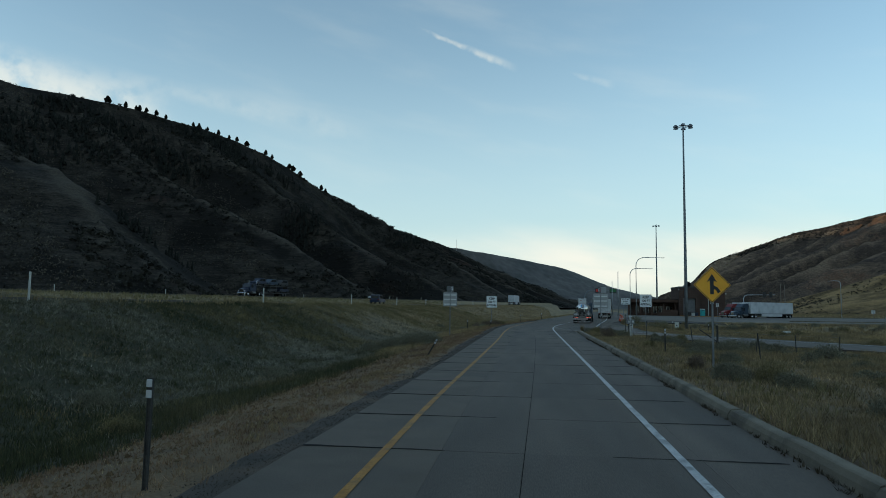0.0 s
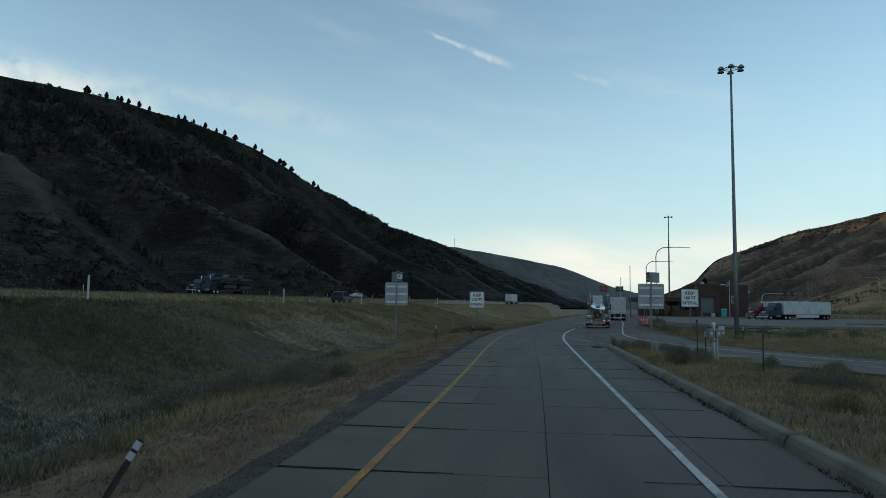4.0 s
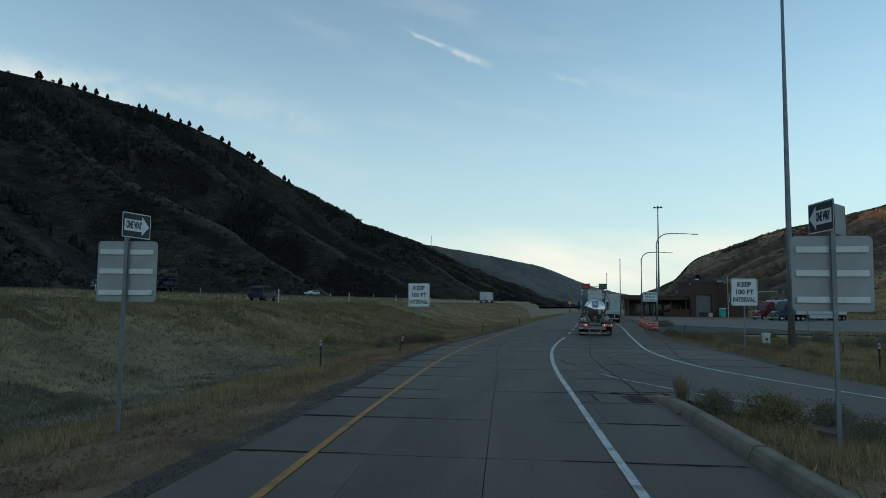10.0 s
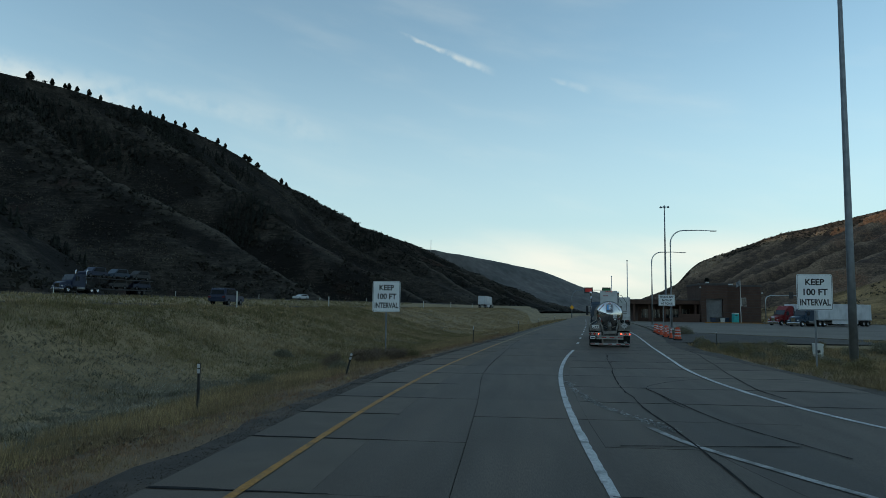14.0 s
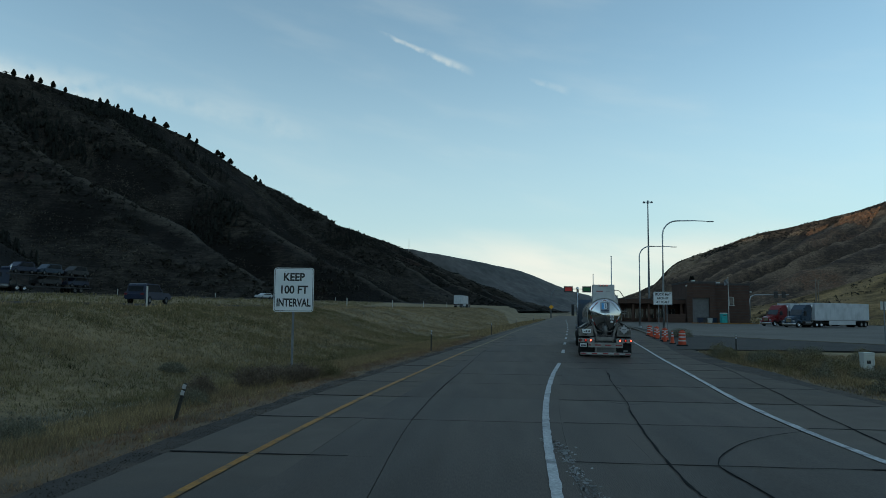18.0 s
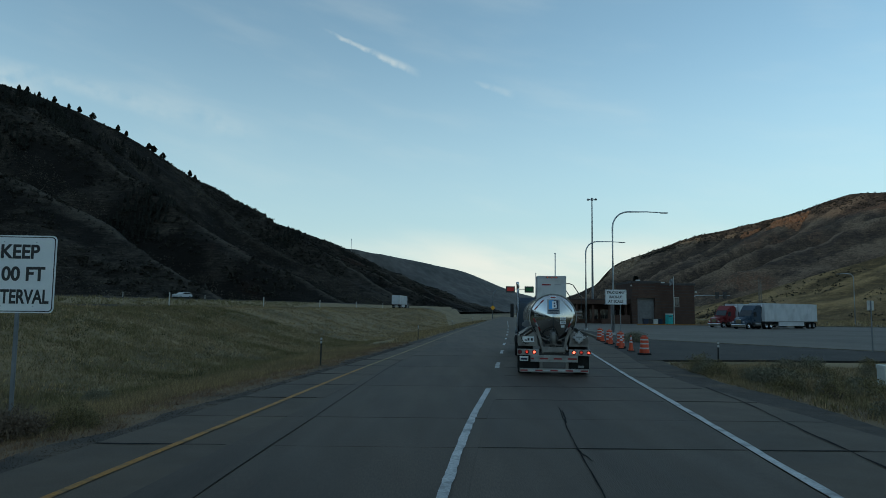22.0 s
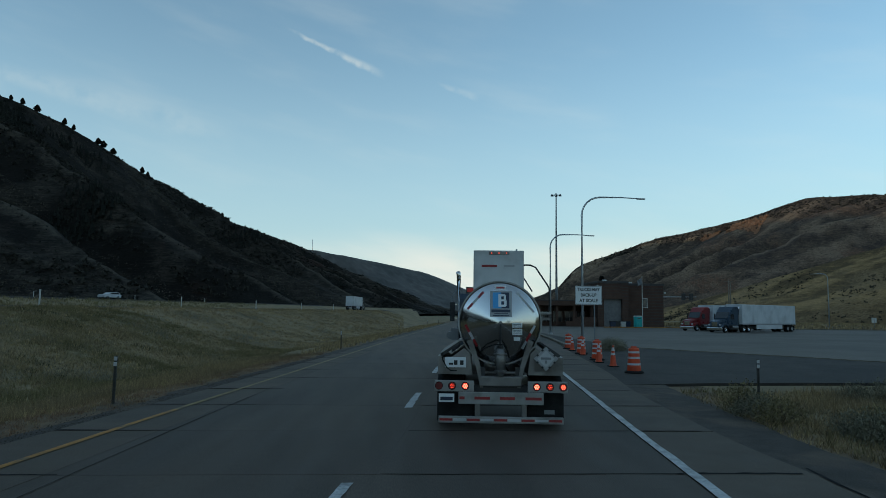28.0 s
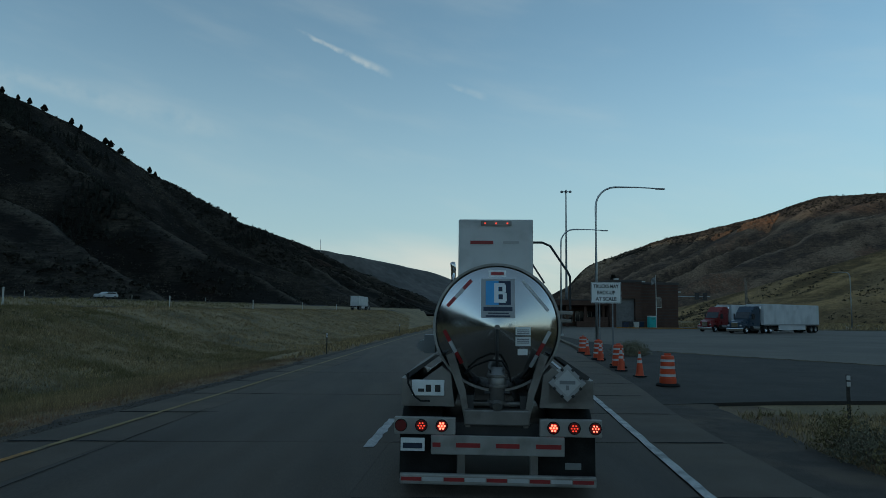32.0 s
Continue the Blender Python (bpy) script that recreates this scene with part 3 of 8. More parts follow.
def ground_z(x, y):
    """Height of the land beside the roads."""
    x, y = np.asarray(x, float), np.asarray(y, float)
    s = LEFT_EDGE(y) - x                        # metres left of the pavement
    left = -0.05 - 0.14 * np.clip(s - 1.2, 0, 7)
    near = FREEWAY_NEAR(y)
    gap = np.clip((s - 9) / np.maximum(LEFT_EDGE(y) - near - 6.5 - 9, 2), 0, 1)
    zn = 2.35 + 0.004 * np.clip(y - 120, 0, 600)
    left = left + (zn - 0.1 - left) * smoothstep(gap, 0, 1.0)
    far = FREEWAY_FAR(y)
    gap2 = np.clip((near - 6 - x) / np.maximum(near - 6 - far - 6, 2), 0, 1)
    left = left + (1.5 * smoothstep(gap2, 0.2, 1.0) - 0.35 * np.sin(np.pi * gap2))
    right_edge = np.where(y < 67, CURB_FACE(np.minimum(y, 67)) + 0.3, RIGHT_EDGE(np.maximum(y, 74)))
    r = x - right_edge
    right = np.where(y < 67, 0.08, -0.06) - 0.9 * smoothstep(r, 1.5, 9) * smoothstep(y, 60, 85) * (1 - smoothstep(y, 101, 112)) - 0.35 * smoothstep(r, 2, 9) * (1 - smoothstep(y, 40, 62))
    lump = 0.10 * fbm(x, y, 6.0, 3, 3)
    z = np.where(x < (LEFT_EDGE(y) + right_edge) / 2, left + lump * smoothstep(s, 2, 7), right + lump * smoothstep(r, 1.5, 6))
    road = (s < 0.0) & (r < 0.0)
    z = np.where(road, -0.12, z)
    d2 = ramp2_distance(x, y)
    k = smoothstep(d2, 3.0, 7.0)
    z = np.where((x > 3) & (y < 90) & (r > 0), z * k + (-0.12) * (1 - k), z)
    lot = np.maximum(smoothstep(y, 119, 126) * smoothstep(x, 13, 19), smoothstep(y, 108.5, 111.5) * smoothstep(x, 10.5, 13))
    z = z * (1 - lot) + (-0.12) * lot
    return z


# ------------------------------------------------------------------ ground, one sheet
def axis_steps(*spans):
    out = []
    for a, b, d in spans:
        out += list(np.arange(a, b, d))
    return np.array(out + [spans[-1][1]], float)


def make_ground():
    xs = axis_steps((-4500, -700, 380), (-700, -160, 45), (-160, -45, 5), (-45, -14, 1.2), (-14, 26, 0.5), (26, 120, 3), (120, 700, 45), (700, 4500, 380))
    ys = axis_steps((-1500, -80, 140), (-80, -10, 6), (-10, 130, 0.7), (130, 320, 4), (320, 900, 30), (900, 4600, 370))
    X, Y = np.meshgrid(xs, ys, indexing="xy")
    ob = grid_mesh("ground", X.T, Y.T, ground_z(X, Y).T, PASTURE)
    tagged(ob, "dry green-grey pasture and verge ground of the valley", "ground", kind="structure")
    for mat in (SOIL, PALE_PASTURE, TURF):
        ob.data.materials.append(mat)
    n, m = X.T.shape
    xc, yc = (X.T[:-1, :-1] + X.T[1:, 1:]) / 2, (Y.T[:-1, :-1] + Y.T[1:, 1:]) / 2
    s = LEFT_EDGE(yc) - xc + 0.5 * fbm(xc, yc, 3.0, 9, 3)
    r = xc - np.where(yc < 67, CURB_FACE(np.minimum(yc, 67)), RIGHT_EDGE(np.maximum(yc, 74))) + 0.6 * fbm(xc, yc, 4.0, 5, 3)
    soil = ((s > -3) & (s < 3.9 - 1.8 * smoothstep(yc, 60, 72)) & (yc > -40)) | ((r > -3) & (r < np.where(yc > 100, 2.2, 7)) & (yc < 300) & (xc < 40))
    dice = np.random.default_rng(17).uniform(-1, 1, xc.shape)
    pale = ((yc > 78 + 10 * fbm(xc, yc, 9, 31, 3) + 5 * dice) | (xc > 20)) & (yc < 700)
    green = (s > 4) & ((yc + 9 * fbm(xc, yc, 9, 48, 3) + 4 * dice < 36 + 1.6 * np.clip(-xc - 9, 0, 16))) & (yc > -60) & (xc > -26)
    ob.data.polygons.foreach_set("material_index", np.where(soil, 1, np.where(pale, 2, np.where(green, 3, 0))).reshape(-1).astype(np.int32))


make_ground()


def strip(name, left, right, y0, y1, step, z, mat, thick=0.1):
    """A band of pavement between two lines."""
    ys = np.arange(y0, y1 + step * 0.5, step)
    a, b = left(ys), right(ys)
    bm = bmesh.new()
    top = [(bm.verts.new((p, y, z)), bm.verts.new((q, y, z))) for p, q, y in zip(a, b, ys)]
    low = [(bm.verts.new((p, y, z - thick)), bm.verts.new((q, y, z - thick))) for p, q, y in zip(a, b, ys)]
    for (p, q), (p2, q2) in zip(top, top[1:]):
        bm.faces.new((p, q, q2, p2))
    for (p, q), (p2, q2), (l, m), (l2, m2) in zip(top, top[1:], low, low[1:]):
        bm.faces.new((p, p2, l2, l))
        bm.faces.new((q, m, m2, q2))
    return mesh_ob(name, bm, mat)


def shifted(f, d):
    return lambda y: f(y) + d


def ribbon(pts, half, z, thick):
    bm = bmesh.new()
    pts = np.asarray(pts, float)
    t = np.gradient(pts, axis=0)
    t /= np.linalg.norm(t, axis=1)[:, None]
    nrm = np.stack([t[:, 1], -t[:, 0]], 1)
    w = np.broadcast_to(half, (len(pts),))[:, None]
    a, b = pts - nrm * w, pts + nrm * w
    rows = [[bm.verts.new((*p, zz)) for p, zz in ((q, z - thick), (q, z), (r, z), (r, z - thick))] for q, r in zip(a, b)]
    for u, v in zip(rows, rows[1:]):
        for k in range(3):
            bm.faces.new((u[k], u[k + 1], v[k + 1], v[k]))
    bmesh.ops.recalc_face_normals(bm, faces=bm.faces)
    return bm


# freeway carriageways on their low embankment
def freeway(name, f, z0, z1, slope):
    ys = np.concatenate([np.arange(-300, 345, 8), np.arange(345, 365, 10)])
    off = np.array([-6.2, -5.8, 5.8, 6.2])
    X = f(ys)[None, :] + off[:, None]
    zz = z0 + slope * np.clip(ys - 120, 0, 600)
    Z = zz[None, :] + np.array([-0.4, 0.0, 0.0, -0.4])[:, None]
    ob = grid_mesh(name, X, np.broadcast_to(ys, X.shape), Z, ASPHALT, False)
    return tagged(ob, "grey freeway carriageway on a low embankment", "road", kind="structure")


freeway("road_freeway_near", FREEWAY_NEAR, 2.42, 2.42, 0.004)
freeway("road_freeway_far", FREEWAY_FAR, 3.95, 3.95, 0.004)

# pavement bed with dark sealed joints, slabs are laid on it further down
tagged(strip("road_bed", shifted(LEFT_EDGE, 0.04), lambda y: np.where(y < 67.5, CURB_FACE(np.minimum(y, 67)), np.where(y < 73, 4.0 + (y - 67) * 0.6, RIGHT_EDGE(y) - 0.05)), -60, 129, 0.75, -0.022, SEAL, 0.15),
       "dark bed and sealed joints under the concrete slabs", "road", kind="structure")
tagged(strip("road_ahead", LEFT_EDGE, RIGHT_EDGE, 129, 400, 5, 0.0, DARKER_CONCRETE, 0.2), "concrete mainline pavement running on past the weigh station", "road", kind="structure")


# ------------------------------------------------------------------ hills
def spur_phase(u, v, crests):
    """Whole numbers on the spur crests, halves in the hollows between them."""
    u = u + 13 * fbm(u, v * 260, 70, 90, 3)
    out = np.zeros(np.shape(u))
    for (c0, s0), (c1, s1) in zip(crests, crests[1:]):
        a, b = c0 + s0 * v, c1 + s1 * v
        out = out + np.clip((u - a) / (b - a), 0, 1)
    return out


SPURS = ((-40, 110), (110, 110), (280, 110), (470, 112), (638, 115), (765, 122), (903, 80), (1085, 130), (1275, 60), (1450, 10), (1650, -60), (1830, -60), (2080, -60), (2300, -60))


def loft_hill(name, base, ridge, mat, nu, nv, gully, skew, label, seed, back=0.5, power=1.1, rough=1.0, crests=None, fine=0.32):
    base, ridge = np.array(base, float), np.array(ridge, float)

    def resample(p, n):
        s = np.r_[0, np.cumsum(np.linalg.norm(np.diff(p[:, :2], axis=0), axis=1))]
        u = np.linspace(0, s[-1], n)
        out = np.stack([np.interp(u, s, p[:, k]) for k in range(3)], 1)
        for _ in range(6):
            out[1:-1] = 0.25 * out[:-2] + 0.5 * out[1:-1] + 0.25 * out[2:]
        return out, u
    base[:, 2] -= 6.0
    B, _ = resample(base, nu)
    R, u = resample(ridge, nu)
    v = np.r_[np.linspace(0, 1, nv), 1 + np.linspace(0.04, back, max(int(nv * 0.25), 6))]
    V = v[None, :]
    X = B[:, :1] + (R[:, :1] - B[:, :1]) * V
    Y = B[:, 1:2] + (R[:, 1:2] - B[:, 1:2]) * V
    up = np.where(V <= 1, np.clip(V, 0, 1) ** power, 1 - (V - 1) * 0.8 - (V - 1) ** 2)
    Z = B[:, 2:3] + (R[:, 2:3] - B[:, 2:3]) * up
    c = u[:, None] + skew * V
    ridged = 1 - np.abs(fbm(c, V * 40, 150, seed, 2)) * 1.6
    if crests:
        ph = spur_phase(u[:, None] + 0 * V, V + 0 * u[:, None], crests)
        ridged = 1 - 1.75 * np.abs(ph - np.round(ph)) ** 0.9 * 1.15
    ridged2 = 1 - np.abs(fbm(c * 1.0 + 31, V * 60, 34, seed + 5, 2)) * 1.5
    shape = np.sin(np.pi * np.clip(V, 0, 1)) ** 0.8
    Z = Z + gully * shape * (ridged - 0.95) + gully * fine * shape * (ridged2 - 0.8)
    Z = Z + rough * fbm(X, Y, 22, seed + 9, 4) * np.clip(V * 6, 0, 1) * (0.35 + 0.65 * shape)
    ob = grid_mesh(name, X, Y, Z, mat)
    tagged(ob, label, "hill", kind="structure")
    Vg = V + 0 * X
    n = fbm(X, Y, 30, 93, 4)
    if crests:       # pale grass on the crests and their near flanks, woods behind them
        f = ph - np.floor(ph)
        near = np.minimum(f, 1 - f)
        grass = 0.8 * (1 - smoothstep(near, 0.0, 0.022 + 0.012 * n)) * smoothstep(fbm(X, Y, 25, 97, 3), -0.7, 0.3) + 0.06 * smoothstep(f, 0.5, 0.95) - 0.16 - 0.5 * smoothstep(fbm(X, Y, 45, 99, 3), -0.1, 0.6) * (near > 0.05)
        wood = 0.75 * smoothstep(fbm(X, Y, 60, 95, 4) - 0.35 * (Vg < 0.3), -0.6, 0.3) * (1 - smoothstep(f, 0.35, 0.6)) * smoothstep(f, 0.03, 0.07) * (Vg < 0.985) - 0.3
    else:
        grass = 0.75 * smoothstep(ridged2 + 0.15 * n, 0.55, 1.0) * smoothstep(Vg, 0.1, 0.5) - 0.3
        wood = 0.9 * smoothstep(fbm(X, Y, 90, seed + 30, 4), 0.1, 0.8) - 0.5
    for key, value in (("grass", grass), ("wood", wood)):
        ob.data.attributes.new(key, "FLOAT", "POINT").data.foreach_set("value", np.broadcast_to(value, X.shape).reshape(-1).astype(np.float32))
    return X, Y, Z


# the stretch behind the camera is unseen, added to keep sun off the valley
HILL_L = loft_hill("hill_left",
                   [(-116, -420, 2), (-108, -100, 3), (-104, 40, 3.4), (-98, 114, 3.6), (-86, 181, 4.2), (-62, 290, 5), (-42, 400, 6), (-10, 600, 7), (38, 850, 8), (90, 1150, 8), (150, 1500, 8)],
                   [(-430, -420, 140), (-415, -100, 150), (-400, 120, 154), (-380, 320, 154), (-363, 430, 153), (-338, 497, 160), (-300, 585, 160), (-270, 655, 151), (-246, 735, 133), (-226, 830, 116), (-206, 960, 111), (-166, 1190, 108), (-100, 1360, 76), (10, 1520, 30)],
                   HILL_SHADED, 640, 200, 34, -70, "sagebrush mountainside, evening shade put into its dark colour, with spurs and gullies", 2, rough=1.7, crests=SPURS, fine=0.13)
HILL_R = loft_hill("hill_right",
                   [(150, 1150, 3), (150, 900, 3), (190, 760, 4), (240, 620, 5), (300, 520, 8), (380, 430, 10), (470, 300, 10), (560, 100, 10), (600, -200, 10)],
                   [(180, 1250, 12), (212, 1000, 40), (236, 1024, 68), (297, 1025, 90), (352, 1022, 109), (420, 1008, 124), (484, 985, 141), (512, 950, 156), (562, 915, 155), (660, 840, 152), (800, 650, 150), (900, 350, 145), (950, -200, 140)],
                   HILL_RIGHT, 230, 90, 22, -260, "dry brown mountainside across the valley", 7, rough=3.2, fine=0.6)
FOOT = loft_hill("hill_foot",
                 [(95, 520, 0), (115, 420, 0.5), (150, 350, 1), (195, 290, 1.5), (270, 190, 2), (340, 60, 2), (360, -200, 2)],
                 [(130, 560, 1), (160, 470, 8), (204, 437, 25), (240, 412, 38), (310, 350, 64), (430, 230, 92), (520, 0, 80), (560, -200, 80)],
                 HILL_FOOT, 120, 50, 4, -80, "low dry grassy foothill behind the truck lot", 12, rough=0.8)
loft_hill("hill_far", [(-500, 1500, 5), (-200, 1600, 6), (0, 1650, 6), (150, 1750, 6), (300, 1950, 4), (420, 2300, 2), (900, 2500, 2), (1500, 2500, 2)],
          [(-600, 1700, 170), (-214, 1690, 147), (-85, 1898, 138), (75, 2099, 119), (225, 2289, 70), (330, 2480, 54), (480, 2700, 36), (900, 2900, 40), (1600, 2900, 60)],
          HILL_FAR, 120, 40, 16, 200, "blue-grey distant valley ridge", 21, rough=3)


# ------------------------------------------------------------------ concrete slabs, paint and curb
def make_slabs():
    cols = ((LEFT_EDGE, 0.05, YELLOW, 0.85, SHOULDER), (YELLOW, 0.853, MIDDLE, -0.006, CONCRETE), (MIDDLE, 0.006, WHITE_A, 0.298, CONCRETE))
    right = lambda y: np.where(y < 64.996, CURB_FACE(np.minimum(y, 67)) - 0.02, np.where(y < 73, np.interp(y, (65, 67.4, 68.5, 73), (3.87, 3.43, 4.63, 6.5)), WHITE_B(np.maximum(y, 75)) - 0.1))
    road = thing("road", Matrix(), "worn grey concrete road slabs with dark sealed joints", "road")
    tagged(road, kind="structure")
    rnd = random.Random(5)
    for y0, y1 in zip(JOINTS, JOINTS[1:]):
        sets = list(cols)
        sets.append((WHITE_A, 0.301, right, 0.0, CONCRETE))
        if y0 > 73:
            sets.append((WHITE_B, -0.06, RIGHT_EDGE, -0.05, SHOULDER))
        for lf, dl, rf, dr, mat in sets:
            g0 = (0.012 if mat is SHOULDER else 0.006) * rnd.choice((0.7, 1.0, 1.0, 1.4))
            skew = 0.0
            n = 3
            bm = bmesh.new()
            z = rnd.uniform(-0.003, 0.003)
            rows = []
            for k in range(n + 1):
                y = y0 + g0 + (y1 - y0 - 2 * g0) * k / n
                rows.append([bm.verts.new((float(lf(y)) + dl, y + skew, z)), bm.verts.new((float(rf(y)) + dr, y - skew, z))])
            low = [[bm.verts.new((v.co.x, v.co.y, -0.05)) for v in r] for r in rows]
            for a, b in zip(rows, rows[1:]):
                bm.faces.new((a[0], a[1], b[1], b[0]))
            for k in range(n):
                bm.faces.new((rows[k][0], rows[k + 1][0], low[k + 1][0], low[k][0]))
                bm.faces.new((rows[k][1], low[k][1], low[k + 1][1], rows[k + 1][1]))
            bm.faces.new((rows[0][0], low[0][0], low[0][1], rows[0][1]))
            bm.faces.new((rows[n][0], rows[n][1], low[n][1], low[n][0]))
            if y0 > 84:
                mat = DARKER_CONCRETE if mat is CONCRETE else DARKER_SHOULDER
            part("slab", bm, mat, road)
    return road


ROAD = make_slabs()


def paint(name, f, y0, y1, width, mat, label, ragged=0.02, step=0.35, seed=1, z=0.008):
    rnd = random.Random(seed)
    bm = bmesh.new()
    rows = []
    for y in np.linspace(y0, y1, max(2, round((y1 - y0) / step) + 1)):
        x = float(f(y))
        rows.append([bm.verts.new((x - width / 2 + rnd.uniform(-ragged, ragged) * 0.5, y, z)), bm.verts.new((x + width / 2 + rnd.uniform(-ragged, ragged), y, z))])
    for a, b in zip(rows, rows[1:]):
        bm.faces.new((a[0], a[1], b[1], b[0]))
    return tagged(mesh_ob(name, bm, mat), label, "road marking", kind="structure")


paint("yellow_line", YELLOW, -55, 104, 0.13, YELLOW_PAINT, "worn yellow edge line on the concrete", 0.006, 0.4, 1, 0.012)
paint("yellow_line", YELLOW, 104, 398, 0.12, YELLOW_FADED, "faded yellow edge line on the concrete", 0.02, 0.5, 6, 0.012)
paint("white_line", WHITE_A, -55, 66, 0.13, WHITE_PAINT, "solid white edge line of the ramp", 0.006, 0.4, 2, 0.012)
paint("white_line", WHITE_A, 66, 97.2, 0.145, WHITE_PAINT, "ragged white lane line where two ramps merge", 0.014, 0.22, 3, 0.012)
for k in range(16):
    y = 104.4 + 9.6 * k
    paint("white_dash", WHITE_A, y, y + 3.1, 0.17, WHITE_PAINT, "worn white lane dash", 0.03, 0.31, 20 + k, 0.012)
paint("white_line", WHITE_B, 77, 398, 0.15, WHITE_PAINT, "solid white right edge line", 0.015, 0.5, 5, 0.012)


def path_paint(name, pts, width, mat, label, z):
    return tagged(mesh_ob(name, ribbon(catmull(pts, 10), width / 2, z, 0.002), mat), label, "road marking", kind="structure")


path_paint("white_line", [(26.5, 40.5), (19, 50), (14.4, 55.5), (11.9, 59.3), (10.0, 63.0), (8.6, 66.9), (7.5, 70.6), (6.85, 73.6), (6.53, 77)], 0.14, WHITE_PAINT, "white edge line of the joining ramp", 0.013)
path_paint("white_line", [(2.72, 70.6), (3.12, 68.9), (3.95, 66.9), (4.55, 65.6), (5.3, 64.0), (7.4, 60.9), (11.4, 55.2), (16.2, 48.6)], 0.14, WORN_WHITE, "worn white gore line of the joining ramp", 0.012)

# the joining ramp
tagged(mesh_ob("road_ramp", ribbon(RAMP2_LINE, 3.55, 0.0, 0.16), CONCRETE), "concrete ramp curving in from the truck lot", "road", kind="structure")


def crack(name, pts, width, seed, z=0.014):
    rnd = random.Random(seed)
    p = catmull(pts, 8)
    j = min(0.03, width * 0.25)
    p = p + np.array([[rnd.uniform(-j, j), rnd.uniform(-j, j)] for _ in p])
    w = np.array([width * rnd.uniform(0.3, 0.85) for _ in p])
    return tagged(mesh_ob(name, ribbon(p, w / 2, z, 0.002), SEAL), "dark sealed pavement crack", "pavement crack", kind="structure")


CRACKS = (
    ([(3.69, 83.2), (3.32, 79.2), (3.17, 76.5), (3.2, 75.4), (3.1, 73.4), (3.15, 70.5), (3.13, 67.0), (3.1, 65.0)], 0.062),
    ([(4.75, 93.2), (4.4, 90.2), (4.15, 87.5), (3.85, 84.2), (3.69, 83.2)], 0.032),
    ([(4.73, 92.7), (4.6, 91.6), (4.5, 90.9)], 0.05), ([(4.2, 88.3), (4.25, 87.4)], 0.05),
    ([(6.42, 80.8), (5.6, 80.2), (4.7, 79.2), (3.94, 77.7), (4.0, 76.2), (3.98, 74.6), (4.06, 73.4)], 0.035),
    ([(3.9, 77.4), (4.35, 71.7), (5.06, 68.9), (5.3, 68.1)], 0.05),
    ([(10.0, 98.0), (9.6, 94.3), (9.0, 90.7), (8.45, 87), (7.97, 84.2), (7.5, 81), (7.1, 77.8), (7.1, 75.7)], 0.065),
    ([(0.33, 109), (-0.05, 103), (-0.42, 95.5), (-0.62, 91), (-0.86, 86), (-0.97, 81)], 0.018),
    ([(3.72, 65.3), (3.8, 64.6), (3.86, 63.8)], 0.22), ([(1.8, 65.0), (1.86, 64.3), (1.9, 63.5)], 0.06), ([(2.35, 65.0), (2.5, 65.1)], 0.26),
    ([(1.35, 65.35), (2.6, 65.3), (4.2, 65.6), (5.8, 65.95)], 0.12), ([(1.9, 68.6), (3.2, 68.75), (4.9, 69.0)], 0.07), ([(2.6, 64.9), (3.4, 64.95), (3.9, 64.85)], 0.16),
    ([(-2.3, 51.6), (-2.2, 52.1), (-1.98, 52.6)], 0.15), ([(-1.85, 53.4), (-1.7, 53.9)], 0.06), ([(-2.5, 53.6), (-2.38, 54.2)], 0.07),
    ([(3.5, 84.4), (3.85, 84.2), (4.3, 84.3)], 0.04))
for i, (pts, w) in enumerate(CRACKS):
    crack("pavement_crack", pts, w, i)


def scuffs():
    """Chalky remains of an old line beside the lane line."""
    rng = np.random.default_rng(9)
    c = catmull([(1.6, 79.4), (1.75, 78.4), (1.84, 76.3), (2.0, 74.7), (2.3, 73.0), (2.9, 71.1), (3.1, 70.2)], 60)
    out = []
    for k in range(900):
        x, y = c[rng.integers(0, len(c))] + rng.normal(0, 1, 2) * np.array([0.07, 0.05])
        r = rng.uniform(0.01, 0.05)
        a = np.sort(rng.uniform(0, math.tau, 4))
        out.append(np.stack([x + np.cos(a) * r * 0.8, y + np.sin(a) * r * 2.0, np.full(4, 0.0085)], 1))
    return tagged(tri_soup("paint_scuffs", np.array(out), WORN_WHITE, 4), "chalky scuffs of an old painted line", "road marking", kind="stuff")


scuffs()


def make_curb():
    """Rough-topped concrete curb in cast lengths, with a nose at its end."""
    curb = tagged(thing("curb", Matrix(), "weathered concrete curb between ramp and weeds", "curb"), kind="structure")
    ys = list(np.arange(-40, 62.6, 3.05)) + [63.1, 64.6]
    rnd = random.Random(3)
    for a, b in zip(ys, ys[1:]):
        bm = bmesh.new()
        rows = []
        drop = rnd.uniform(-0.012, 0.012)
        for y in np.linspace(a + 0.012, b - 0.012, 4):
            x = float(CURB_FACE(y)) + rnd.uniform(-0.014, 0.014)
            h = (0.19 + drop) * float(1 - 0.72 * smoothstep(y, 62.9, 64.6))
            x -= 0.1 * float(smoothstep(y, 61.5, 64.6))
            prof = [(x, -0.1), (x + 0.05, h * 0.5), (x + 0.10, h * 0.92), (x + 0.14, h), (x + 0.29, h + 0.005), (x + 0.32, h - 0.03), (x + 0.33, -0.15)]
            rows.append([bm.verts.new((px, y, pz)) for px, pz in prof])
        for r, s in zip(rows, rows[1:]):
            for k in range(len(r) - 1):
                bm.faces.new((r[k], s[k], s[k + 1], r[k + 1]))
        bm.faces.new(rows[0])
        bm.faces.new(list(reversed(rows[-1])))
        bmesh.ops.recalc_face_normals(bm, faces=bm.faces)
        part("curb_stone", bm, CURB, curb)


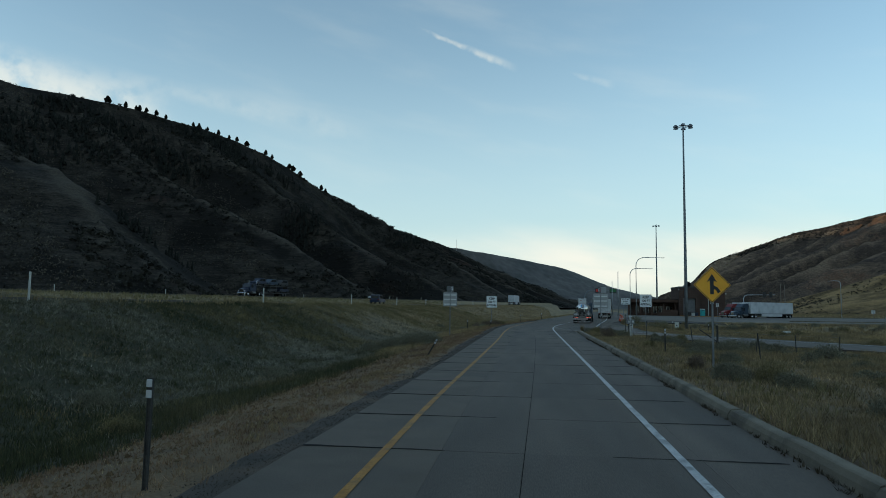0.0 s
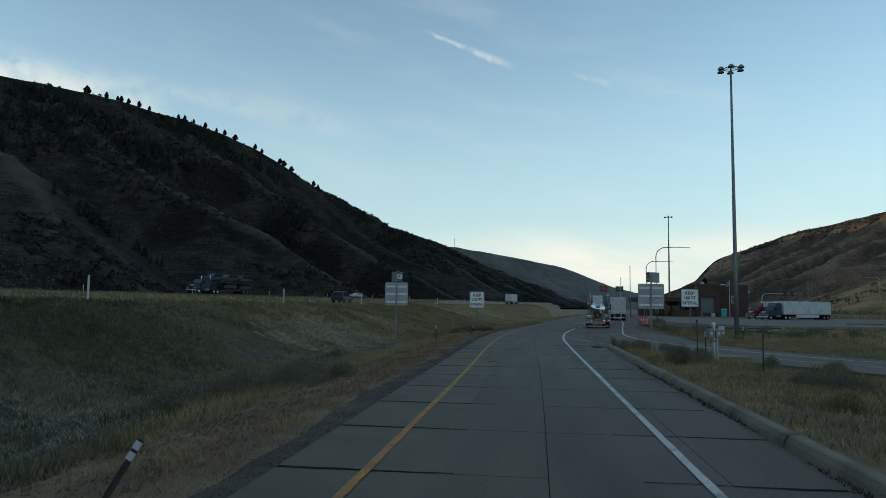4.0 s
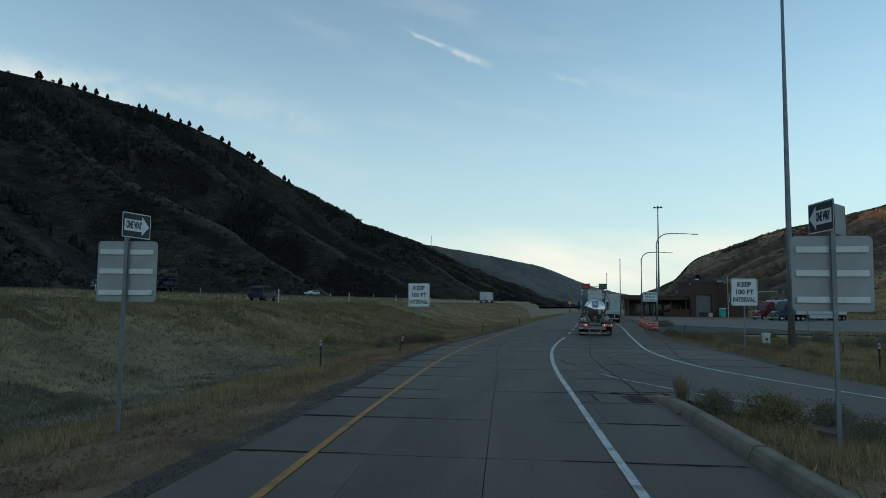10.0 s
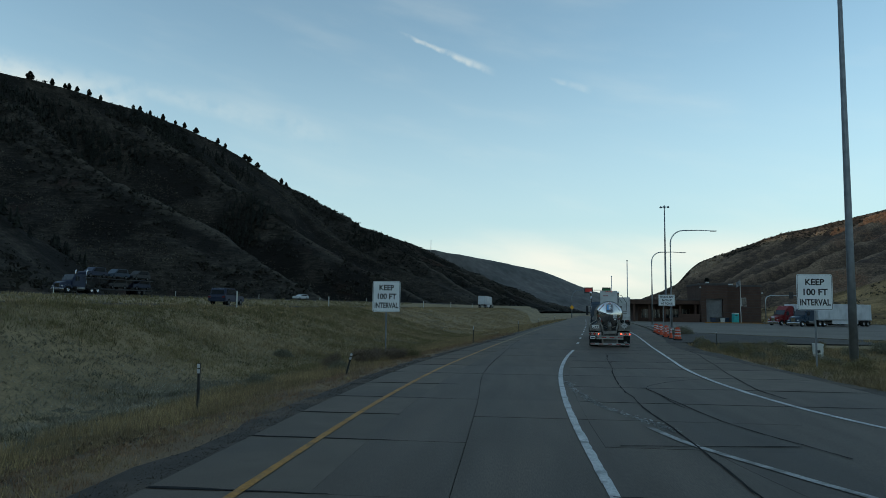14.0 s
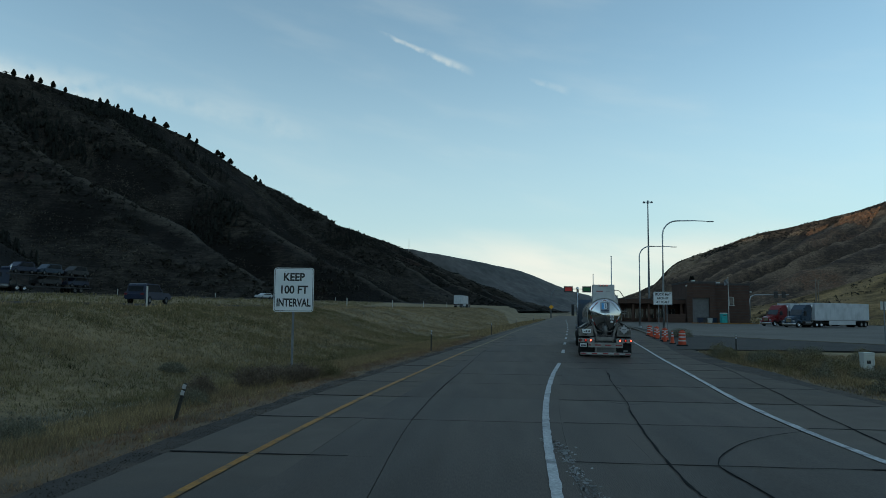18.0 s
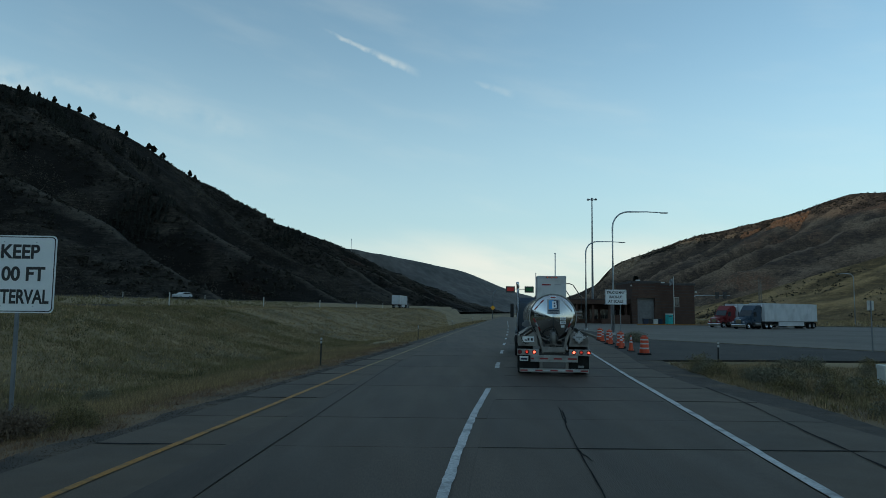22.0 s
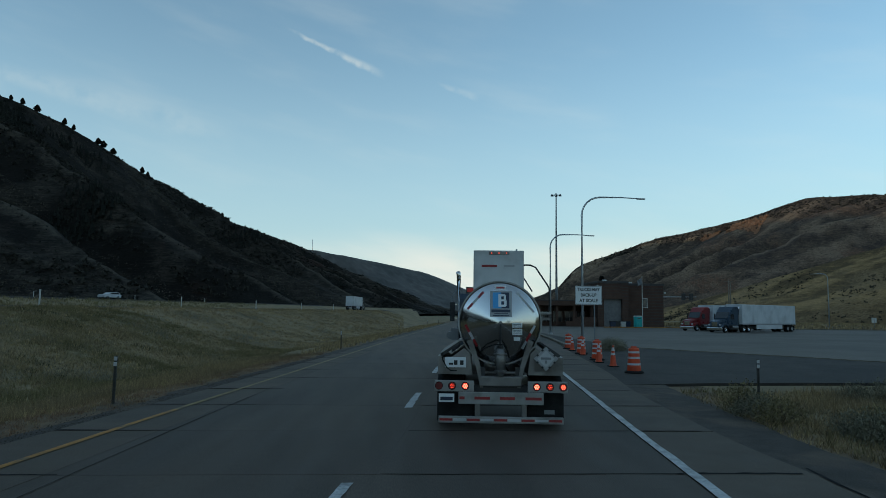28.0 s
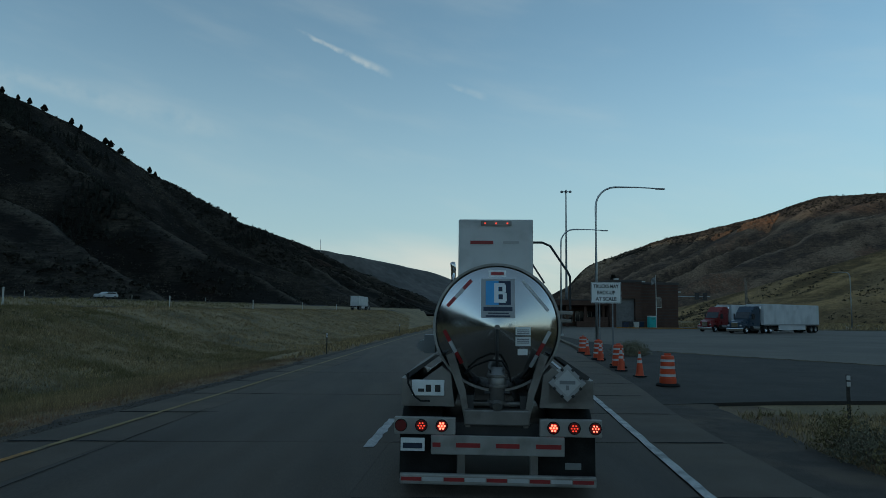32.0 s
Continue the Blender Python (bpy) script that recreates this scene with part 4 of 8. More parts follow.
make_curb()
# sandy broken concrete behind the curb's end
bm = bmesh.new()
_v = [bm.verts.new((3.62 + 0.62 * math.cos(a) * (0.85 + 0.2 * math.sin(3 * a)), 64.3 + 0.75 * math.sin(a) * (0.9 + 0.15 * math.cos(2 * a)), 0.012)) for a in np.linspace(0, math.tau, 26, endpoint=False)]
_c = bm.verts.new((3.75, 64.0, 0.10))
for a, b in zip(_v, _v[1:] + _v[:1]):
    bm.faces.new((a, b, _c))
tagged(mesh_ob("pavement_nose", bm, SOIL), "sandy broken ground round the curb's end", "ground", kind="structure")

# truck lot, its darker apron and the far lane
LOT_PTS = [(20.4, 136.0), (23.0, 131.5), (26.2, 126.6), (30, 121.0), (38, 118.6), (60, 117), (140, 115), (150, 330), (26, 330), (21.5, 180), (20.0, 152)]


def slab_poly(name, pts, z, mat, label, depth=0.14):
    bm = bmesh.new()
    a = [bm.verts.new((x, y, z)) for x, y in pts]
    b = [bm.verts.new((x, y, z - depth)) for x, y in pts]
    bm.faces.new(a)
    for i in range(len(pts)):
        bm.faces.new((a[i], b[i], b[(i + 1) % len(pts)], a[(i + 1) % len(pts)]))
    bmesh.ops.recalc_face_normals(bm, faces=bm.faces)
    return tagged(mesh_ob(name, bm, mat), label, "pavement", kind="structure")


slab_poly("pavement_pad", [(7.3, 55.4), (8.7, 55.7), (8.6, 57.4), (7.2, 57.1)], 0.15, CURB, "flat concrete pad in the weeds")
slab_poly("pavement_lot", LOT_PTS, -0.008, LOT, "pale concrete truck parking lot")
slab_poly("pavement_apron", [(11.0, 110.2), (14.5, 111.0), (18, 111.3), (24, 111.5), (40, 111.6), (140, 111.5), (140, 118), (60, 119), (38, 120), (30.5, 122.5), (26.8, 127.5), (21.0, 137), (20.6, 152), (22, 180), (20.3, 178), (17.8, 155), (16.3, 145), (14.9, 135), (12.9, 121)], -0.016, APRON, "dark asphalt apron between road and truck lot")
tagged(mesh_ob("pavement_edge", ribbon(catmull([(20.4, 136.0), (23.0, 131.5), (26.2, 126.6), (30, 121.0), (38, 118.6), (60, 117)], 6), 0.17, 0.03, 0.1), CURB), "pale low concrete edging along the truck lot", "pavement", kind="structure")


def tar_joints():
    """Poured black joint sealer across the outer strip, broad at the edge and ragged."""
    rnd = random.Random(8)
    for y in JOINTS:
        if rnd.random() < 0.08:
            continue
        x0, x1 = float(LEFT_EDGE(y)) + 0.06, float(YELLOW(y)) + rnd.uniform(0.6, 1.7)
        n = 9
        pts = np.array([(x0 + (x1 - x0) * i / n, y + rnd.uniform(-0.015, 0.015)) for i in range(n + 1)])
        w = np.array([0.11 * (1 - 0.8 * i / n) * rnd.uniform(0.6, 1.1) for i in range(n + 1)])
        tagged(mesh_ob("joint_sealer", ribbon(pts, w / 2, 0.010, 0.002), SEAL), "black poured joint sealer across the slab", "pavement crack", kind="structure")
        if y > 73:
            for x0, x1 in ((float(WHITE_A(y)) + 0.35, float(WHITE_B(max(y, 75))) - 0.15), (float(WHITE_B(max(y, 75))) + rnd.uniform(-0.6, 0.2), float(RIGHT_EDGE(y)) - rnd.uniform(0.06, 0.5))):
                pts = np.array([(x0 + (x1 - x0) * i / n, y + rnd.uniform(-0.02, 0.02)) for i in range(n + 1)])
                w = np.array([(0.035 if x0 < 3.5 + (y - 73) * 0.1 else 0.075) * rnd.uniform(0.3, 1.2) for i in range(n + 1)])
                tagged(mesh_ob("joint_sealer", ribbon(pts, w / 2, 0.010, 0.002), SEAL), "black poured joint sealer across the slab", "pavement crack", kind="structure")
        if y < 68:
            x0, x1 = float(WHITE_A(y)) - rnd.uniform(0.1, 1.1), float(CURB_FACE(y)) - rnd.uniform(0.05, 0.35)
            pts = np.array([(x0 + (x1 - x0) * i / n, y + rnd.uniform(-0.02, 0.02)) for i in range(n + 1)])
            w = np.array([0.075 * (0.3 + 0.7 * i / n) * rnd.uniform(0.4, 1.15) for i in range(n + 1)])
            tagged(mesh_ob("joint_sealer", ribbon(pts, w / 2, 0.010, 0.002), SEAL), "black poured joint sealer across the slab", "pavement crack", kind="structure")


tar_joints()

# dark gravel along the slab's outer edge
_ys = np.arange(-55, 260, 0.6)
_in = LEFT_EDGE(_ys) + 0.03
_out = LEFT_EDGE(_ys) - 0.36 - 0.2 * smoothstep(_ys, 25, 45) - 0.16 * fbm(_ys, 0 * _ys, 2.2, 40, 3)
grid_ob = grid_mesh("gravel_edge", np.stack([_out - 0.25, _out, _in]), np.stack([_ys] * 3), np.stack([0 * _ys - 0.11, 0 * _ys - 0.035, 0 * _ys - 0.03]), GRAVEL, False)
tagged(grid_ob, "dark crushed gravel along the slab edge", "gravel", kind="structure")
_ys = np.arange(76, 112.5, 0.6)
_in = RIGHT_EDGE(_ys) - 0.05
_out = RIGHT_EDGE(_ys) + 0.6 + 0.8 * smoothstep(_ys, 86, 97) + 0.2 * fbm(_ys, 0 * _ys, 2.2, 41, 3)
grid_ob = grid_mesh("gravel_edge", np.stack([_in, _out, _out + 0.3]), np.stack([_ys] * 3), np.stack([0 * _ys - 0.02, 0 * _ys - 0.035, 0 * _ys - 0.16]), GRAVEL, False)
tagged(grid_ob, "dark crushed gravel along the outer shoulder", "gravel", kind="structure")
_rng = np.random.default_rng(4)
_n = 14000
_y = _rng.uniform(2, 125, _n)
_c = np.stack([LEFT_EDGE(_y) - _rng.gamma(1.6, 0.19, _n), _y, np.full(_n, -0.03)], 1)
_c[:, 2] = np.where(LEFT_EDGE(_y) - _c[:, 0] < 0.62, -0.03, ground_z(_c[:, 0], _c[:, 1]))
_r = _rng.uniform(0.005, 0.016, _n)[:, None]
_p = [_c + _rng.uniform(-0.5, 0.5, (_n, 3)) * _r + np.array(d) * _r for d in ((1, 0, -0.3), (-0.6, 0.9, -0.3), (-0.6, -0.9, -0.3), (0, 0, 0.9))]
tagged(tri_soup("gravel", np.concatenate([np.stack([_p[a], _p[b], _p[c]], 1) for a, b, c in ((0, 1, 3), (1, 2, 3), (2, 0, 3))]), GRAVEL), "loose dark gravel beside the pavement", "gravel", kind="stuff")

_y = _rng.uniform(4, 70, 9000)
_c = np.stack([LEFT_EDGE(_y) - _rng.uniform(1.3, 3.8, 9000), _y, 0 * _y], 1)
_c[:, 2] = ground_z(_c[:, 0], _c[:, 1]) + 0.005
_r = _rng.gamma(2.0, 0.011, 9000)[:, None]
_p = [_c + _rng.uniform(-0.5, 0.5, (9000, 3)) * _r + np.array(d) * _r for d in ((1, 0, -0.3), (-0.6, 0.9, -0.3), (-0.6, -0.9, -0.3), (0, 0, 0.9))]
tagged(tri_soup("clods", np.concatenate([np.stack([_p[a], _p[b], _p[c]], 1) for a, b, c in ((0, 1, 3), (1, 2, 3), (2, 0, 3))]), SOIL), "dry clods of earth on the bare track", "soil", kind="stuff")

# ------------------------------------------------------------------ vehicles
def tyre_bm(r, w, seg=26):
    bm = bmesh.new()
    prof = [(r * 0.56, -w / 2), (r * 0.9, -w / 2), (r * 0.97, -w * 0.46), (r, -w * 0.36), (r, -w * 0.12), (r * 0.975, -w * 0.1), (r * 0.975, w * 0.1), (r, w * 0.12), (r, w * 0.36), (r * 0.97, w * 0.46), (r * 0.9, w / 2), (r * 0.56, w / 2)]
    return lathe(bm, prof, pose(0, 0, 0, 0, 90, 0), seg)


def rim_bm(r, w, side):
    bm = bmesh.new()
    s = side
    prof = [(r * 0.57, s * w * 0.5), (r * 0.52, s * w * 0.44), (r * 0.48, s * w * 0.15), (r * 0.25, s * w * 0.12), (r * 0.22, s * w * 0.36), (r * 0.10, s * w * 0.42), (0.0, s * w * 0.42)]
    lathe(bm, prof, pose(0, 0, 0, 0, 90, 0), 20)
    for k in range(10):
        a = k * math.tau / 10
        rod(bm, (s * w * 0.12, math.cos(a) * r * 0.36, math.sin(a) * r * 0.36), (s * w * 0.22, math.cos(a) * r * 0.36, math.sin(a) * r * 0.36), r * 0.035, seg=6)
    return bm


def wheel(parent, x, y, r=0.51, w=0.26, mat=BRUSHED):
    """Tyre with its rim, axle along x, as wheel > rim."""
    t = part("wheel", tyre_bm(r, w), RUBBER, parent, smooth=True)
    t.matrix_basis = Matrix.Translation((x, y, r))
    part("rim", rim_bm(r, w, 1 if x > 0 else -1), mat, t, smooth=True)
    return t


def disc(bm, x, y, z, r, depth, seg=20):
    """Round plate facing -y."""
    rod(bm, (x, y + depth, z), (x, y, z), r, seg=seg)
    return bm


def truck_tractor(parent, y0, paint, sleeper=True, z=0.0):
    """Long-nose highway tractor; y0 is the back of its cab, the nose points to +y."""
    w = 1.12
    bm = bmesh.new()
    roof = 3.75 if sleeper else 3.0
    side_prism(bm, [(y0, 1.0), (y0, roof - 0.25), (y0 + 0.2, roof), (y0 + 1.3, roof - 0.05), (y0 + 2.1, 2.95), (y0 + 2.65, 1.95), (y0 + 2.65, 1.0)], -w, w)
    bmesh.ops.bevel(bm, geom=list(bm.edges), offset=0.06, segments=2, affect="EDGES")
    cab = part("cab", bm, paint, parent)
    bm = bmesh.new()
    side_prism(bm, [(y0 + 2.6, 0.75), (y0 + 2.6, 1.9), (y0 + 3.6, 1.8), (y0 + 4.35, 1.62), (y0 + 4.5, 1.35), (y0 + 4.5, 0.75)], -0.86, 0.86)
    bmesh.ops.bevel(bm, geom=list(bm.edges), offset=0.09, segments=2, affect="EDGES")
    part("hood", bm, paint, parent)
    for s in (-1, 1):
        bm = bmesh.new()
        side_prism(bm, [(y0 + 2.65, 0.75), (y0 + 2.75, 1.15), (y0 + 3.2, 1.3), (y0 + 3.9, 1.25), (y0 + 4.4, 1.05), (y0 + 4.5, 0.75), (y0 + 4.2, 0.72), (y0 + 3.9, 1.02), (y0 + 3.2, 1.05), (y0 + 2.9, 0.75)], *sorted((s * 0.8, s * 1.18)))
        part("fender", bm, paint, parent)
        part("headlight", boxes((*sorted((s * 0.7, s * 1.02)), y0 + 4.44, y0 + 4.53, 0.98, 1.18), bevel=0.03), WHITE_BAND, parent, "clear headlight")
        part("side_window", boxes((*sorted((s * 1.10, s * 1.135)), y0 + 1.35, y0 + 2.15, 1.95, 2.62), bevel=0.012), GLASS_DARK, cab)
        part("mirror", boxes((*sorted((s * 1.28, s * 1.48)), y0 + 2.1, y0 + 2.2, 1.9, 2.7), bevel=0.03), BLACK_PAINT, parent)
        for za in (2.0, 2.6):
            part("mirror_arm", rods(((s * 1.08, y0 + 2.15, za), (s * 1.35, y0 + 2.15, za), 0.02), seg=6), CHROME, parent)
        bm = bmesh.new()
        rod(bm, (s * 0.98, y0 + 0.3, 0.72), (s * 0.98, y0 + 1.9, 0.72), 0.31, seg=20)
        part("fuel_tank", bm, BRUSHED, parent, smooth=False)
        bm = bmesh.new()
        tube(bm, [(s * 1.08, y0 - 0.12, 0.9), (s * 1.08, y0 - 0.12, 3.4), (s * 1.08, y0 - 0.15, 3.62), (s * 1.10, y0 - 0.28, 3.8)], [0.075, 0.075, 0.08, 0.085], 10)
        part("exhaust_stack", bm, CHROME, parent, "chrome exhaust stack", smooth=True)
    part("windshield", side_prism(bmesh.new(), [(y0 + 2.14, 2.9), (y0 + 2.62, 2.05), (y0 + 2.68, 2.05), (y0 + 2.2, 2.92)], -0.95, 0.95), GLASS_DARK, cab)
    part("grille", boxes((-0.45, 0.45, y0 + 4.47, y0 + 4.54, 0.85, 1.5), bevel=0.02), CHROME, parent, "chrome grille")
    part("bumper", boxes((-1.15, 1.15, y0 + 4.35, y0 + 4.7, 0.32, 0.72), bevel=0.06), CHROME, parent)
    each("chassis_rail", BLACK_PAINT, parent, (-0.45, -0.30, y0 - 3.2, y0 + 4.2, 0.62, 0.88), (0.30, 0.45, y0 - 3.2, y0 + 4.2, 0.62, 0.88))
    for s in (-1, 1):
        wheel(parent, s * 1.02, y0 + 3.55, 0.51, 0.28, CHROME)
        for yy in (y0 - 1.2, y0 - 2.5):
            wheel(parent, s * 0.98, yy, 0.51, 0.55, CHROME)


def van_trailer(parent, y0, y1, skin, rear_doors=True):
    """Box trailer from its tail y0 to its nose y1."""
    bm = boxes((-1.29, 1.29, y0, y1, 1.18, 4.08), bevel=0.03)
    body = part("trailer_body", bm, skin, parent)
    for s in (-1, 1):
        for k in range(int((y1 - y0) / 1.22)):
            y = y0 + 0.6 + k * 1.22
            part("panel_rib", boxes((*sorted((s * 1.29, s * 1.303)), y, y + 0.05, 1.3, 3.95)), skin, body)
        part("side_rail", boxes((*sorted((s * 1.27, s * 1.315)), y0, y1, 1.12, 1.28)), ALUMINIUM, body)
        part("door", boxes((*sorted((s * 0.015, s * 1.24)), y0 - 0.03, y0 - 0.002, 1.25, 4.0), bevel=0.01), skin, body)
        for xx in (0.35, 0.85):
            part("lock_rod", rods(((s * xx, y0 - 0.05, 1.25), (s * xx, y0 - 0.05, 4.0), 0.02), seg=6), GALVANISED, body)
        part("tail_light", boxes((*sorted((s * 0.8, s * 1.15)), y0 - 0.04, y0 + 0.05, 1.02, 1.14), bevel=0.01), DARK_RED, parent)
        part("landing_leg", rods(((s * 0.55, y1 - 2.6, 0.05), (s * 0.55, y1 - 2.6, 1.15), 0.06), seg=8), GALVANISED, parent)
        for yy in (y0 + 1.1, y0 + 2.4):
            wheel(parent, s * 0.98, yy, 0.50, 0.55, ALUMINIUM)
        part("mud_flap", boxes((*sorted((s * 0.62, s * 1.25)), y0 + 0.35, y0 + 0.38, 0.22, 0.95)), RUBBER, parent)
        part("side_skirt", boxes((*sorted((s * 1.22, s * 1.25)), y0 + 4.2, y1 - 4.0, 0.45, 1.15), bevel=0.01), skin, parent)
    each("underframe", BLACK_PAINT, parent, (-0.5, -0.35, y0 + 0.3, y1 - 0.5, 0.85, 1.16), (0.35, 0.5, y0 + 0.3, y1 - 0.5, 0.85, 1.16), (-1.1, 1.1, y0 + 0.6, y0 + 0.8, 0.9, 1.15))
    each("rear_guard", GALVANISED, parent, (-1.1, 1.1, y0 - 0.02, y0 + 0.08, 0.48, 0.60), (-0.6, -0.5, y0, y0 + 0.08, 0.55, 1.15), (0.5, 0.6, y0, y0 + 0.08, 0.55, 1.15))


def semi_truck(m, paint, skin, label, length=16.0):
    t = thing("semi_truck", m, label, "truck")
    van_trailer(t, 0.0, length, skin)
    truck_tractor(t, length - 0.2 + 0.9, paint)
    return t


def heading_pose(tail, nose, z=0.0):
    a = math.degrees(math.atan2(-(nose[0] - tail[0]), nose[1] - tail[1]))
    return pose(tail[0], tail[1], z, 0, 0, a)


def tanker(m):
    """Polished tank trailer behind a tractor; origin under the tail bar, nose to +y."""
    t = thing("tank_truck", m, "polished steel tank trailer truck with lit red tail lamps", "tank truck")
    zc, r, y0, y1 = 2.03, 0.83, 0.62, 12.6
    bm = bmesh.new()
    prof = [(r, 0.0)]
    for k in range(1, 12):
        prof.append((r, (y1 - y0) * k / 12))
    prof += [(r, y1 - y0), (r * 0.9, y1 - y0 + 0.15), (r * 0.5, y1 - y0 + 0.25), (0, y1 - y0 + 0.27)]
    lathe(bm, prof, Matrix.Translation((0, y0, zc)) @ pose(0, 0, 0, -90), 56)
    tank = part("tank", bm, POLISHED, t, smooth=True)
    bm = bmesh.new()
    lathe(bm, [(r * 0.985, 0.0), (r * 0.93, -0.05), (r * 0.8, -0.095), (r * 0.55, -0.165), (r * 0.3, -0.235), (r * 0.1, -0.285), (0.0, -0.292)], Matrix.Translation((0, y0, zc)) @ pose(0, 0, 0, -90), 64)
    head = part("tank_head", bm, POLISHED, t, "dished polished steel tank end", smooth=True)
    for yy, rr in ((y0 + 0.0, 0.022), (y0 + 2.4, 0.03), (y0 + 4.8, 0.03), (y0 + 7.2, 0.03), (y0 + 9.6, 0.03)):
        bm = bmesh.new()
        lathe(bm, [(r - 0.01, -rr), (r + rr, -rr), (r + rr, rr), (r - 0.01, rr)], Matrix.Translation((0, yy, zc)) @ pose(0, 0, 0, -90), 56)
        part("ring", bm, BUMPER if yy == y0 else BRUSHED, tank, smooth=False)

    def on_head(x, z):
        """y of the dished end at x, z from its middle."""
        q = math.hypot(x, z) / r
        return y0 + float(np.interp(q, [0, 0.1, 0.3, 0.55, 0.8, 0.93, 0.985, 1.05], [-0.292, -0.285, -0.235, -0.165, -0.095, -0.05, 0, 0.0]))

    def decal(name, pts, mat, lift=0.006, parent=head, label=""):
        """A sticker laid on the dished end, outline in x, z about its middle."""
        bm = bmesh.new()
        n = 6
        (ax, az), (bx, bz), (cx, cz), (dx, dz) = pts
        rows = []
        for i in range(n + 1):
            u = i / n
            row = []
            for j in range(n + 1):
                v = j / n
                x = (ax * (1 - u) + bx * u) * (1 - v) + (dx * (1 - u) + cx * u) * v
                z = (az * (1 - u) + bz * u) * (1 - v) + (dz * (1 - u) + cz * u) * v
                row.append(bm.verts.new((x, on_head(x, z) - lift, zc + z)))
            rows.append(row)
        for a, b in zip(rows, rows[1:]):
            for j in range(n):
                bm.faces.new((a[j], b[j], b[j + 1], a[j + 1]))
        bmesh.ops.recalc_face_normals(bm, faces=bm.faces)
        return part(name, bm, mat, parent, label, smooth=True)

    def rect(x0, x1, z0, z1):
        return [(x0, z0), (x1, z0), (x1, z1), (x0, z1)]

    decal("logo_plate", rect(-0.21, 0.235, 0.12, 0.64), ALUMINIUM, 0.006, label="pale square logo plate")
    decal("logo_field", rect(-0.15, 0.02, 0.29, 0.61), BLUE_DECAL, 0.010, label="bright blue logo field")
    decal("logo_field", rect(0.02, 0.18, 0.29, 0.61), NAVY_DECAL, 0.010, label="navy logo field")
    for q in (rect(-0.04, 0.015, 0.32, 0.58), rect(0.015, 0.10, 0.53, 0.58), rect(0.015, 0.10, 0.43, 0.47), rect(0.015, 0.11, 0.32, 0.365), rect(0.075, 0.125, 0.34, 0.45), rect(0.07, 0.115, 0.455, 0.56)):
        decal("logo_stroke", q, SIGN_WHITE, 0.014)
    decal("caption_bar", rect(-0.18, 0.20, 0.21, 0.265), NAVY_DECAL, 0.010)
    decal("caption_bar", rect(-0.12, 0.15, 0.175, 0.19), NAVY_DECAL, 0.010)
    decal("caption_bar", rect(-0.15, 0.17, 0.135, 0.155), NAVY_DECAL, 0.010)
    decal("maker_plate", rect(-0.107, 0.12, 0.665, 0.755), SIGN_WHITE, 0.006, label="small white maker plate with a red border")
    decal("caption_bar", rect(-0.08, 0.09, 0.69, 0.73), RED_TAPE, 0.010)
    decal("data_label", rect(0.24, 0.44, -0.10, 0.005), SIGN_WHITE, 0.006)
    decal("data_label", rect(0.24, 0.44, -0.24, -0.12), SIGN_WHITE, 0.006)
    decal("data_label", rect(0.27, 0.40, -0.36, -0.28), SIGN_WHITE, 0.006)
    for zz in (-0.03, -0.055, -0.08, -0.15, -0.175, -0.2):
        decal("caption_bar", rect(0.26, 0.42, zz - 0.006, zz + 0.004), NAVY_DECAL, 0.010)

    def tape(p, q, w, n, first):
        p, q = Vector(p), Vector(q)
        d = (q - p) / n
        side = Vector((-d.y, d.x)).normalized() * w / 2
        for k in range(n):
            a, b = p + d * k, p + d * (k + 1)
            decal("reflective_tape", [tuple(a - side), tuple(b - side), tuple(b + side), tuple(a + side)], RED_TAPE if (k + first) % 2 == 0 else WHITE_TAPE, 0.006)

    tape((-0.66, 0.27), (-0.34, 0.62), 0.045, 3, 0)
    tape((0.34, 0.62), (0.68, 0.22), 0.04, 1, 1)
    tape((-0.70, -0.05), (-0.46, -0.48), 0.05, 3, 0)
    tape((0.70, -0.05), (0.44, -0.52), 0.05, 3, 1)
    part("hub", disc(bmesh.new(), 0, 0.29, zc, 0.035, 0.06), BRUSHED, head)
    bm = bmesh.new()
    tube(bm, [(0, 0.30, zc - 0.02), (0, 0.32, zc - 0.3), (0, 0.42, zc - 0.55)], 0.022, 8)
    part("drain_pipe", bm, BLACK_PAINT, head)
    bm = bmesh.new()
    tube(bm, [(-0.42, 0.45, zc - 0.6), (-0.3, 0.36, zc - 0.5), (-0.1, 0.32, zc - 0.42), (0.06, 0.33, zc - 0.43), (0.15, 0.38, zc - 0.56), (0.18, 0.42, zc - 0.7)], 0.014, 6)
    part("hose", bm, RUBBER, t, "black rubber hose")
    # outlet valve
    valve = part("outlet_valve", lathe(bmesh.new(), [(0.0, 0.98), (0.05, 0.98), (0.08, 1.0), (0.085, 1.07), (0.10, 1.09), (0.105, 1.26), (0.11, 1.30), (0.112, 1.42), (0.075, 1.45), (0.07, 1.52), (0.0, 1.52)], Matrix.Translation((0, 0.35, 0)), 20), BRUSHED, t, "weathered aluminium outlet valve", smooth=True)
    for z0, z1, ra in ((1.07, 1.10, 0.13), (1.27, 1.30, 0.14), (1.40, 1.43, 0.135)):
        part("flange", rods(((0.0, 0.35, z0), (0.0, 0.35, z1), ra), seg=18), BRUSHED, valve)
    part("cap", rods(((0, 0.20, 1.03), (0, 0.30, 1.06), 0.055, 0.075), seg=12), BRUSHED, valve)
    part("clamp", rods(((-0.16, 0.31, 1.2), (0.16, 0.31, 1.2), 0.018), seg=8), BLACK_PAINT, valve)
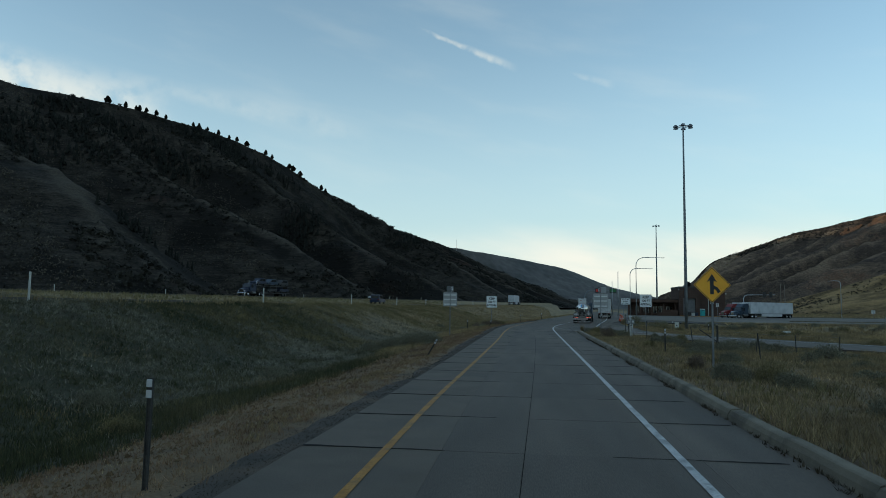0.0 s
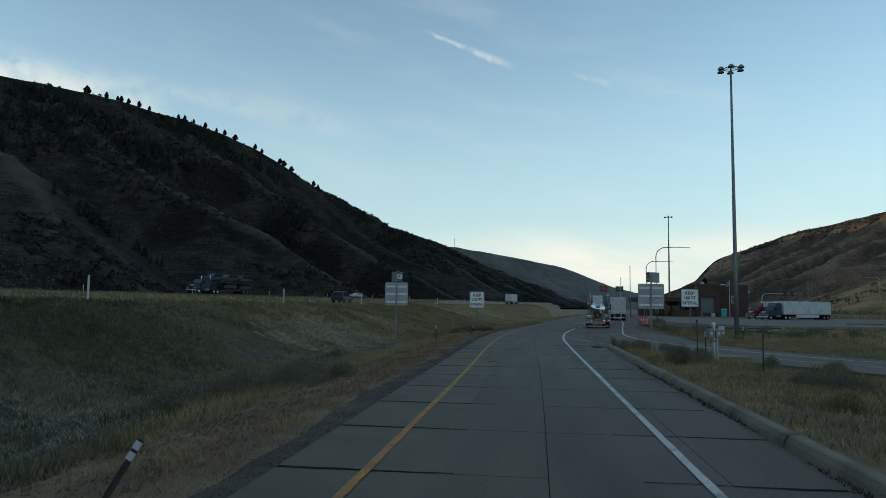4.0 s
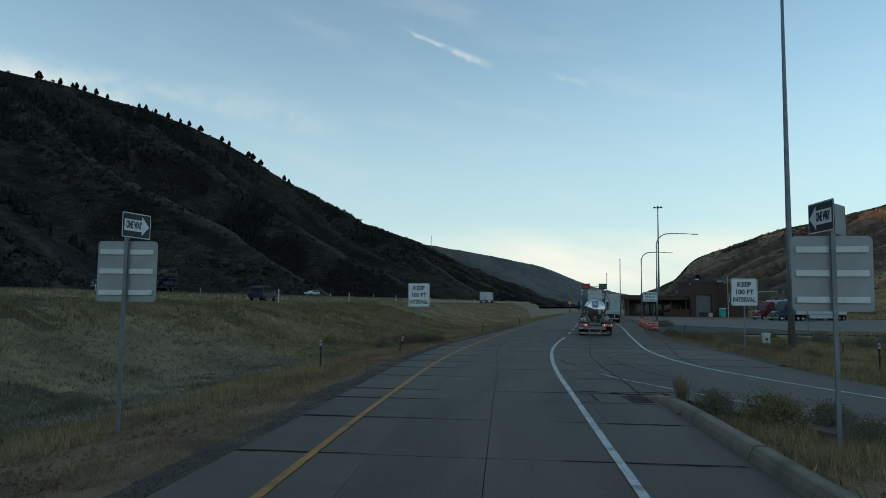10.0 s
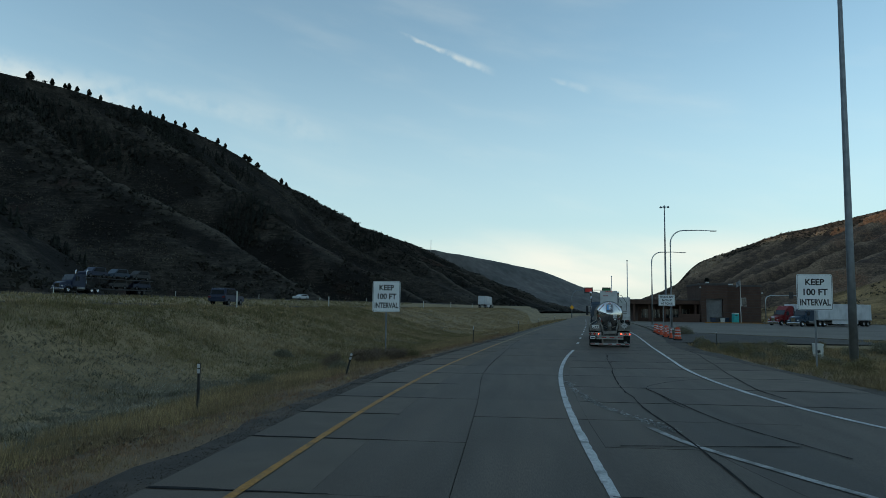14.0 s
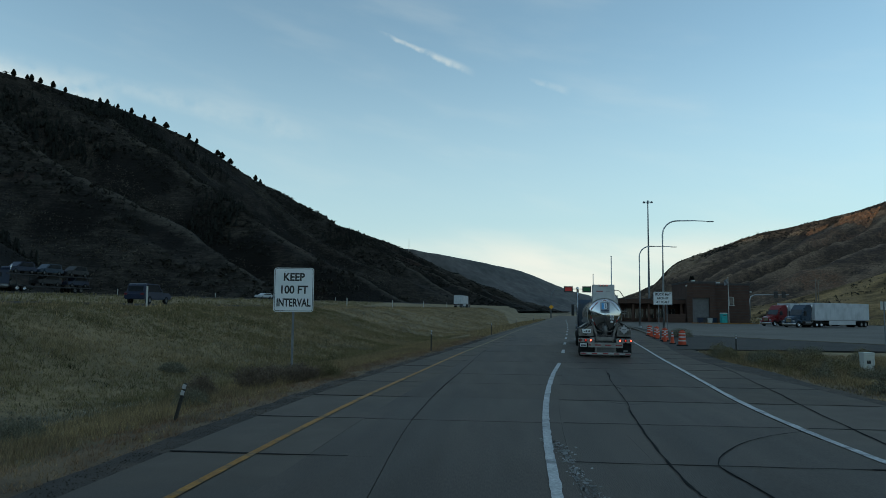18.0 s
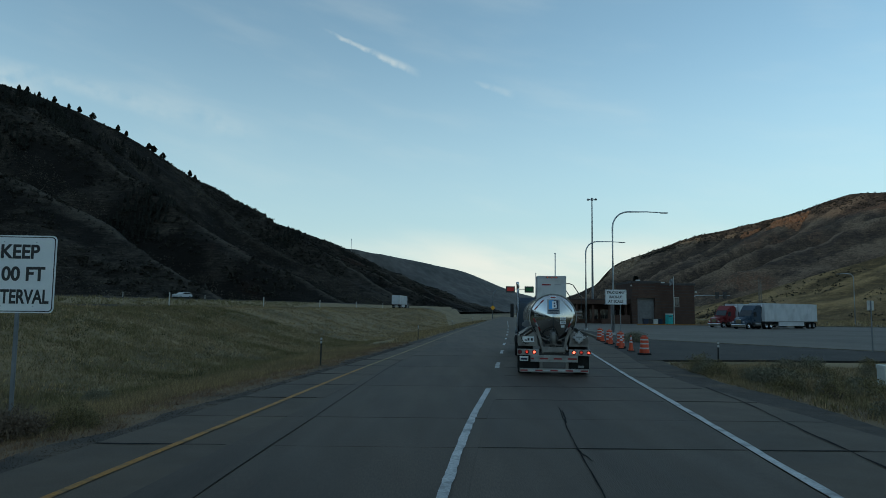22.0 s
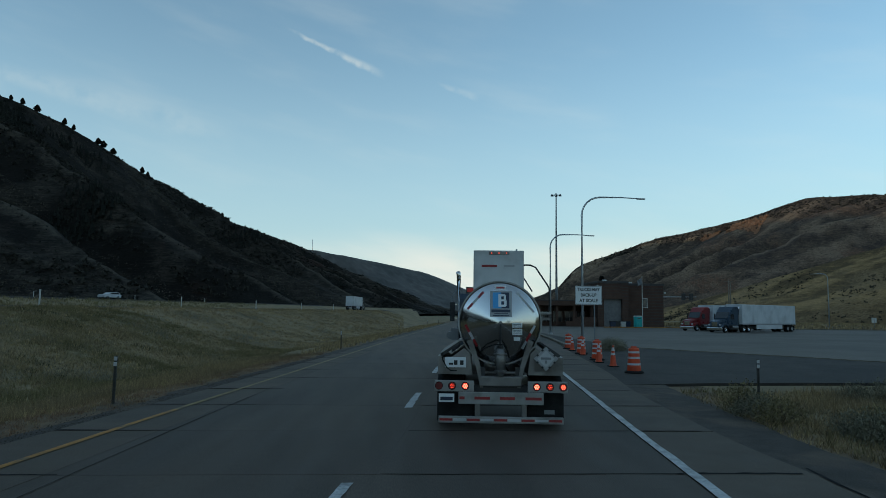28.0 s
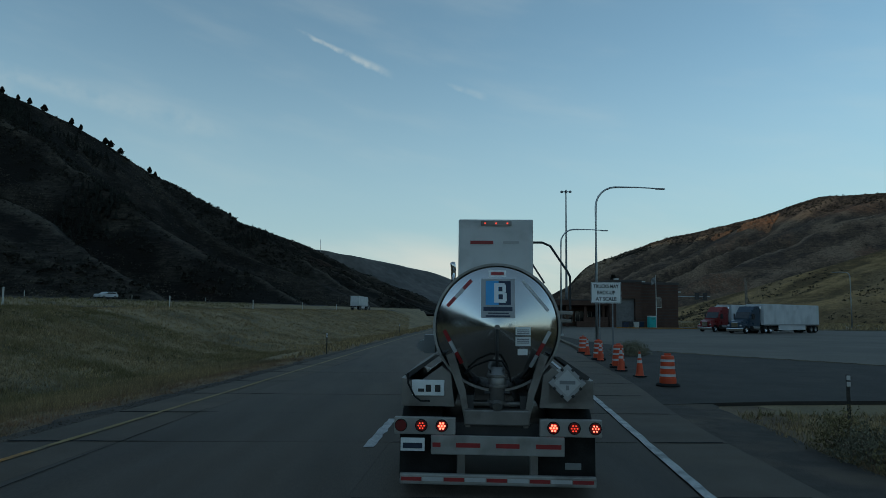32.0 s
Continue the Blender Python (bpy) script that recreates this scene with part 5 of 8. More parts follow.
    # vapour box on top with its lamps
    box_ob = part("top_box", boxes((-0.54, 0.53, 1.2, 2.4, 2.60, 3.56), bevel=0.02), BOX_GREY, t, "grey sheet-metal box on the tank's back")
    part("marker_strip", boxes((-0.22, 0.22, 1.185, 1.199, 3.465, 3.535)), BRUSHED, box_ob)
    for x in (-0.16, 0.0, 0.16):
        bm = bmesh.new()
        disc(bm, x, 1.172, 3.50, 0.012, 0.012, 10)
        part("marker_lamp", bm, DIM_LAMP, box_ob)
    part("reflective_tape", boxes((-0.37, -0.04, 1.19, 1.199, 3.20, 3.25)), RED_TAPE, box_ob)
    part("reflective_tape", boxes((0.1, 0.33, 1.19, 1.199, 3.21, 3.245)), ALUMINIUM, box_ob)
    for k in range(4):
        bm = bmesh.new()
        rod(bm, (0, 4.0 + k * 2.2, zc + r - 0.03), (0, 4.0 + k * 2.2, zc + r + 0.16), 0.27, seg=20)
        lid = part("manhole", bm, BRUSHED, tank)
        part("manhole_lid", disc(bmesh.new(), 0, 0, 0, 0.24, 0.05), BRUSHED, lid).matrix_basis = Matrix.Translation((0, 4.0 + k * 2.2, zc + r + 0.2)) @ pose(0, 0, 0, -90)
    part("walkway", boxes((0.30, 0.62, 3.2, 11.8, zc + r - 0.08, zc + r - 0.04)), BRUSHED, t)
    bm = bmesh.new()
    tube(bm, [(0.45, 1.9, 3.30), (0.72, 1.9, 3.30), (0.84, 1.9, 3.25), (1.10, 1.9, 2.86), (1.14, 1.9, 2.78), (1.14, 1.9, 2.28)], 0.018, 8)
    part("hand_rail", bm, BLACK_PAINT, t, "black bent hand rail")
    for yy in (4.6,):
        bm = bmesh.new()
        tube(bm, [(0.55, yy, 2.75), (0.55, yy, 3.15), (0.75, yy, 3.2), (1.0, yy, 2.8)], 0.018, 8)
        part("hand_rail", bm, BLACK_PAINT, t)
    each("side_platform", BRUSHED, t, (0.80, 1.16, 1.7, 3.2, 2.20, 2.26), (0.80, 1.14, 1.75, 3.1, 2.08, 2.14), bevel=0.01)
    # saddle, fenders and tail frame
    for s in (-1, 1):
        bm = bmesh.new()
        prism(bm, [(s * 0.60, 1.42), (s * 0.72, 1.52), (s * 1.02, 1.30), (s * 1.24, 1.36), (s * 1.24, 1.0), (s * 0.55, 1.0)], 0.42, 2.9)
        part("fender", bm, BRUSHED, t)
        bm = bmesh.new()
        prism(bm, [(s * 0.74, 1.66), (s * 0.80, 1.66), (s * 1.20, 1.40), (s * 1.17, 1.34)], 0.45, 2.9)
        part("fender_flange", bm, BLACK_PAINT, t)
        bm = bmesh.new()
        prism(bm, [(s * 0.56, 1.70), (s * 0.66, 1.66), (s * 0.48, 1.15), (s * 0.40, 0.75), (s * 0.34, 0.75), (s * 0.40, 1.2)], 0.36, 0.46)
        part("saddle_brace", bm, BRUSHED, t)
        lamp_bar = part("lamp_panel", boxes((*sorted((s * 0.52, s * 1.285)), 0.05, 0.14, 0.70, 0.91), bevel=0.012), BUMPER, t)
        for k, x in enumerate((0.69, 0.945, 1.20)):
            on = not (s < 0 and k == 2)
            lens = part("tail_lamp", disc(bmesh.new(), s * x, 0.028, 0.81, 0.068, 0.03), DARK_RED, lamp_bar, "lit red tail lamp" if on else "dark red tail lamp")
            part("lamp_rim", disc(bmesh.new(), s * x, 0.036, 0.81, 0.078, 0.02), RUBBER, lens)
            if on:
                bm = bmesh.new()
                big = k == 0
                for a in range(6):
                    disc(bm, s * x + math.cos(a * math.pi / 3) * 0.036, 0.022, 0.81 + math.sin(a * math.pi / 3) * 0.036, 0.014 if big else 0.010, 0.008, 8)
                disc(bm, s * x, 0.022, 0.81, 0.014 if big else 0.010, 0.008, 8)
                part("led_cluster", bm, RED_LAMP if k != 1 else DIM_LAMP, lens)
        part("mud_flap", boxes((*sorted((s * 0.50, s * 1.24)), 0.30, 0.32, 0.10, 0.66), bevel=0.008), RUBBER, t)
        part("bumper_post", boxes((*sorted((s * 0.40, s * 0.50)), 0.05, 0.15, 0.16, 0.50), bevel=0.01), BRUSHED, t)
        for yy in (1.0, 2.3):
            wheel(t, s * 0.98, yy, 0.51, 0.55)
    part("caption_bar", boxes((0.86, 1.06, 0.294, 0.299, 0.26, 0.34)), GREY_PAINT, t)
    upper = part("bumper_bar", boxes((-0.82, 0.82, 0.0, 0.06, 0.47, 0.70), bevel=0.012), BUMPER, t)
    for x0, x1 in ((-0.80, -0.70), (-0.51, -0.21), (-0.02, 0.27), (0.47, 0.78)):
        part("reflective_tape", boxes((x0, x1, -0.006, 0.0, 0.56, 0.615)), RED_TAPE, upper)
    lower = part("bumper_bar", boxes((-1.20, 1.20, -0.02, 0.06, 0.11, 0.24), bevel=0.02), BUMPER, t)
    for k in range(9):
        x = -1.18 + k * 0.262
        part("reflective_tape", boxes((x, x + 0.25, -0.027, -0.021, 0.155, 0.20)), RED_TAPE if k % 2 == 0 else WHITE_TAPE, lower)
    each("cross_member", BRUSHED, t, (-0.42, 0.42, 0.3, 0.5, 0.78, 0.98), (-0.38, 0.38, 0.5, 0.62, 1.0, 1.06), bevel=0.02)
    each("cross_member", BLACK_PAINT, t, (-0.9, 0.9, 0.4, 2.8, 0.62, 0.8), (-0.42, -0.3, 0.4, 12.0, 0.9, 1.15), (0.3, 0.42, 0.4, 12.0, 0.9, 1.15))
    plate = part("sign_plate", boxes((-1.10, -0.68, 0.36, 0.41, 1.14, 1.34), bevel=0.008), SIGN_WHITE, t)
    each("caption_bar", SIGN_BLACK, plate, (-1.02, -0.94, 0.352, 0.358, 1.19, 1.23), (-0.92, -0.85, 0.352, 0.358, 1.19, 1.28), (-0.80, -0.73, 0.352, 0.358, 1.19, 1.28))
    num = part("number_plate", boxes((-1.20, -0.90, 0.03, 0.05, 0.50, 0.66), bevel=0.006), SIGN_WHITE, t)
    part("caption_bar", boxes((-1.17, -0.93, 0.022, 0.028, 0.535, 0.60)), NAVY_DECAL, num)
    bm = boxes((-0.17, 0.17, -0.012, 0.012, -0.17, 0.17), bevel=0.006)
    card = part("hazard_placard", bm, ALUMINIUM, t, "diamond metal placard holder with clips")
    card.matrix_basis = Matrix.Translation((0.90, 0.36, 1.33)) @ pose(0, 0, 0, 0, 45, 0)
    part("caption_bar", boxes((-0.12, 0.12, -0.018, -0.013, -0.12, 0.12)), WHITE_TAPE, card)
    part("placard_text", boxes((-0.10, 0.10, -0.024, -0.019, -0.015, 0.03), (-0.02, 0.02, -0.024, -0.019, -0.09, -0.03)), GREY_PAINT, card).matrix_basis = pose(0, 0, 0, 0, -45, 0)
    for k in range(8):
        a = k * math.tau / 8 + 0.39
        part("clip", boxes((math.cos(a) * 0.18 - 0.018, math.cos(a) * 0.18 + 0.018, -0.03, -0.01, math.sin(a) * 0.18 - 0.018, math.sin(a) * 0.18 + 0.018)), BLACK_PAINT, card)
    part("tool_box", boxes((0.66, 1.20, 0.42, 0.46, 1.06, 1.36), bevel=0.01), BRUSHED, t)
    bm = bmesh.new()
    tube(bm, [(-1.16, 0.4, 1.42), (-1.15, 0.33, 1.30), (-1.06, 0.30, 1.14), (-0.98, 0.3, 1.08), (-0.86, 0.3, 1.08)], 0.012, 6)
    part("cable", bm, RUBBER, t, "black trailer cable")
    bm = bmesh.new()
    rod(bm, (-1.02, 1.0, 1.75), (-1.02, 1.5, 1.75), 0.08, seg=10)
    box(bm, -1.0, -0.85, 1.0, 1.4, 1.65, 1.9)
    part("side_fitting", bm, GREY_PAINT, t)
    truck_tractor(t, 13.4, CAB_BLUE, sleeper=False)
    return t


tanker(pose(5.99, 101.4, 0.004, 0, 0, -5.6))
semi_truck(heading_pose((13.3, 148), (15.5, 169), 0.004), CAB_BLUE, BOX_GREY, "grey box-trailer truck queueing in the scale lane", 15.0)
semi_truck(heading_pose((65.9, 196.9), (48.2, 184.8), -0.008), CAB_BLUE, TRAILER_WHITE, "parked slate-blue tractor with a long white trailer")
semi_truck(heading_pose((65.9, 206.5), (47.9, 194.2), -0.008), CAB_RED, TRAILER_WHITE, "parked dark red tractor with a white trailer")
semi_truck(heading_pose((-12.2, 300), (-10.0, 318), 3.14), BLACK_PAINT, TRAILER_WHITE, "white trailer truck driving along the freeway", 14.0)


def car(m, paint, label, suv=True):
    t = thing("car", m, label, "car")
    h = 1.75 if suv else 1.45
    bm = bmesh.new()
    side_prism(bm, [(-2.3, 0.38), (-2.35, 0.9), (-2.2, 1.02), (2.1, 0.98), (2.35, 0.8), (2.35, 0.38)], -0.92, 0.92)
    bmesh.ops.bevel(bm, geom=list(bm.edges), offset=0.07, segments=2, affect="EDGES")
    part("body", bm, paint, t)
    bm = bmesh.new()
    side_prism(bm, [(-2.15, 1.0), (-1.9, h - 0.06), (-1.6, h), (0.3, h - 0.02), (1.2, 1.0)], -0.80, 0.80)
    bmesh.ops.bevel(bm, geom=list(bm.edges), offset=0.06, segments=2, affect="EDGES")
    cabin = part("cabin", bm, paint, t)
    for s in (-1, 1):
        part("side_window", side_prism(bmesh.new(), [(-1.8, 1.05), (-1.7, h - 0.12), (0.2, h - 0.12), (0.85, 1.05)], *sorted((s * 0.795, s * 0.815))), GLASS_DARK, cabin)
        part("tail_light", boxes((*sorted((s * 0.6, s * 0.88)), -2.37, -2.3, 0.75, 0.92), bevel=0.01), DARK_RED, t)
        for yy in (-1.4, 1.45):
            wheel(t, s * 0.82, yy, 0.34, 0.22)
    part("rear_window", boxes((-0.65, 0.65, -2.12, -2.03, 1.08, h - 0.22)), GLASS_DARK, cabin)
    return t


def car_hauler(m):
    """Two-deck car carrier with its load."""
    t = thing("car_carrier", m, "dark two-deck car carrier truck loaded with vehicles", "truck")
    each("lower_deck", BLACK_PAINT, t, (-1.25, -0.45, 0, 15, 0.75, 0.9), (0.45, 1.25, 0, 15, 0.75, 0.9), (-1.2, 1.2, 0.2, 0.4, 0.6, 0.9))
    each("upper_deck", BLACK_PAINT, t, (-1.25, -0.45, 0, 16.5, 2.45, 2.58), (0.45, 1.25, 0, 16.5, 2.45, 2.58))
    for s in (-1, 1):
        for y in (0.4, 5.0, 9.8, 14.6):
            part("deck_post", rods(((s * 1.22, y, 0.8), (s * 1.22, y + 0.3, 2.5), 0.06), seg=6), BLACK_PAINT, t)
        for yy in (2.2, 3.5):
            wheel(t, s * 0.98, yy, 0.48, 0.5)
    truck_tractor(t, 15.8, NAVY_DECAL, sleeper=False)
    return t


car_hauler(heading_pose((-66.5, 176), (-70.5, 152), 4.2))
for k, (y, z, mt, lab) in enumerate(((2.4, 0.92, NAVY_DECAL, "dark blue car carried on a lower deck"), (8.2, 0.92, BLACK_PAINT, "black car carried on a lower deck"), (2.6, 2.6, BLACK_PAINT, "black car carried on an upper deck"), (8.0, 2.6, CAB_BLUE, "slate-blue car carried on an upper deck"), (13.2, 2.6, NAVY_DECAL, "dark blue car carried on an upper deck"))):
    car(heading_pose((-66.5, 176), (-70.5, 152), 4.2) @ pose(0, y, z), mt, lab)
car(heading_pose((-29.8, 126), (-29.7, 130), 2.44), NAVY_DECAL, "dark blue utility car on the freeway")
car(heading_pose((-57, 236), (-59, 231), 4.45), TRAILER_WHITE, "white car on the far freeway lane", False)


# ------------------------------------------------------------------ signs
def gz(x, y):
    return float(ground_z(np.array([x]), np.array([y]))[0])


def rounded_plate(w, h, thick, corner, y=0.0):
    bm = bmesh.new()
    pts = []
    for cx, cz, a0 in ((w / 2 - corner, h / 2 - corner, 0), (-w / 2 + corner, h / 2 - corner, 90), (-w / 2 + corner, -h / 2 + corner, 180), (w / 2 - corner, -h / 2 + corner, 270)):
        for k in range(5):
            a = radians(a0 + k * 22.5)
            pts.append((cx + math.cos(a) * corner, cz + math.sin(a) * corner))
    return prism(bm, pts, y, y + thick)


def sign_post(t, x, z0, z1, y=0.05):
    """U-channel steel post with its holes."""
    bm = boxes((x - 0.035, x + 0.035, y, y + 0.008, z0, z1), (x - 0.035, x - 0.028, y, y + 0.04, z0, z1), (x + 0.028, x + 0.035, y, y + 0.04, z0, z1))
    return part("post", bm, DULL_STEEL, t)


def interval_sign(x, y, turn, zc, w=1.36, h=1.5, lean=0.0):
    zg = gz(x, y)
    t = thing("interval_sign", pose(x, y, zg, 0, lean, turn), "white regulatory sign with black letters on a steel post", "road sign", "interval signs")
    face = part("sign_face", rounded_plate(w, h, 0.012, 0.09), SIGN_WHITE, t)
    c = zc - zg
    face.matrix_basis = Matrix.Translation((0, 0, c))
    b = rounded_plate(w - 0.05, h - 0.05, 0.003, 0.07, -0.003)
    part("border", b, SIGN_BLACK, face)
    part("field", rounded_plate(w - 0.085, h - 0.085, 0.003, 0.06, -0.0055), SIGN_WHITE, face)
    for text, dz, wd in (("KEEP", 0.42, 0.72), ("100 FT", -0.01, 0.92), ("INTERVAL", -0.45, 1.16)):
        writing("lettering", text, 0.37, Matrix.Translation((0, -0.009, dz)), SIGN_BLACK, face, wd * w / 1.36)
    for dz in (-0.62, 0.62):
        for dx in (-0.3, 0.3):
            part("bolt", disc(bmesh.new(), dx, -0.012, dz, 0.012, 0.01, 8), GALVANISED, face)
    sign_post(t, 0, -0.4, c + h / 2 - 0.05, 0.013)
    return t


interval_sign(-6.18, 90.3, 4, 2.83)
interval_sign(12.9, 88.05, -6, 3.14, 1.42, 1.55)


def oneway_assembly(x, y, turn, zc, w, plate_turn, arrow):
    """Back of a square sign with its stiffeners, a one-way plate above it."""
    zg = gz(x, y)
    t = thing("sign_assembly", pose(x, y, zg, 0, 0, turn), "square aluminium sign seen from behind under a one-way plate", "road sign")
    c = zc - zg
    back = part("sign_back", rounded_plate(w, w, 0.006, 0.07), ALUMINIUM, t, "bare aluminium sign back")
    back.matrix_basis = Matrix.Translation((0, 0, c))
    for dz in (-0.42, 0.0, 0.38):
        k = w / 1.2
        for x0, x1 in ((-w * 0.45, -0.05), (0.05, w * 0.44)):
            part("stiffener", boxes((x0, x1, -0.04, -0.002, dz * k - 0.05, dz * k + 0.05), bevel=0.006), ALU_BRIGHT, back)
    bm = boxes((-0.035, 0.035, -0.10, -0.055, -0.4, c + w / 2 + 0.50), bevel=0.006)
    part("post", bm, DULL_STEEL, t)
    for front in (True, False):
        a = plate_turn if front else plate_turn - 134 * arrow
        nrm = Vector((math.sin(radians(a)), -math.cos(radians(a)), 0)) * (0.11 if front else -0.07)
        along = Vector((math.cos(radians(a)), math.sin(radians(a)), 0)) * (0.13 * arrow if front else -0.47 * arrow)
        plate = part("one_way_plate", rounded_plate(0.78, 0.50, 0.006, 0.03), SIGN_BLACK if front else ALUMINIUM, t, "black one-way plate with a white arrow" if front else "plain back of a second plate")
        plate.matrix_basis = Matrix.Translation(Vector((0, -0.078, c + w / 2 + 0.31)) + nrm + along) @ pose(0, 0, 0, 0, 0, a)
        if front:
            d = arrow
            part("rim", rounded_plate(0.77, 0.49, 0.002, 0.03, -0.003), SIGN_WHITE, plate)
            part("field", rounded_plate(0.735, 0.455, 0.002, 0.02, -0.005), SIGN_BLACK, plate)
            bm = prism(bmesh.new(), [(-0.33 * d, -0.115), (0.14 * d, -0.115), (0.14 * d, -0.19), (0.34 * d, 0.0), (0.14 * d, 0.19), (0.14 * d, 0.115), (-0.33 * d, 0.115)], -0.009, -0.006)
            part("arrow", bm, SIGN_WHITE, plate)
            writing("lettering", "ONE WAY", 0.2, Matrix.Translation((-0.08 * d, -0.012, 0)), SIGN_BLACK, plate, 0.42)
    return t


oneway_assembly(-7.7, 59.8, 4, 2.80, 1.2, 74, 1)
oneway_assembly(4.97, 58.4, -5, 2.77, 1.2, -80, -1)


def merge_sign(x, y):
    zg = gz(x, y)
    t = thing("merge_sign", pose(x, y, zg, 0, 0, 0), "yellow diamond merge sign with a black arrow", "road sign")
    face = part("sign_face", rounded_plate(0.93, 0.93, 0.006, 0.05), SIGN_YELLOW, t)
    face.matrix_basis = Matrix.Translation((0, 0, 3.08 - zg)) @ pose(0, 0, 0, 0, 45, 0)
    rim = rounded_plate(0.89, 0.89, 0.002, 0.04, -0.003)
    part("border", rim, SIGN_BLACK, face)
    part("field", rounded_plate(0.85, 0.85, 0.002, 0.035, -0.005), SIGN_YELLOW, face)
    bm = bmesh.new()
    prism(bm, [(-0.075, -0.34), (0.055, -0.34), (0.055, -0.15), (0.055, 0.16), (0.17, 0.10), (0.0, 0.40), (-0.19, 0.10), (-0.075, 0.16)], -0.010, -0.006)
    prism(bm, [(0.05, -0.02), (0.05, -0.14), (0.13, -0.19), (0.20, -0.31), (0.29, -0.24), (0.20, -0.10)], -0.010, -0.006)
    a = part("arrow", bm, SIGN_BLACK, face)
    a.matrix_basis = pose(0, 0, 0, 0, -45, 0)
    sign_post(t, 0, -0.3, 3.55 - zg, 0.008)


merge_sign(6.2, 26.3)


def scale_sign(x, y):
    t = thing("scale_sign", pose(x, y, -0.1, 0, 0, -10), "white sign with black letters about backing up at the scale", "road sign")
    face = part("sign_face", rounded_plate(1.62, 1.15, 0.012, 0.05), SIGN_WHITE, t)
    face.matrix_basis = Matrix.Translation((0, 0, 3.55))
    part("border", rounded_plate(1.58, 1.11, 0.002, 0.045, -0.003), SIGN_BLACK, face)
    part("field", rounded_plate(1.54, 1.07, 0.002, 0.04, -0.005), SIGN_WHITE, face)
    for text, dz, wd in (("TRUCKS MAY", 0.34, 1.36), ("BACK-UP", 0.0, 0.95), ("AT SCALE", -0.34, 1.12)):
        writing("lettering", text, 0.28, Matrix.Translation((0, -0.009, dz)), SIGN_BLACK, face, wd)
    for dx in (-0.35, 0.35):
        sign_post(t, dx, 0, 4.1, 0.013)


scale_sign(15.5, 130.3)


def yellow_marker(x, y, z):
    t = thing("warning_sign", pose(x, y, gz(x, y)), "small yellow diamond warning sign far ahead", "road sign")
    f = part("sign_face", rounded_plate(1.1, 1.1, 0.01, 0.05), SIGN_YELLOW, t)
    f.matrix_basis = Matrix.Translation((0, 0, 3.7)) @ pose(0, 0, 0, 0, 45, 0)
    sign_post(t, 0, -0.3, 4.2, 0.02)


yellow_marker(18.9, 299.0, 0)


# ------------------------------------------------------------------ marker posts
def marker_post(x, y, lean=0.0, tall=1.15, pale=False, group="roadside marker posts", z=None):
    t = thing("marker_post", pose(x, y, gz(x, y) if z is None else z, 0, lean, random.Random(int(x * 31 + y)).uniform(-12, 12)),
              "pale plastic marker post on the freeway edge" if pale else ("leaning dark roadside marker post with a reflector" if abs(lean) > 8 else "dark steel roadside marker post with a white reflector"), "marker post", group)
    if pale:
        part("post", boxes((-0.06, 0.06, -0.02, 0.02, -0.2, tall), bevel=0.012), PALE_POST, t)
        return t
    part("post", boxes((-0.03, 0.03, -0.012, 0.012, -0.25, tall), (-0.03, -0.022, -0.03, 0.0, -0.25, tall), (0.022, 0.03, -0.03, 0.0, -0.25, tall)), POST_BROWN, t)
    for z0 in (tall - 0.11, tall - 0.24):
        part("reflector", boxes((-0.04, 0.04, -0.045, -0.033, z0, z0 + 0.095), bevel=0.008), WHITE_BAND, t, "white reflector")
    return t


for row in ((-4.72, 8.0, 1, 1.34), (-5.05, 31.3, 30, 0.88), (-7.55, 73.2, 0), (-5.8, 81.0, 15, 0.78), (-2.85, 105.3, 1), (0.3, 131, 0), (3.6, 168, 0), (8.2, 208, 0), (12.0, 245, 0),
            (6.05, 35.2, 0), (6.88, 56.0, 0, 1.3), (13.95, 106.9, 0), (13.7, 75.0, 0), (22.5, 98.0, 2)):
    marker_post(*row)
for k in range(9):
    y = 30 + k * 28.0
    marker_post(float(FREEWAY_NEAR(y)) + 7.3, y, 0, 1.35, True, "freeway edge posts", 2.28 + 0.004 * max(0, y - 120))
    marker_post(float(FREEWAY_FAR(y)) + 7.4, y + 9, 0, 1.3, True, "freeway edge posts", 3.6 + 0.004 * max(0, y - 120))

# wire fence on the verge between the two ramps
def fence():
    t = thing("fence", Matrix(), "old wire fence on dark posts in the weeds", "fence")
    pts = [(9.0, 43.0), (9.9, 41.0), (11.7, 40.2), (13.6, 39.6), (15.4, 38.8), (10.0, 33.6)]
    for i, (x, y) in enumerate(pts):
        z = gz(x, y)
        dx = 0.12 * ((i * 37) % 5 - 2) / 2
        part("post", rods(((x, y, z - 0.2), (x + dx, y, z + (1.35 if i == 1 else 1.1)), 0.06 if i == 1 else 0.028), seg=7), POST_BROWN, t)
    x, y = pts[1]
    part("brace", rods(((x - 0.9, y + 0.3, gz(x, y) + 1.1), (x + 0.4, y - 0.4, gz(x, y) + 0.1), 0.03), seg=6), POST_BROWN, t)
    for h in (0.45, 0.8, 1.05):
        for (ax, ay), (bx, by) in zip(pts[:5], pts[1:5]):
            part("wire", rods(((ax, ay, gz(ax, ay) + h), (bx, by, gz(bx, by) + h), 0.004), seg=4), DULL_STEEL, t)


fence()


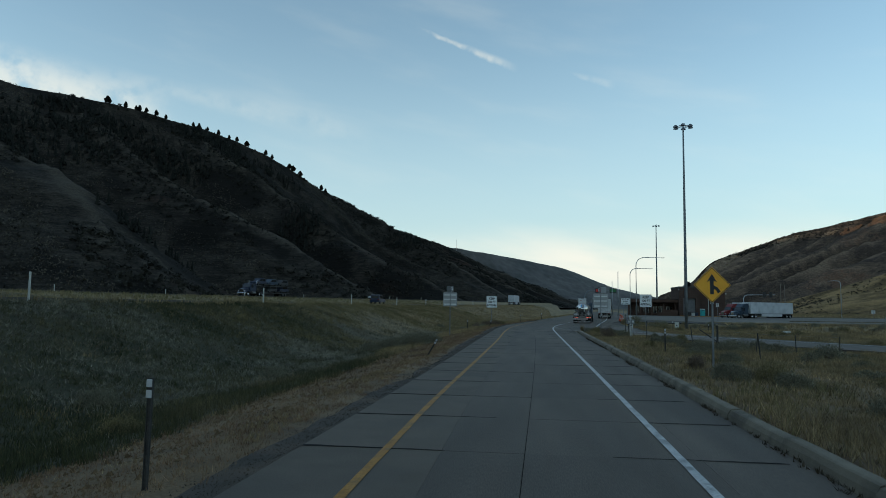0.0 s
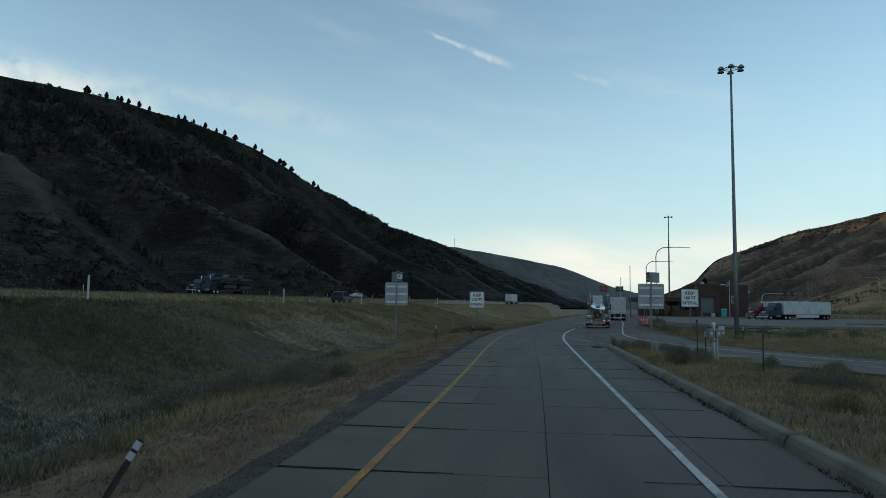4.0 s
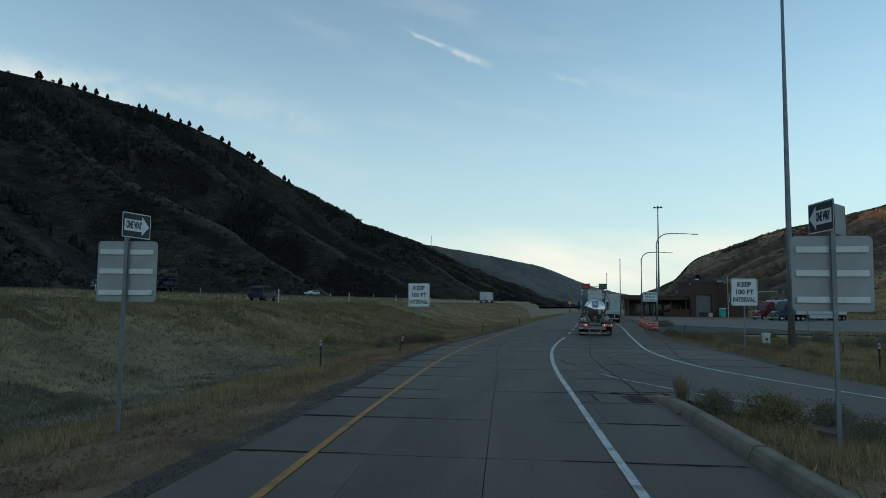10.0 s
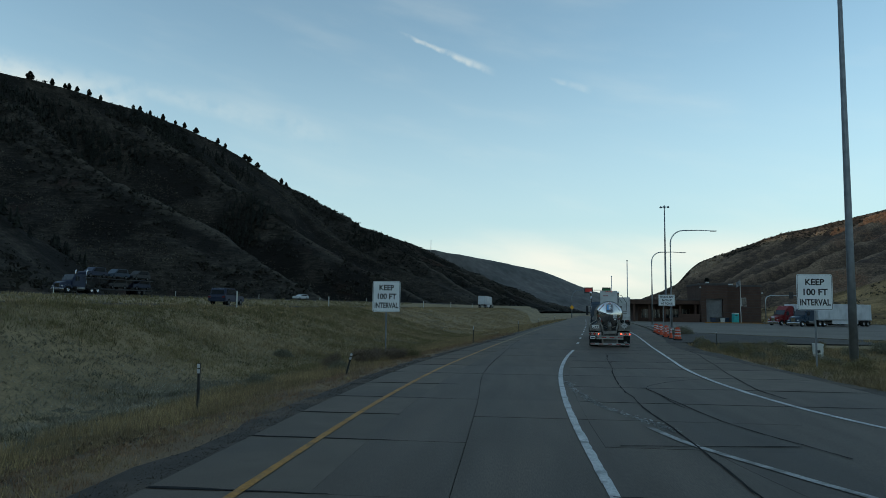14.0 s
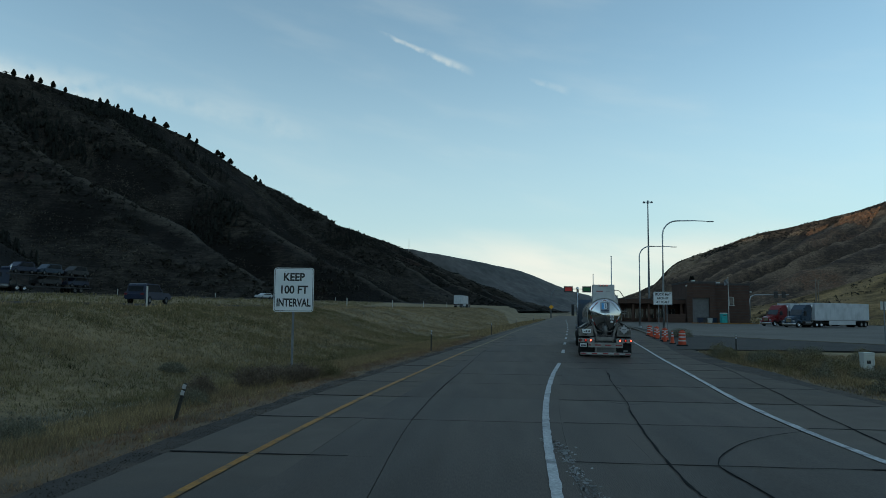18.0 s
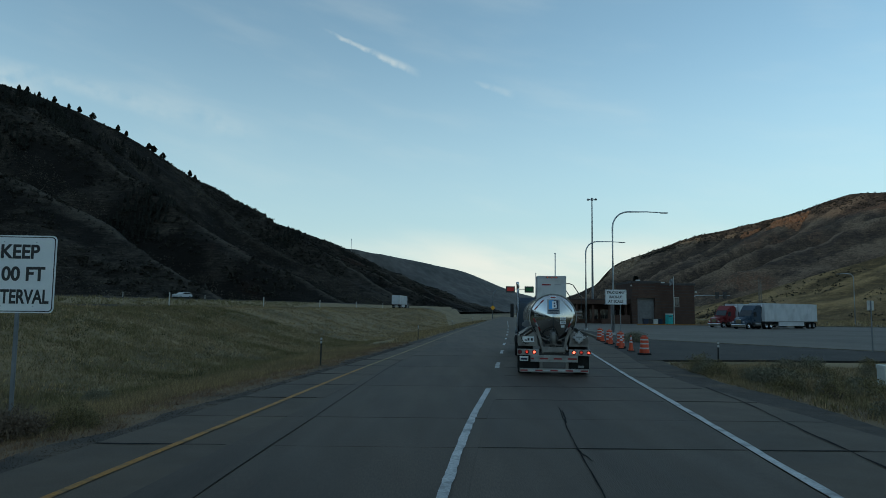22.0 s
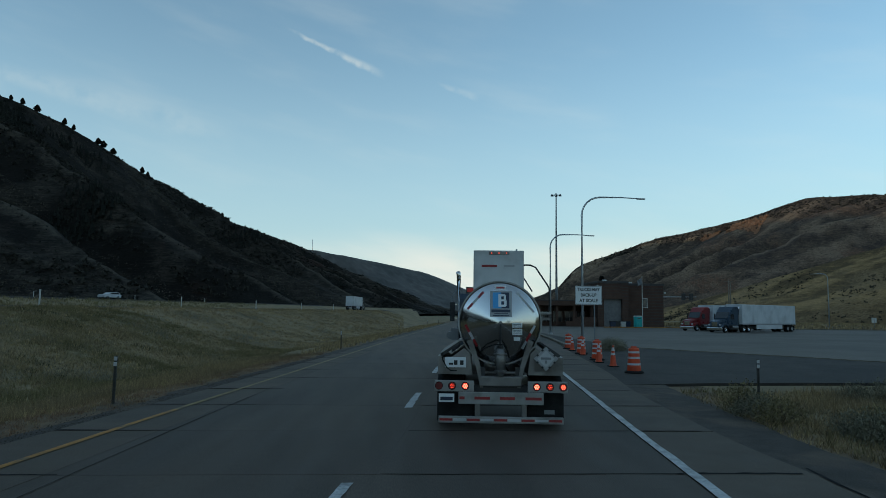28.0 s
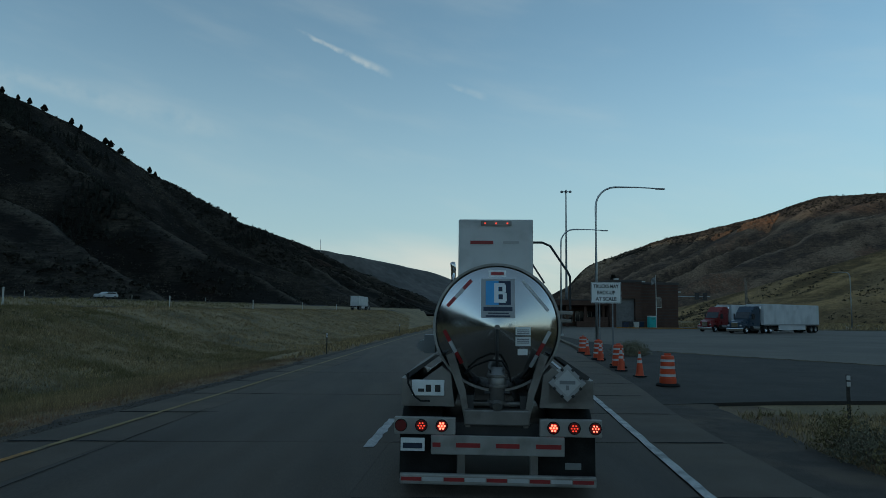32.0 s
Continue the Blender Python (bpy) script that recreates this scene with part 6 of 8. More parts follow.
# ------------------------------------------------------------------ poles and lamps
def high_mast(x, y, top, z0, label, r=0.30):
    t = thing("high_mast_light", pose(x, y, z0), label, "light mast", "high mast lights")
    h = top - z0
    bm = bmesh.new()
    tube(bm, [(0, 0, 0), (0, 0, h * 0.25), (0, 0, h * 0.5), (0, 0, h * 0.75), (0, 0, h)], [r, r * 0.85, r * 0.7, r * 0.55, r * 0.4], 14)
    part("pole", bm, DULL_STEEL, t, "tapered grey steel pole", smooth=True)
    part("base_plate", boxes((-0.5, 0.5, -0.5, 0.5, -0.15, 0.05), bevel=0.02), GALVANISED, t)
    bm = bmesh.new()
    n = 24
    tube(bm, [(math.cos(k * math.tau / n) * 0.75, math.sin(k * math.tau / n) * 0.75, h - 0.3) for k in range(n + 1)], 0.04, 6)
    ring = part("lamp_ring", bm, BLACK_PAINT, t)
    for k in range(6):
        a = k * math.tau / 6 + 0.3
        d = Vector((math.cos(a), math.sin(a), 0))
        bm = bmesh.new()
        rod(bm, d * 0.2 + Vector((0, 0, h - 0.25)), d * 1.0 + Vector((0, 0, h - 0.3)), 0.03, seg=6)
        lathe(bm, [(0.06, 0.14), (0.16, 0.10), (0.34, -0.12), (0.36, -0.2), (0.30, -0.2), (0.0, -0.14)], Matrix.Translation(d * 1.15 + Vector((0, 0, h - 0.28))), 14)
        part("lamp_head", bm, DULL_STEEL, ring, "round unlit floodlight head")
    part("mast_cap", boxes((-0.2, 0.2, -0.2, 0.2, h - 0.12, h + 0.12), bevel=0.05), DULL_STEEL, t)


high_mast(20.3, 101.07, 28.5, -1.0, "tall grey high-mast light with a ring of floodlights", 0.25)
high_mast(41.5, 256.4, 32.2, -0.1, "distant high-mast light beyond the weigh station", 0.34)


def street_lamp(x, y, h, arm, turn=0.0, label="curved-arm grey steel street lamp, unlit", z0=-0.05):
    t = thing("street_lamp", pose(x, y, z0, 0, 0, turn), label, "street lamp", "station street lamps")
    bm = bmesh.new()
    rr = arm * 0.32
    pts = [(0, 0, 0), (0, 0, h * 0.5), (0, 0, h - rr)]
    for k in range(1, 7):
        a = k * math.pi / 12
        pts.append((rr * (1 - math.cos(a)), 0, h - rr + rr * math.sin(a)))
    pts += [(arm * 0.7, 0, h + 0.02), (arm, 0, h - 0.05)]
    tube(bm, pts, [0.12, 0.105, 0.09] + [0.08] * 6 + [0.055, 0.045], 10)
    part("pole", bm, GALVANISED, t, smooth=True)
    bm = boxes((arm - 0.15, arm + 0.6, -0.12, 0.12, h - 0.13, h - 0.02), bevel=0.03)
    part("lamp_head", bm, DULL_STEEL, t)
    part("base", boxes((-0.2, 0.2, -0.2, 0.2, 0.0, 0.25), bevel=0.03), GALVANISED, t)


street_lamp(19.9, 148.7, 12.85, 5.2)
street_lamp(21.0, 167.3, 11.6, 4.6)
street_lamp(90, 224, 11.2, 3.0, 180)


def plain_pole(name, x, y, h, r, mat, label, category, arms=False, z0=-0.1):
    t = thing(name, pose(x, y, z0), label, category)
    bm = bmesh.new()
    tube(bm, [(0, 0, 0), (0, 0, h * 0.5), (0, 0, h)], [r, r * 0.85, r * 0.7], 10)
    part("pole", bm, mat, t, smooth=True)
    if arms:
        part("cross_arm", boxes((-1.1, 1.1, -0.06, 0.06, h - 0.6, h - 0.48), bevel=0.01), WOOD, t)
        for dx in (-0.95, -0.4, 0.4, 0.95):
            part("insulator", rods(((dx, 0, h - 0.48), (dx, 0, h - 0.3), 0.04), seg=6), DARK_TRIM, t)
    else:
        part("cap", boxes((-r, r, -r, r, h, h + 0.15), bevel=0.01), mat, t)
    return t


plain_pole("camera_pole", 20.6, 189, 11.8, 0.11, GALVANISED, "slim grey camera pole", "pole")
plain_pole("camera_pole", 23.4, 232, 11.0, 0.11, GALVANISED, "slim grey camera pole", "pole")
plain_pole("utility_pole", 80.2, 246.7, 11.2, 0.17, WOOD, "weathered wooden utility pole with a cross arm", "utility pole", True)
plain_pole("utility_pole", 83.4, 252.5, 10.6, 0.17, WOOD, "weathered wooden utility pole without an arm", "utility pole")
plain_pole("radio_mast", -153.1, 1276, 26, 0.5, GALVANISED, "thin radio mast on the ridge", "mast", False, 100)


def flag_pole(x, y):
    t = thing("flag_pole", pose(x, y, -0.1), "slim pale flagpole with a small limp flag", "flagpole")
    bm = bmesh.new()
    tube(bm, [(0, 0, 0), (0, 0, 5), (0, 0, 10.2)], [0.09, 0.08, 0.05], 8)
    part("pole", bm, PALE_POST, t)
    bm = bmesh.new()
    rows = []
    for i in range(7):
        u = i / 6
        rows.append([bm.verts.new((-0.1 - 0.8 * u, 0.12 * math.sin(u * 7 + j), 9.9 - 0.2 * j - 0.5 * u)) for j in range(7)])
    for a, b in zip(rows, rows[1:]):
        for j in range(6):
            bm.faces.new((a[j], b[j], b[j + 1], a[j + 1]))
    part("flag", bm, GREY_PAINT, t, "small grey limp flag")


flag_pole(51.6, 224)


def lane_signal(x, y):
    """Cantilever with two lane-control boxes over the scale lanes."""
    t = thing("lane_signal", pose(x, y, 0, 0, 0, -5), "curved cantilever with red and green lane signals", "traffic signal")
    bm = bmesh.new()
    tube(bm, [(-5.5, 0, 0), (-5.5, 0, 7.2), (-5.1, 0, 8.3), (-4.2, 0, 9.4), (-1.5, 0, 9.6), (7.6, 0, 9.6)], [0.2, 0.18, 0.16, 0.14, 0.12, 0.1], 10)
    part("pole", bm, DULL_STEEL, t, smooth=True)
    for x0, m, lab in ((0.2, lit("red_signal", (0.4, 0.02, 0.015), 0.03), "red lane signal box"), (6.2, lit("green_signal", (0.01, 0.10, 0.03), 0.03), "green lane signal box")):
        hd = part("signal_box", boxes((x0 - 1.45, x0 + 1.45, -0.45, -0.1, 8.5, 10.5), bevel=0.05), BLACK_PAINT, t, lab)
        part("signal_face", boxes((x0 - 1.1, x0 + 1.1, -0.47, -0.452, 8.95, 10.1)), m, hd)


lane_signal(24.4, 300)


def signal_gantry(x, y):
    t = thing("traffic_signal", pose(x, y, -0.1) @ Matrix.Diagonal((1.3, 1.3, 1.3, 1)), "mast-arm traffic signal with black heads", "traffic signal")
    bm = bmesh.new()
    tube(bm, [(0, 0, 0), (0, 0, 5.2), (0.3, 0, 6.0), (1.2, 0, 6.4), (9.5, 0, 6.5)], [0.15, 0.13, 0.12, 0.11, 0.07], 10)
    part("mast", bm, GALVANISED, t, smooth=True)
    for x0 in (6.3, 8.2):
        hd = part("signal_head", boxes((x0 - 0.45, x0 + 0.45, -0.2, 0.15, 5.7, 7.3), bevel=0.05), BLACK_PAINT, t)
        for dz in (6.05, 6.5, 6.95):
            part("lens", disc(bmesh.new(), x0, -0.24, dz, 0.15, 0.04, 12), DARK_TRIM, hd)


signal_gantry(83, 300)


# ------------------------------------------------------------------ roadside equipment
def detector(x, y):
    """Twin grey boxes on a short steel column with a pad."""
    zg = gz(x, y)
    t = thing("detector_cabinet", pose(x, y, zg, 0, 0, 8), "grey twin-box sensor cabinet on a short steel post", "equipment")
    part("column", rods(((0, 0, -0.1), (0, 0, 1.55), 0.07), seg=14), GALVANISED, t)
    part("conduit", rods(((0.16, 0.02, -0.1), (0.16, 0.02, 1.1), 0.03), seg=8), GALVANISED, t)
    for s in (-1, 1):
        b = part("cabinet_box", boxes((*sorted((s * 0.03, s * 0.27)), -0.16, 0.14, 1.02, 1.36), bevel=0.03), GREY_PAINT, t)
        part("label_plate", boxes((*sorted((s * 0.10, s * 0.20)), -0.168, -0.161, 1.14, 1.28)), WHITE_BAND, b)
    part("clamp", boxes((-0.12, 0.12, -0.1, 0.1, 0.86, 0.93), bevel=0.01), DULL_STEEL, t)
    part("cap", rods(((0, 0, 1.55), (0, 0, 1.66), 0.10, 0.06), seg=12), GALVANISED, t)
    part("pad", boxes((-0.5, 0.5, -0.45, 0.45, -0.15, 0.04), bevel=0.02), CURB, t)


detector(6.8, 54.2)
plain_pole("steel_stake", 6.75, 57.0, 1.75, 0.03, POST_BROWN, "thin dark steel stake in the weeds", "stake", False, gz(6.75, 57.0) - 0.1)
plain_pole("steel_stake", 7.3, 49.5, 1.25, 0.03, POST_BROWN, "thin dark steel stake in the weeds", "stake", False, gz(7.3, 49.5) - 0.1)


def utility_box(x, y, label, turn=0, w=0.8, h=0.95):
    zg = gz(x, y)
    t = thing("utility_box", pose(x, y, zg, 0, 0, turn), label, "utility box")
    body = part("body", boxes((-w / 2, w / 2, -0.3, 0.3, -0.1, h), bevel=0.03), BEIGE, t)
    part("lid", boxes((-w / 2 - 0.02, w / 2 + 0.02, -0.32, 0.32, h - 0.12, h + 0.02), bevel=0.015), BEIGE, t)
    part("label_plate", boxes((-0.12, 0.06, -0.312, -0.302, h * 0.45, h * 0.62)), SIGN_BLACK, body)
    part("hinge", boxes((w / 2 - 0.1, w / 2 - 0.06, -0.32, -0.30, 0.2, 0.7)), GALVANISED, body)


utility_box(19.6, 104.4, "pale beige utility box in tall dry grass", -6, 0.5, 1.0)
utility_box(23.5, 71, "small pale utility box on the verge", 10, 0.5, 0.6)


RUSTED = material("rusted_grate_steel", (0.035, 0.03, 0.027), (0.055, 0.046, 0.04), 6, 60, 0.8, 0.2, bump=0.1)


def drain_grate(x, y, turn):
    t = thing("drain_grate", pose(x, y, 0.012, 0, 0, turn), "rusty steel storm drain grate in the gutter", "drain")
    each("frame", RUSTED, t, (-0.26, 0.26, -0.54, -0.50, -0.02, 0.006), (-0.26, 0.26, 0.50, 0.54, -0.02, 0.006), (-0.26, -0.23, -0.50, 0.50, -0.02, 0.006), (0.23, 0.26, -0.50, 0.50, -0.02, 0.006))
    for k in range(13):
        y0 = -0.475 + k * 0.077
        part("bar", boxes((-0.23, 0.23, y0, y0 + 0.03, -0.015, 0.004)), RUSTED, t)
    # no hole below: a near-black plate stands for the pit's shade
    part("pit", boxes((-0.25, 0.25, -0.52, 0.52, -0.02, -0.010)), SEAL, t)


drain_grate(2.88, 64.05, 4)


def drum(x, y, turn=0):
    t = thing("traffic_drum", pose(x, y, -0.006, 0, 0, turn), "orange traffic drum with white reflective bands", "traffic drum", "orange drums")
    t.matrix_world = t.matrix_world @ Matrix.Diagonal((0.92, 0.92, 0.92, 1))
    bm = bmesh.new()
    lathe(bm, [(0.0, 0.06), (0.29, 0.06), (0.285, 0.28), (0.27, 0.285), (0.27, 0.30), (0.26, 0.52), (0.25, 0.525), (0.25, 0.54), (0.24, 0.78), (0.23, 0.785), (0.23, 0.80), (0.225, 1.0), (0.20, 1.04), (0.0, 1.06)], Matrix(), 24)
    body = part("body", bm, ORANGE, t)
    for z0, r in ((0.33, 0.268), (0.60, 0.248), (0.83, 0.231)):
        bm = bmesh.new()
        lathe(bm, [(r + 0.002, z0), (r + 0.004, z0), (r - 0.002, z0 + 0.085), (r - 0.006, z0 + 0.085)], Matrix(), 24)
        part("reflective_band", bm, WHITE_BAND, body, "white reflective band")
    part("handle", boxes((-0.12, 0.12, -0.02, 0.02, 1.05, 1.12), bevel=0.015), ORANGE, t)
    part("base_ring", lathe(bmesh.new(), [(0.0, 0.0), (0.40, 0.0), (0.41, 0.04), (0.36, 0.09), (0.28, 0.10)], Matrix(), 24), RUBBER, t, "black rubber base ring")


def cone(x, y, turn=0):
    t = thing("traffic_cone", pose(x, y, -0.006, 0, 0, turn), "orange traffic cone with white collars", "traffic cone", "orange cones")
    body = part("cone_body", lathe(bmesh.new(), [(0.17, 0.04), (0.145, 0.1), (0.035, 0.90), (0.028, 0.92), (0.0, 0.92)], Matrix(), 20), ORANGE, t)
    for z0, z1 in ((0.50, 0.60), (0.68, 0.83)):
        ra, rb = float(np.interp(z0, [0.1, 0.9], [0.145, 0.035])), float(np.interp(z1, [0.1, 0.9], [0.145, 0.035]))
        part("collar", lathe(bmesh.new(), [(ra + 0.002, z0), (ra + 0.004, z0), (rb + 0.004, z1), (rb + 0.002, z1)], Matrix(), 20), WHITE_BAND, body, "white reflective collar")
    part("base", boxes((-0.19, 0.19, -0.19, 0.19, 0.0, 0.045), bevel=0.012), RUBBER, t)


for x, y in ((13.1, 114.8), (13.75, 122.3), (14.35, 127.7), (15.0, 133.5)):
    drum(x, y, x * 40)
for x, y in ((13.25, 118.0), (13.35, 120.6), (14.1, 124.0), (14.15, 126.6), (14.7, 131.3)):
    cone(x, y, x * 55)


def island_curb():
    """Low curb island dividing the scale lane from the lot."""
    t = tagged(thing("curb_island", Matrix(), "low concrete island curb beside the scale lane", "curb"), kind="structure")
    p = catmull([(15.5, 135.6), (16.6, 144), (18.0, 155), (20.5, 178), (23.5, 205)], 6)
    for a, b in zip(p, p[1:]):
        d = Vector((b[0] - a[0], b[1] - a[1], 0)).normalized()
        n = Vector((d.y, -d.x, 0)) * 0.15
        bm = bmesh.new()
        A, B = Vector((*a, 0)), Vector((*b, 0)) - d * 0.015
        vs = [bm.verts.new(q + Vector((0, 0, z))) for q in (A - n, A + n, B + n, B - n) for z in (-0.1, 0.16)]
        for f in ((1, 3, 5, 7), (0, 1, 7, 6), (2, 4, 5, 3), (0, 2, 3, 1), (4, 6, 7, 5)):
            bm.faces.new([vs[k] for k in f])
        bmesh.ops.recalc_face_normals(bm, faces=bm.faces)
        part("curb_stone", bm, CURB, t)


island_curb()


# ------------------------------------------------------------------ weigh station
def station():
    t = thing("weigh_station", pose(0, 0, -0.12), "low brown brick weigh station with a garage bay", "building")

    def brick_courses(x0, x1, y, z0, z1, wall):
        """Shadow joints of the banded brickwork."""
        z = z0 + 0.6
        while z < z1 - 0.2:
            part("course", boxes((x0, x1, y - 0.03, y - 0.002, z, z + 0.07)), DARK_TRIM, wall)
            z += 0.62

    # right block
    w = part("wall", boxes((49.0, 57.8, 229.0, 246.0, 0, 8.9)), BRICK, t, "brown brick wall")
    brick_courses(49.7, 57.8, 229.0, 0, 8.6, w)
    part("parapet", boxes((48.9, 58.0, 228.85, 246.1, 8.6, 9.05), bevel=0.03), DARK_TRIM, t)
    win = part("window", boxes((53.4, 54.3, 228.93, 229.02, 4.2, 5.9)), GLASS_DARK, t)
    each("frame", PALE_POST, win, (53.3, 53.4, 228.9, 229.0, 4.1, 6.0), (54.3, 54.4, 228.9, 229.0, 4.1, 6.0), (53.3, 54.4, 228.9, 229.0, 5.9, 6.0))
    part("sill", boxes((53.25, 54.45, 228.86, 229.0, 4.0, 4.1)), PALE_POST, win)
    # garage bay, taller, with its roller door set back
    for r in ((43.4, 44.6, 226.6, 240, 0, 9.2), (48.4, 49.6, 226.6, 240, 0, 9.2), (44.6, 48.4, 226.6, 240, 5.7, 9.2)):
        w = part("wall", boxes(r), BRICK, t, "brown brick wall")
        brick_courses(r[0], r[1], 226.6, r[4] if r[4] else 0.0, 9.0, w)
    part("parapet", boxes((43.3, 49.7, 226.45, 240.1, 8.9, 9.35), bevel=0.03), DARK_TRIM, t)
    door = part("roller_door", boxes((44.6, 48.4, 227.4, 227.6, 0, 5.7)), DOOR_GREY, t, "grey roller door, shut")
    for k in range(11):
        part("slat", boxes((44.65, 48.35, 227.36, 227.4, 0.1 + k * 0.51, 0.52 + k * 0.51), bevel=0.01), DOOR_GREY, door)
    part("rear_block", boxes((44.6, 48.4, 228, 240, 0, 9.0)), BRICK, t)
    # low wing with a deep canopy on columns
    w = part("wall", boxes((30.0, 43.4, 234.0, 246.0, 0, 4.4)), BRICK, t, "brown brick wall")
    brick_courses(30.0, 43.4, 234.0, 0, 4.2, w)
    for k in range(5):
        x = 31.0 + k * 2.45
        win = part("window", boxes((x, x + 1.7, 233.9, 234.02, 1.0, 3.1)), GLASS_DARK, t)
        each("mullion", PALE_POST, win, (x + 0.82, x + 0.88, 233.86, 233.9, 1.0, 3.1), (x - 0.06, x, 233.86, 233.95, 0.95, 3.15), (x + 1.7, x + 1.76, 233.86, 233.95, 0.95, 3.15))
    part("canopy", boxes((27.4, 43.4, 228.0, 246.2, 4.3, 5.3), bevel=0.04), BRICK, t, "brown canopy fascia")
    part("canopy_trim", boxes((27.3, 43.5, 227.9, 246.3, 5.25, 5.45), bevel=0.03), DARK_TRIM, t)
    for k in range(5):
        part("column", boxes((28.0 + k * 3.6, 28.5 + k * 3.6, 228.6, 229.1, 0, 4.3), bevel=0.02), BRICK, t)
    each("planter_wall", BRICK, t, (36.5, 42.5, 225.2, 225.6, 0, 1.2), (38.2, 43.0, 226.6, 227.0, 0, 2.0), bevel=0.03)
    part("vent", boxes((46.0, 46.8, 232, 233, 9.2, 9.9), bevel=0.04), GALVANISED, t)
    part("vent", boxes((52.5, 53.6, 236, 237.2, 8.9, 9.6), bevel=0.04), GALVANISED, t)
    part("floodlight", boxes((43.1, 43.4, 226.2, 226.6, 8.2, 8.5), bevel=0.03), PALE_POST, t)
    part("floodlight", boxes((57.9, 58.2, 228.6, 229.0, 7.0, 7.3), bevel=0.03), PALE_POST, t)


station()


def toilet(x, y):
    t = thing("portable_toilet", pose(x, y, -0.012, 0, 0, 6), "teal plastic portable toilet with a pale roof", "portable toilet")
    body = part("body", boxes((-0.58, 0.58, -0.58, 0.58, 0.12, 2.05), bevel=0.04), TEAL, t)
    part("roof", boxes((-0.62, 0.62, -0.62, 0.62, 2.02, 2.28), bevel=0.14), PALE_POST, t)
    part("door", boxes((-0.42, 0.42, -0.605, -0.575, 0.2, 1.95), bevel=0.02), TEAL, body)
    part("vent", boxes((-0.3, 0.3, -0.62, -0.60, 1.65, 1.8)), DARK_TRIM, body)
    part("skid", boxes((-0.6, 0.6, -0.6, 0.6, 0.0, 0.13), bevel=0.02), RUBBER, t)


toilet(48.4, 217.5)


def bin_thing(x, y, mat, label, turn):
    t = thing("waste_bin", pose(x, y, -0.012, 0, 0, turn), label, "waste bin")
    bm = bmesh.new()
    prism(bm, [(-0.42, 0.15), (0.42, 0.15), (0.52, 1.15), (-0.52, 1.15)], -0.45, 0.45)
    part("body", bm, mat, t)
    part("lid", boxes((-0.56, 0.56, -0.5, 0.5, 1.12, 1.24), bevel=0.05), BLACK_PAINT, t)
    for s in (-1, 1):
        part("wheel", rods(((s * 0.4, 0.3, 0.12), (s * 0.5, 0.3, 0.12), 0.12), seg=12), RUBBER, t)


for k in range(4):
    bin_thing(43.9 + k * 0.95, 218.6 + 0.2 * (k % 2), (NAVY_DECAL, BLACK_PAINT, PALE_POST, NAVY_DECAL)[k], ("dark blue wheeled bin", "black wheeled bin", "pale wheeled bin", "dark blue wheeled bin")[k] + " outside the garage bay", 5 * k)

# yellow kerb in front of the station, lot islands, barriers
def kerb_piece(x0, x1, y0, y1, mat, label):
    t = thing("lot_kerb", pose(0, 0, 0), label, "kerb")
    n = max(1, int(abs(x1 - x0) / 2.4))
    for k in range(n):
        a, b = x0 + (x1 - x0) * k / n, x0 + (x1 - x0) * (k + 1) / n - 0.03
        ya, yb = y0 + (y1 - y0) * k / n, y0 + (y1 - y0) * (k + 1) / n
        part("kerb_stone", boxes((a, b, min(ya, yb), min(ya, yb) + 0.35, -0.1, 0.17), bevel=0.02), mat, t)


kerb_piece(41.5, 58.5, 216.0, 216.6, YELLOW_PAINT, "faded yellow kerb along the garage forecourt")
kerb_piece(47.0, 66.0, 140.0, 139.0, CURB, "low concrete lot island kerb")
kerb_piece(66.0, 96.0, 216.0, 214.0, CURB, "low concrete kerb at the lot's far edge")


def back_sign(x, y, label, w=0.75, h=0.75, z=2.0):
    t = thing("road_sign", pose(x, y, gz(x, y), 0, 0, 10), label, "road sign")
    part("sign_back", rounded_plate(w, h, 0.01, 0.04), PALE_POST, t).matrix_basis = Matrix.Translation((0, 0, z))
    sign_post(t, 0, -0.2, z + h / 2, -0.06)


back_sign(29.3, 120.9, "pale back of a small sign by the lot", 0.5, 0.62, 3.0)
back_sign(98, 222, "small pale sign across the lot", 1.2, 1.0, 2.0)
back_sign(120, 240, "small pale sign across the lot", 1.2, 1.0, 2.0)


# ------------------------------------------------------------------ plants
RNG = np.random.default_rng(11)


def blades(P, height, width, n, spread, lean, mat, name, label, category="grass"):
    """Tufts of tapering blades at the points P, as one mesh."""
    m = len(P)
    H = np.asarray(height)
    H = np.broadcast_to(H, (m,))
    out = []
    for k in range(n):
        a = RNG.uniform(0, math.tau, m)
        off = np.stack([np.cos(a), np.sin(a)], 1) * RNG.uniform(0, spread, m)[:, None]
        h = H * RNG.uniform(0.55, 1.1, m)
        la = RNG.uniform(0, math.tau, m)
        ln = np.stack([np.cos(la), np.sin(la)], 1) * (h * RNG.uniform(0.1, lean, m))[:, None]
        wa = RNG.uniform(0, math.tau, m)
        w = np.stack([np.cos(wa), np.sin(wa)], 1) * (width * RNG.uniform(0.6, 1.3, m))[:, None] / 2
        b = P[:, :2] + off
        z = P[:, 2] - 0.03
        q = np.empty((m, 3, 3))
        q[:, 0, :2], q[:, 0, 2] = b - w, z
        q[:, 1, :2], q[:, 1, 2] = b + w, z
        q[:, 2, :2], q[:, 2, 2] = b + ln, z + h
        out.append(q)
    ob = tri_soup(name, np.concatenate(out), mat)
    return tagged(ob, label, category, kind="stuff")


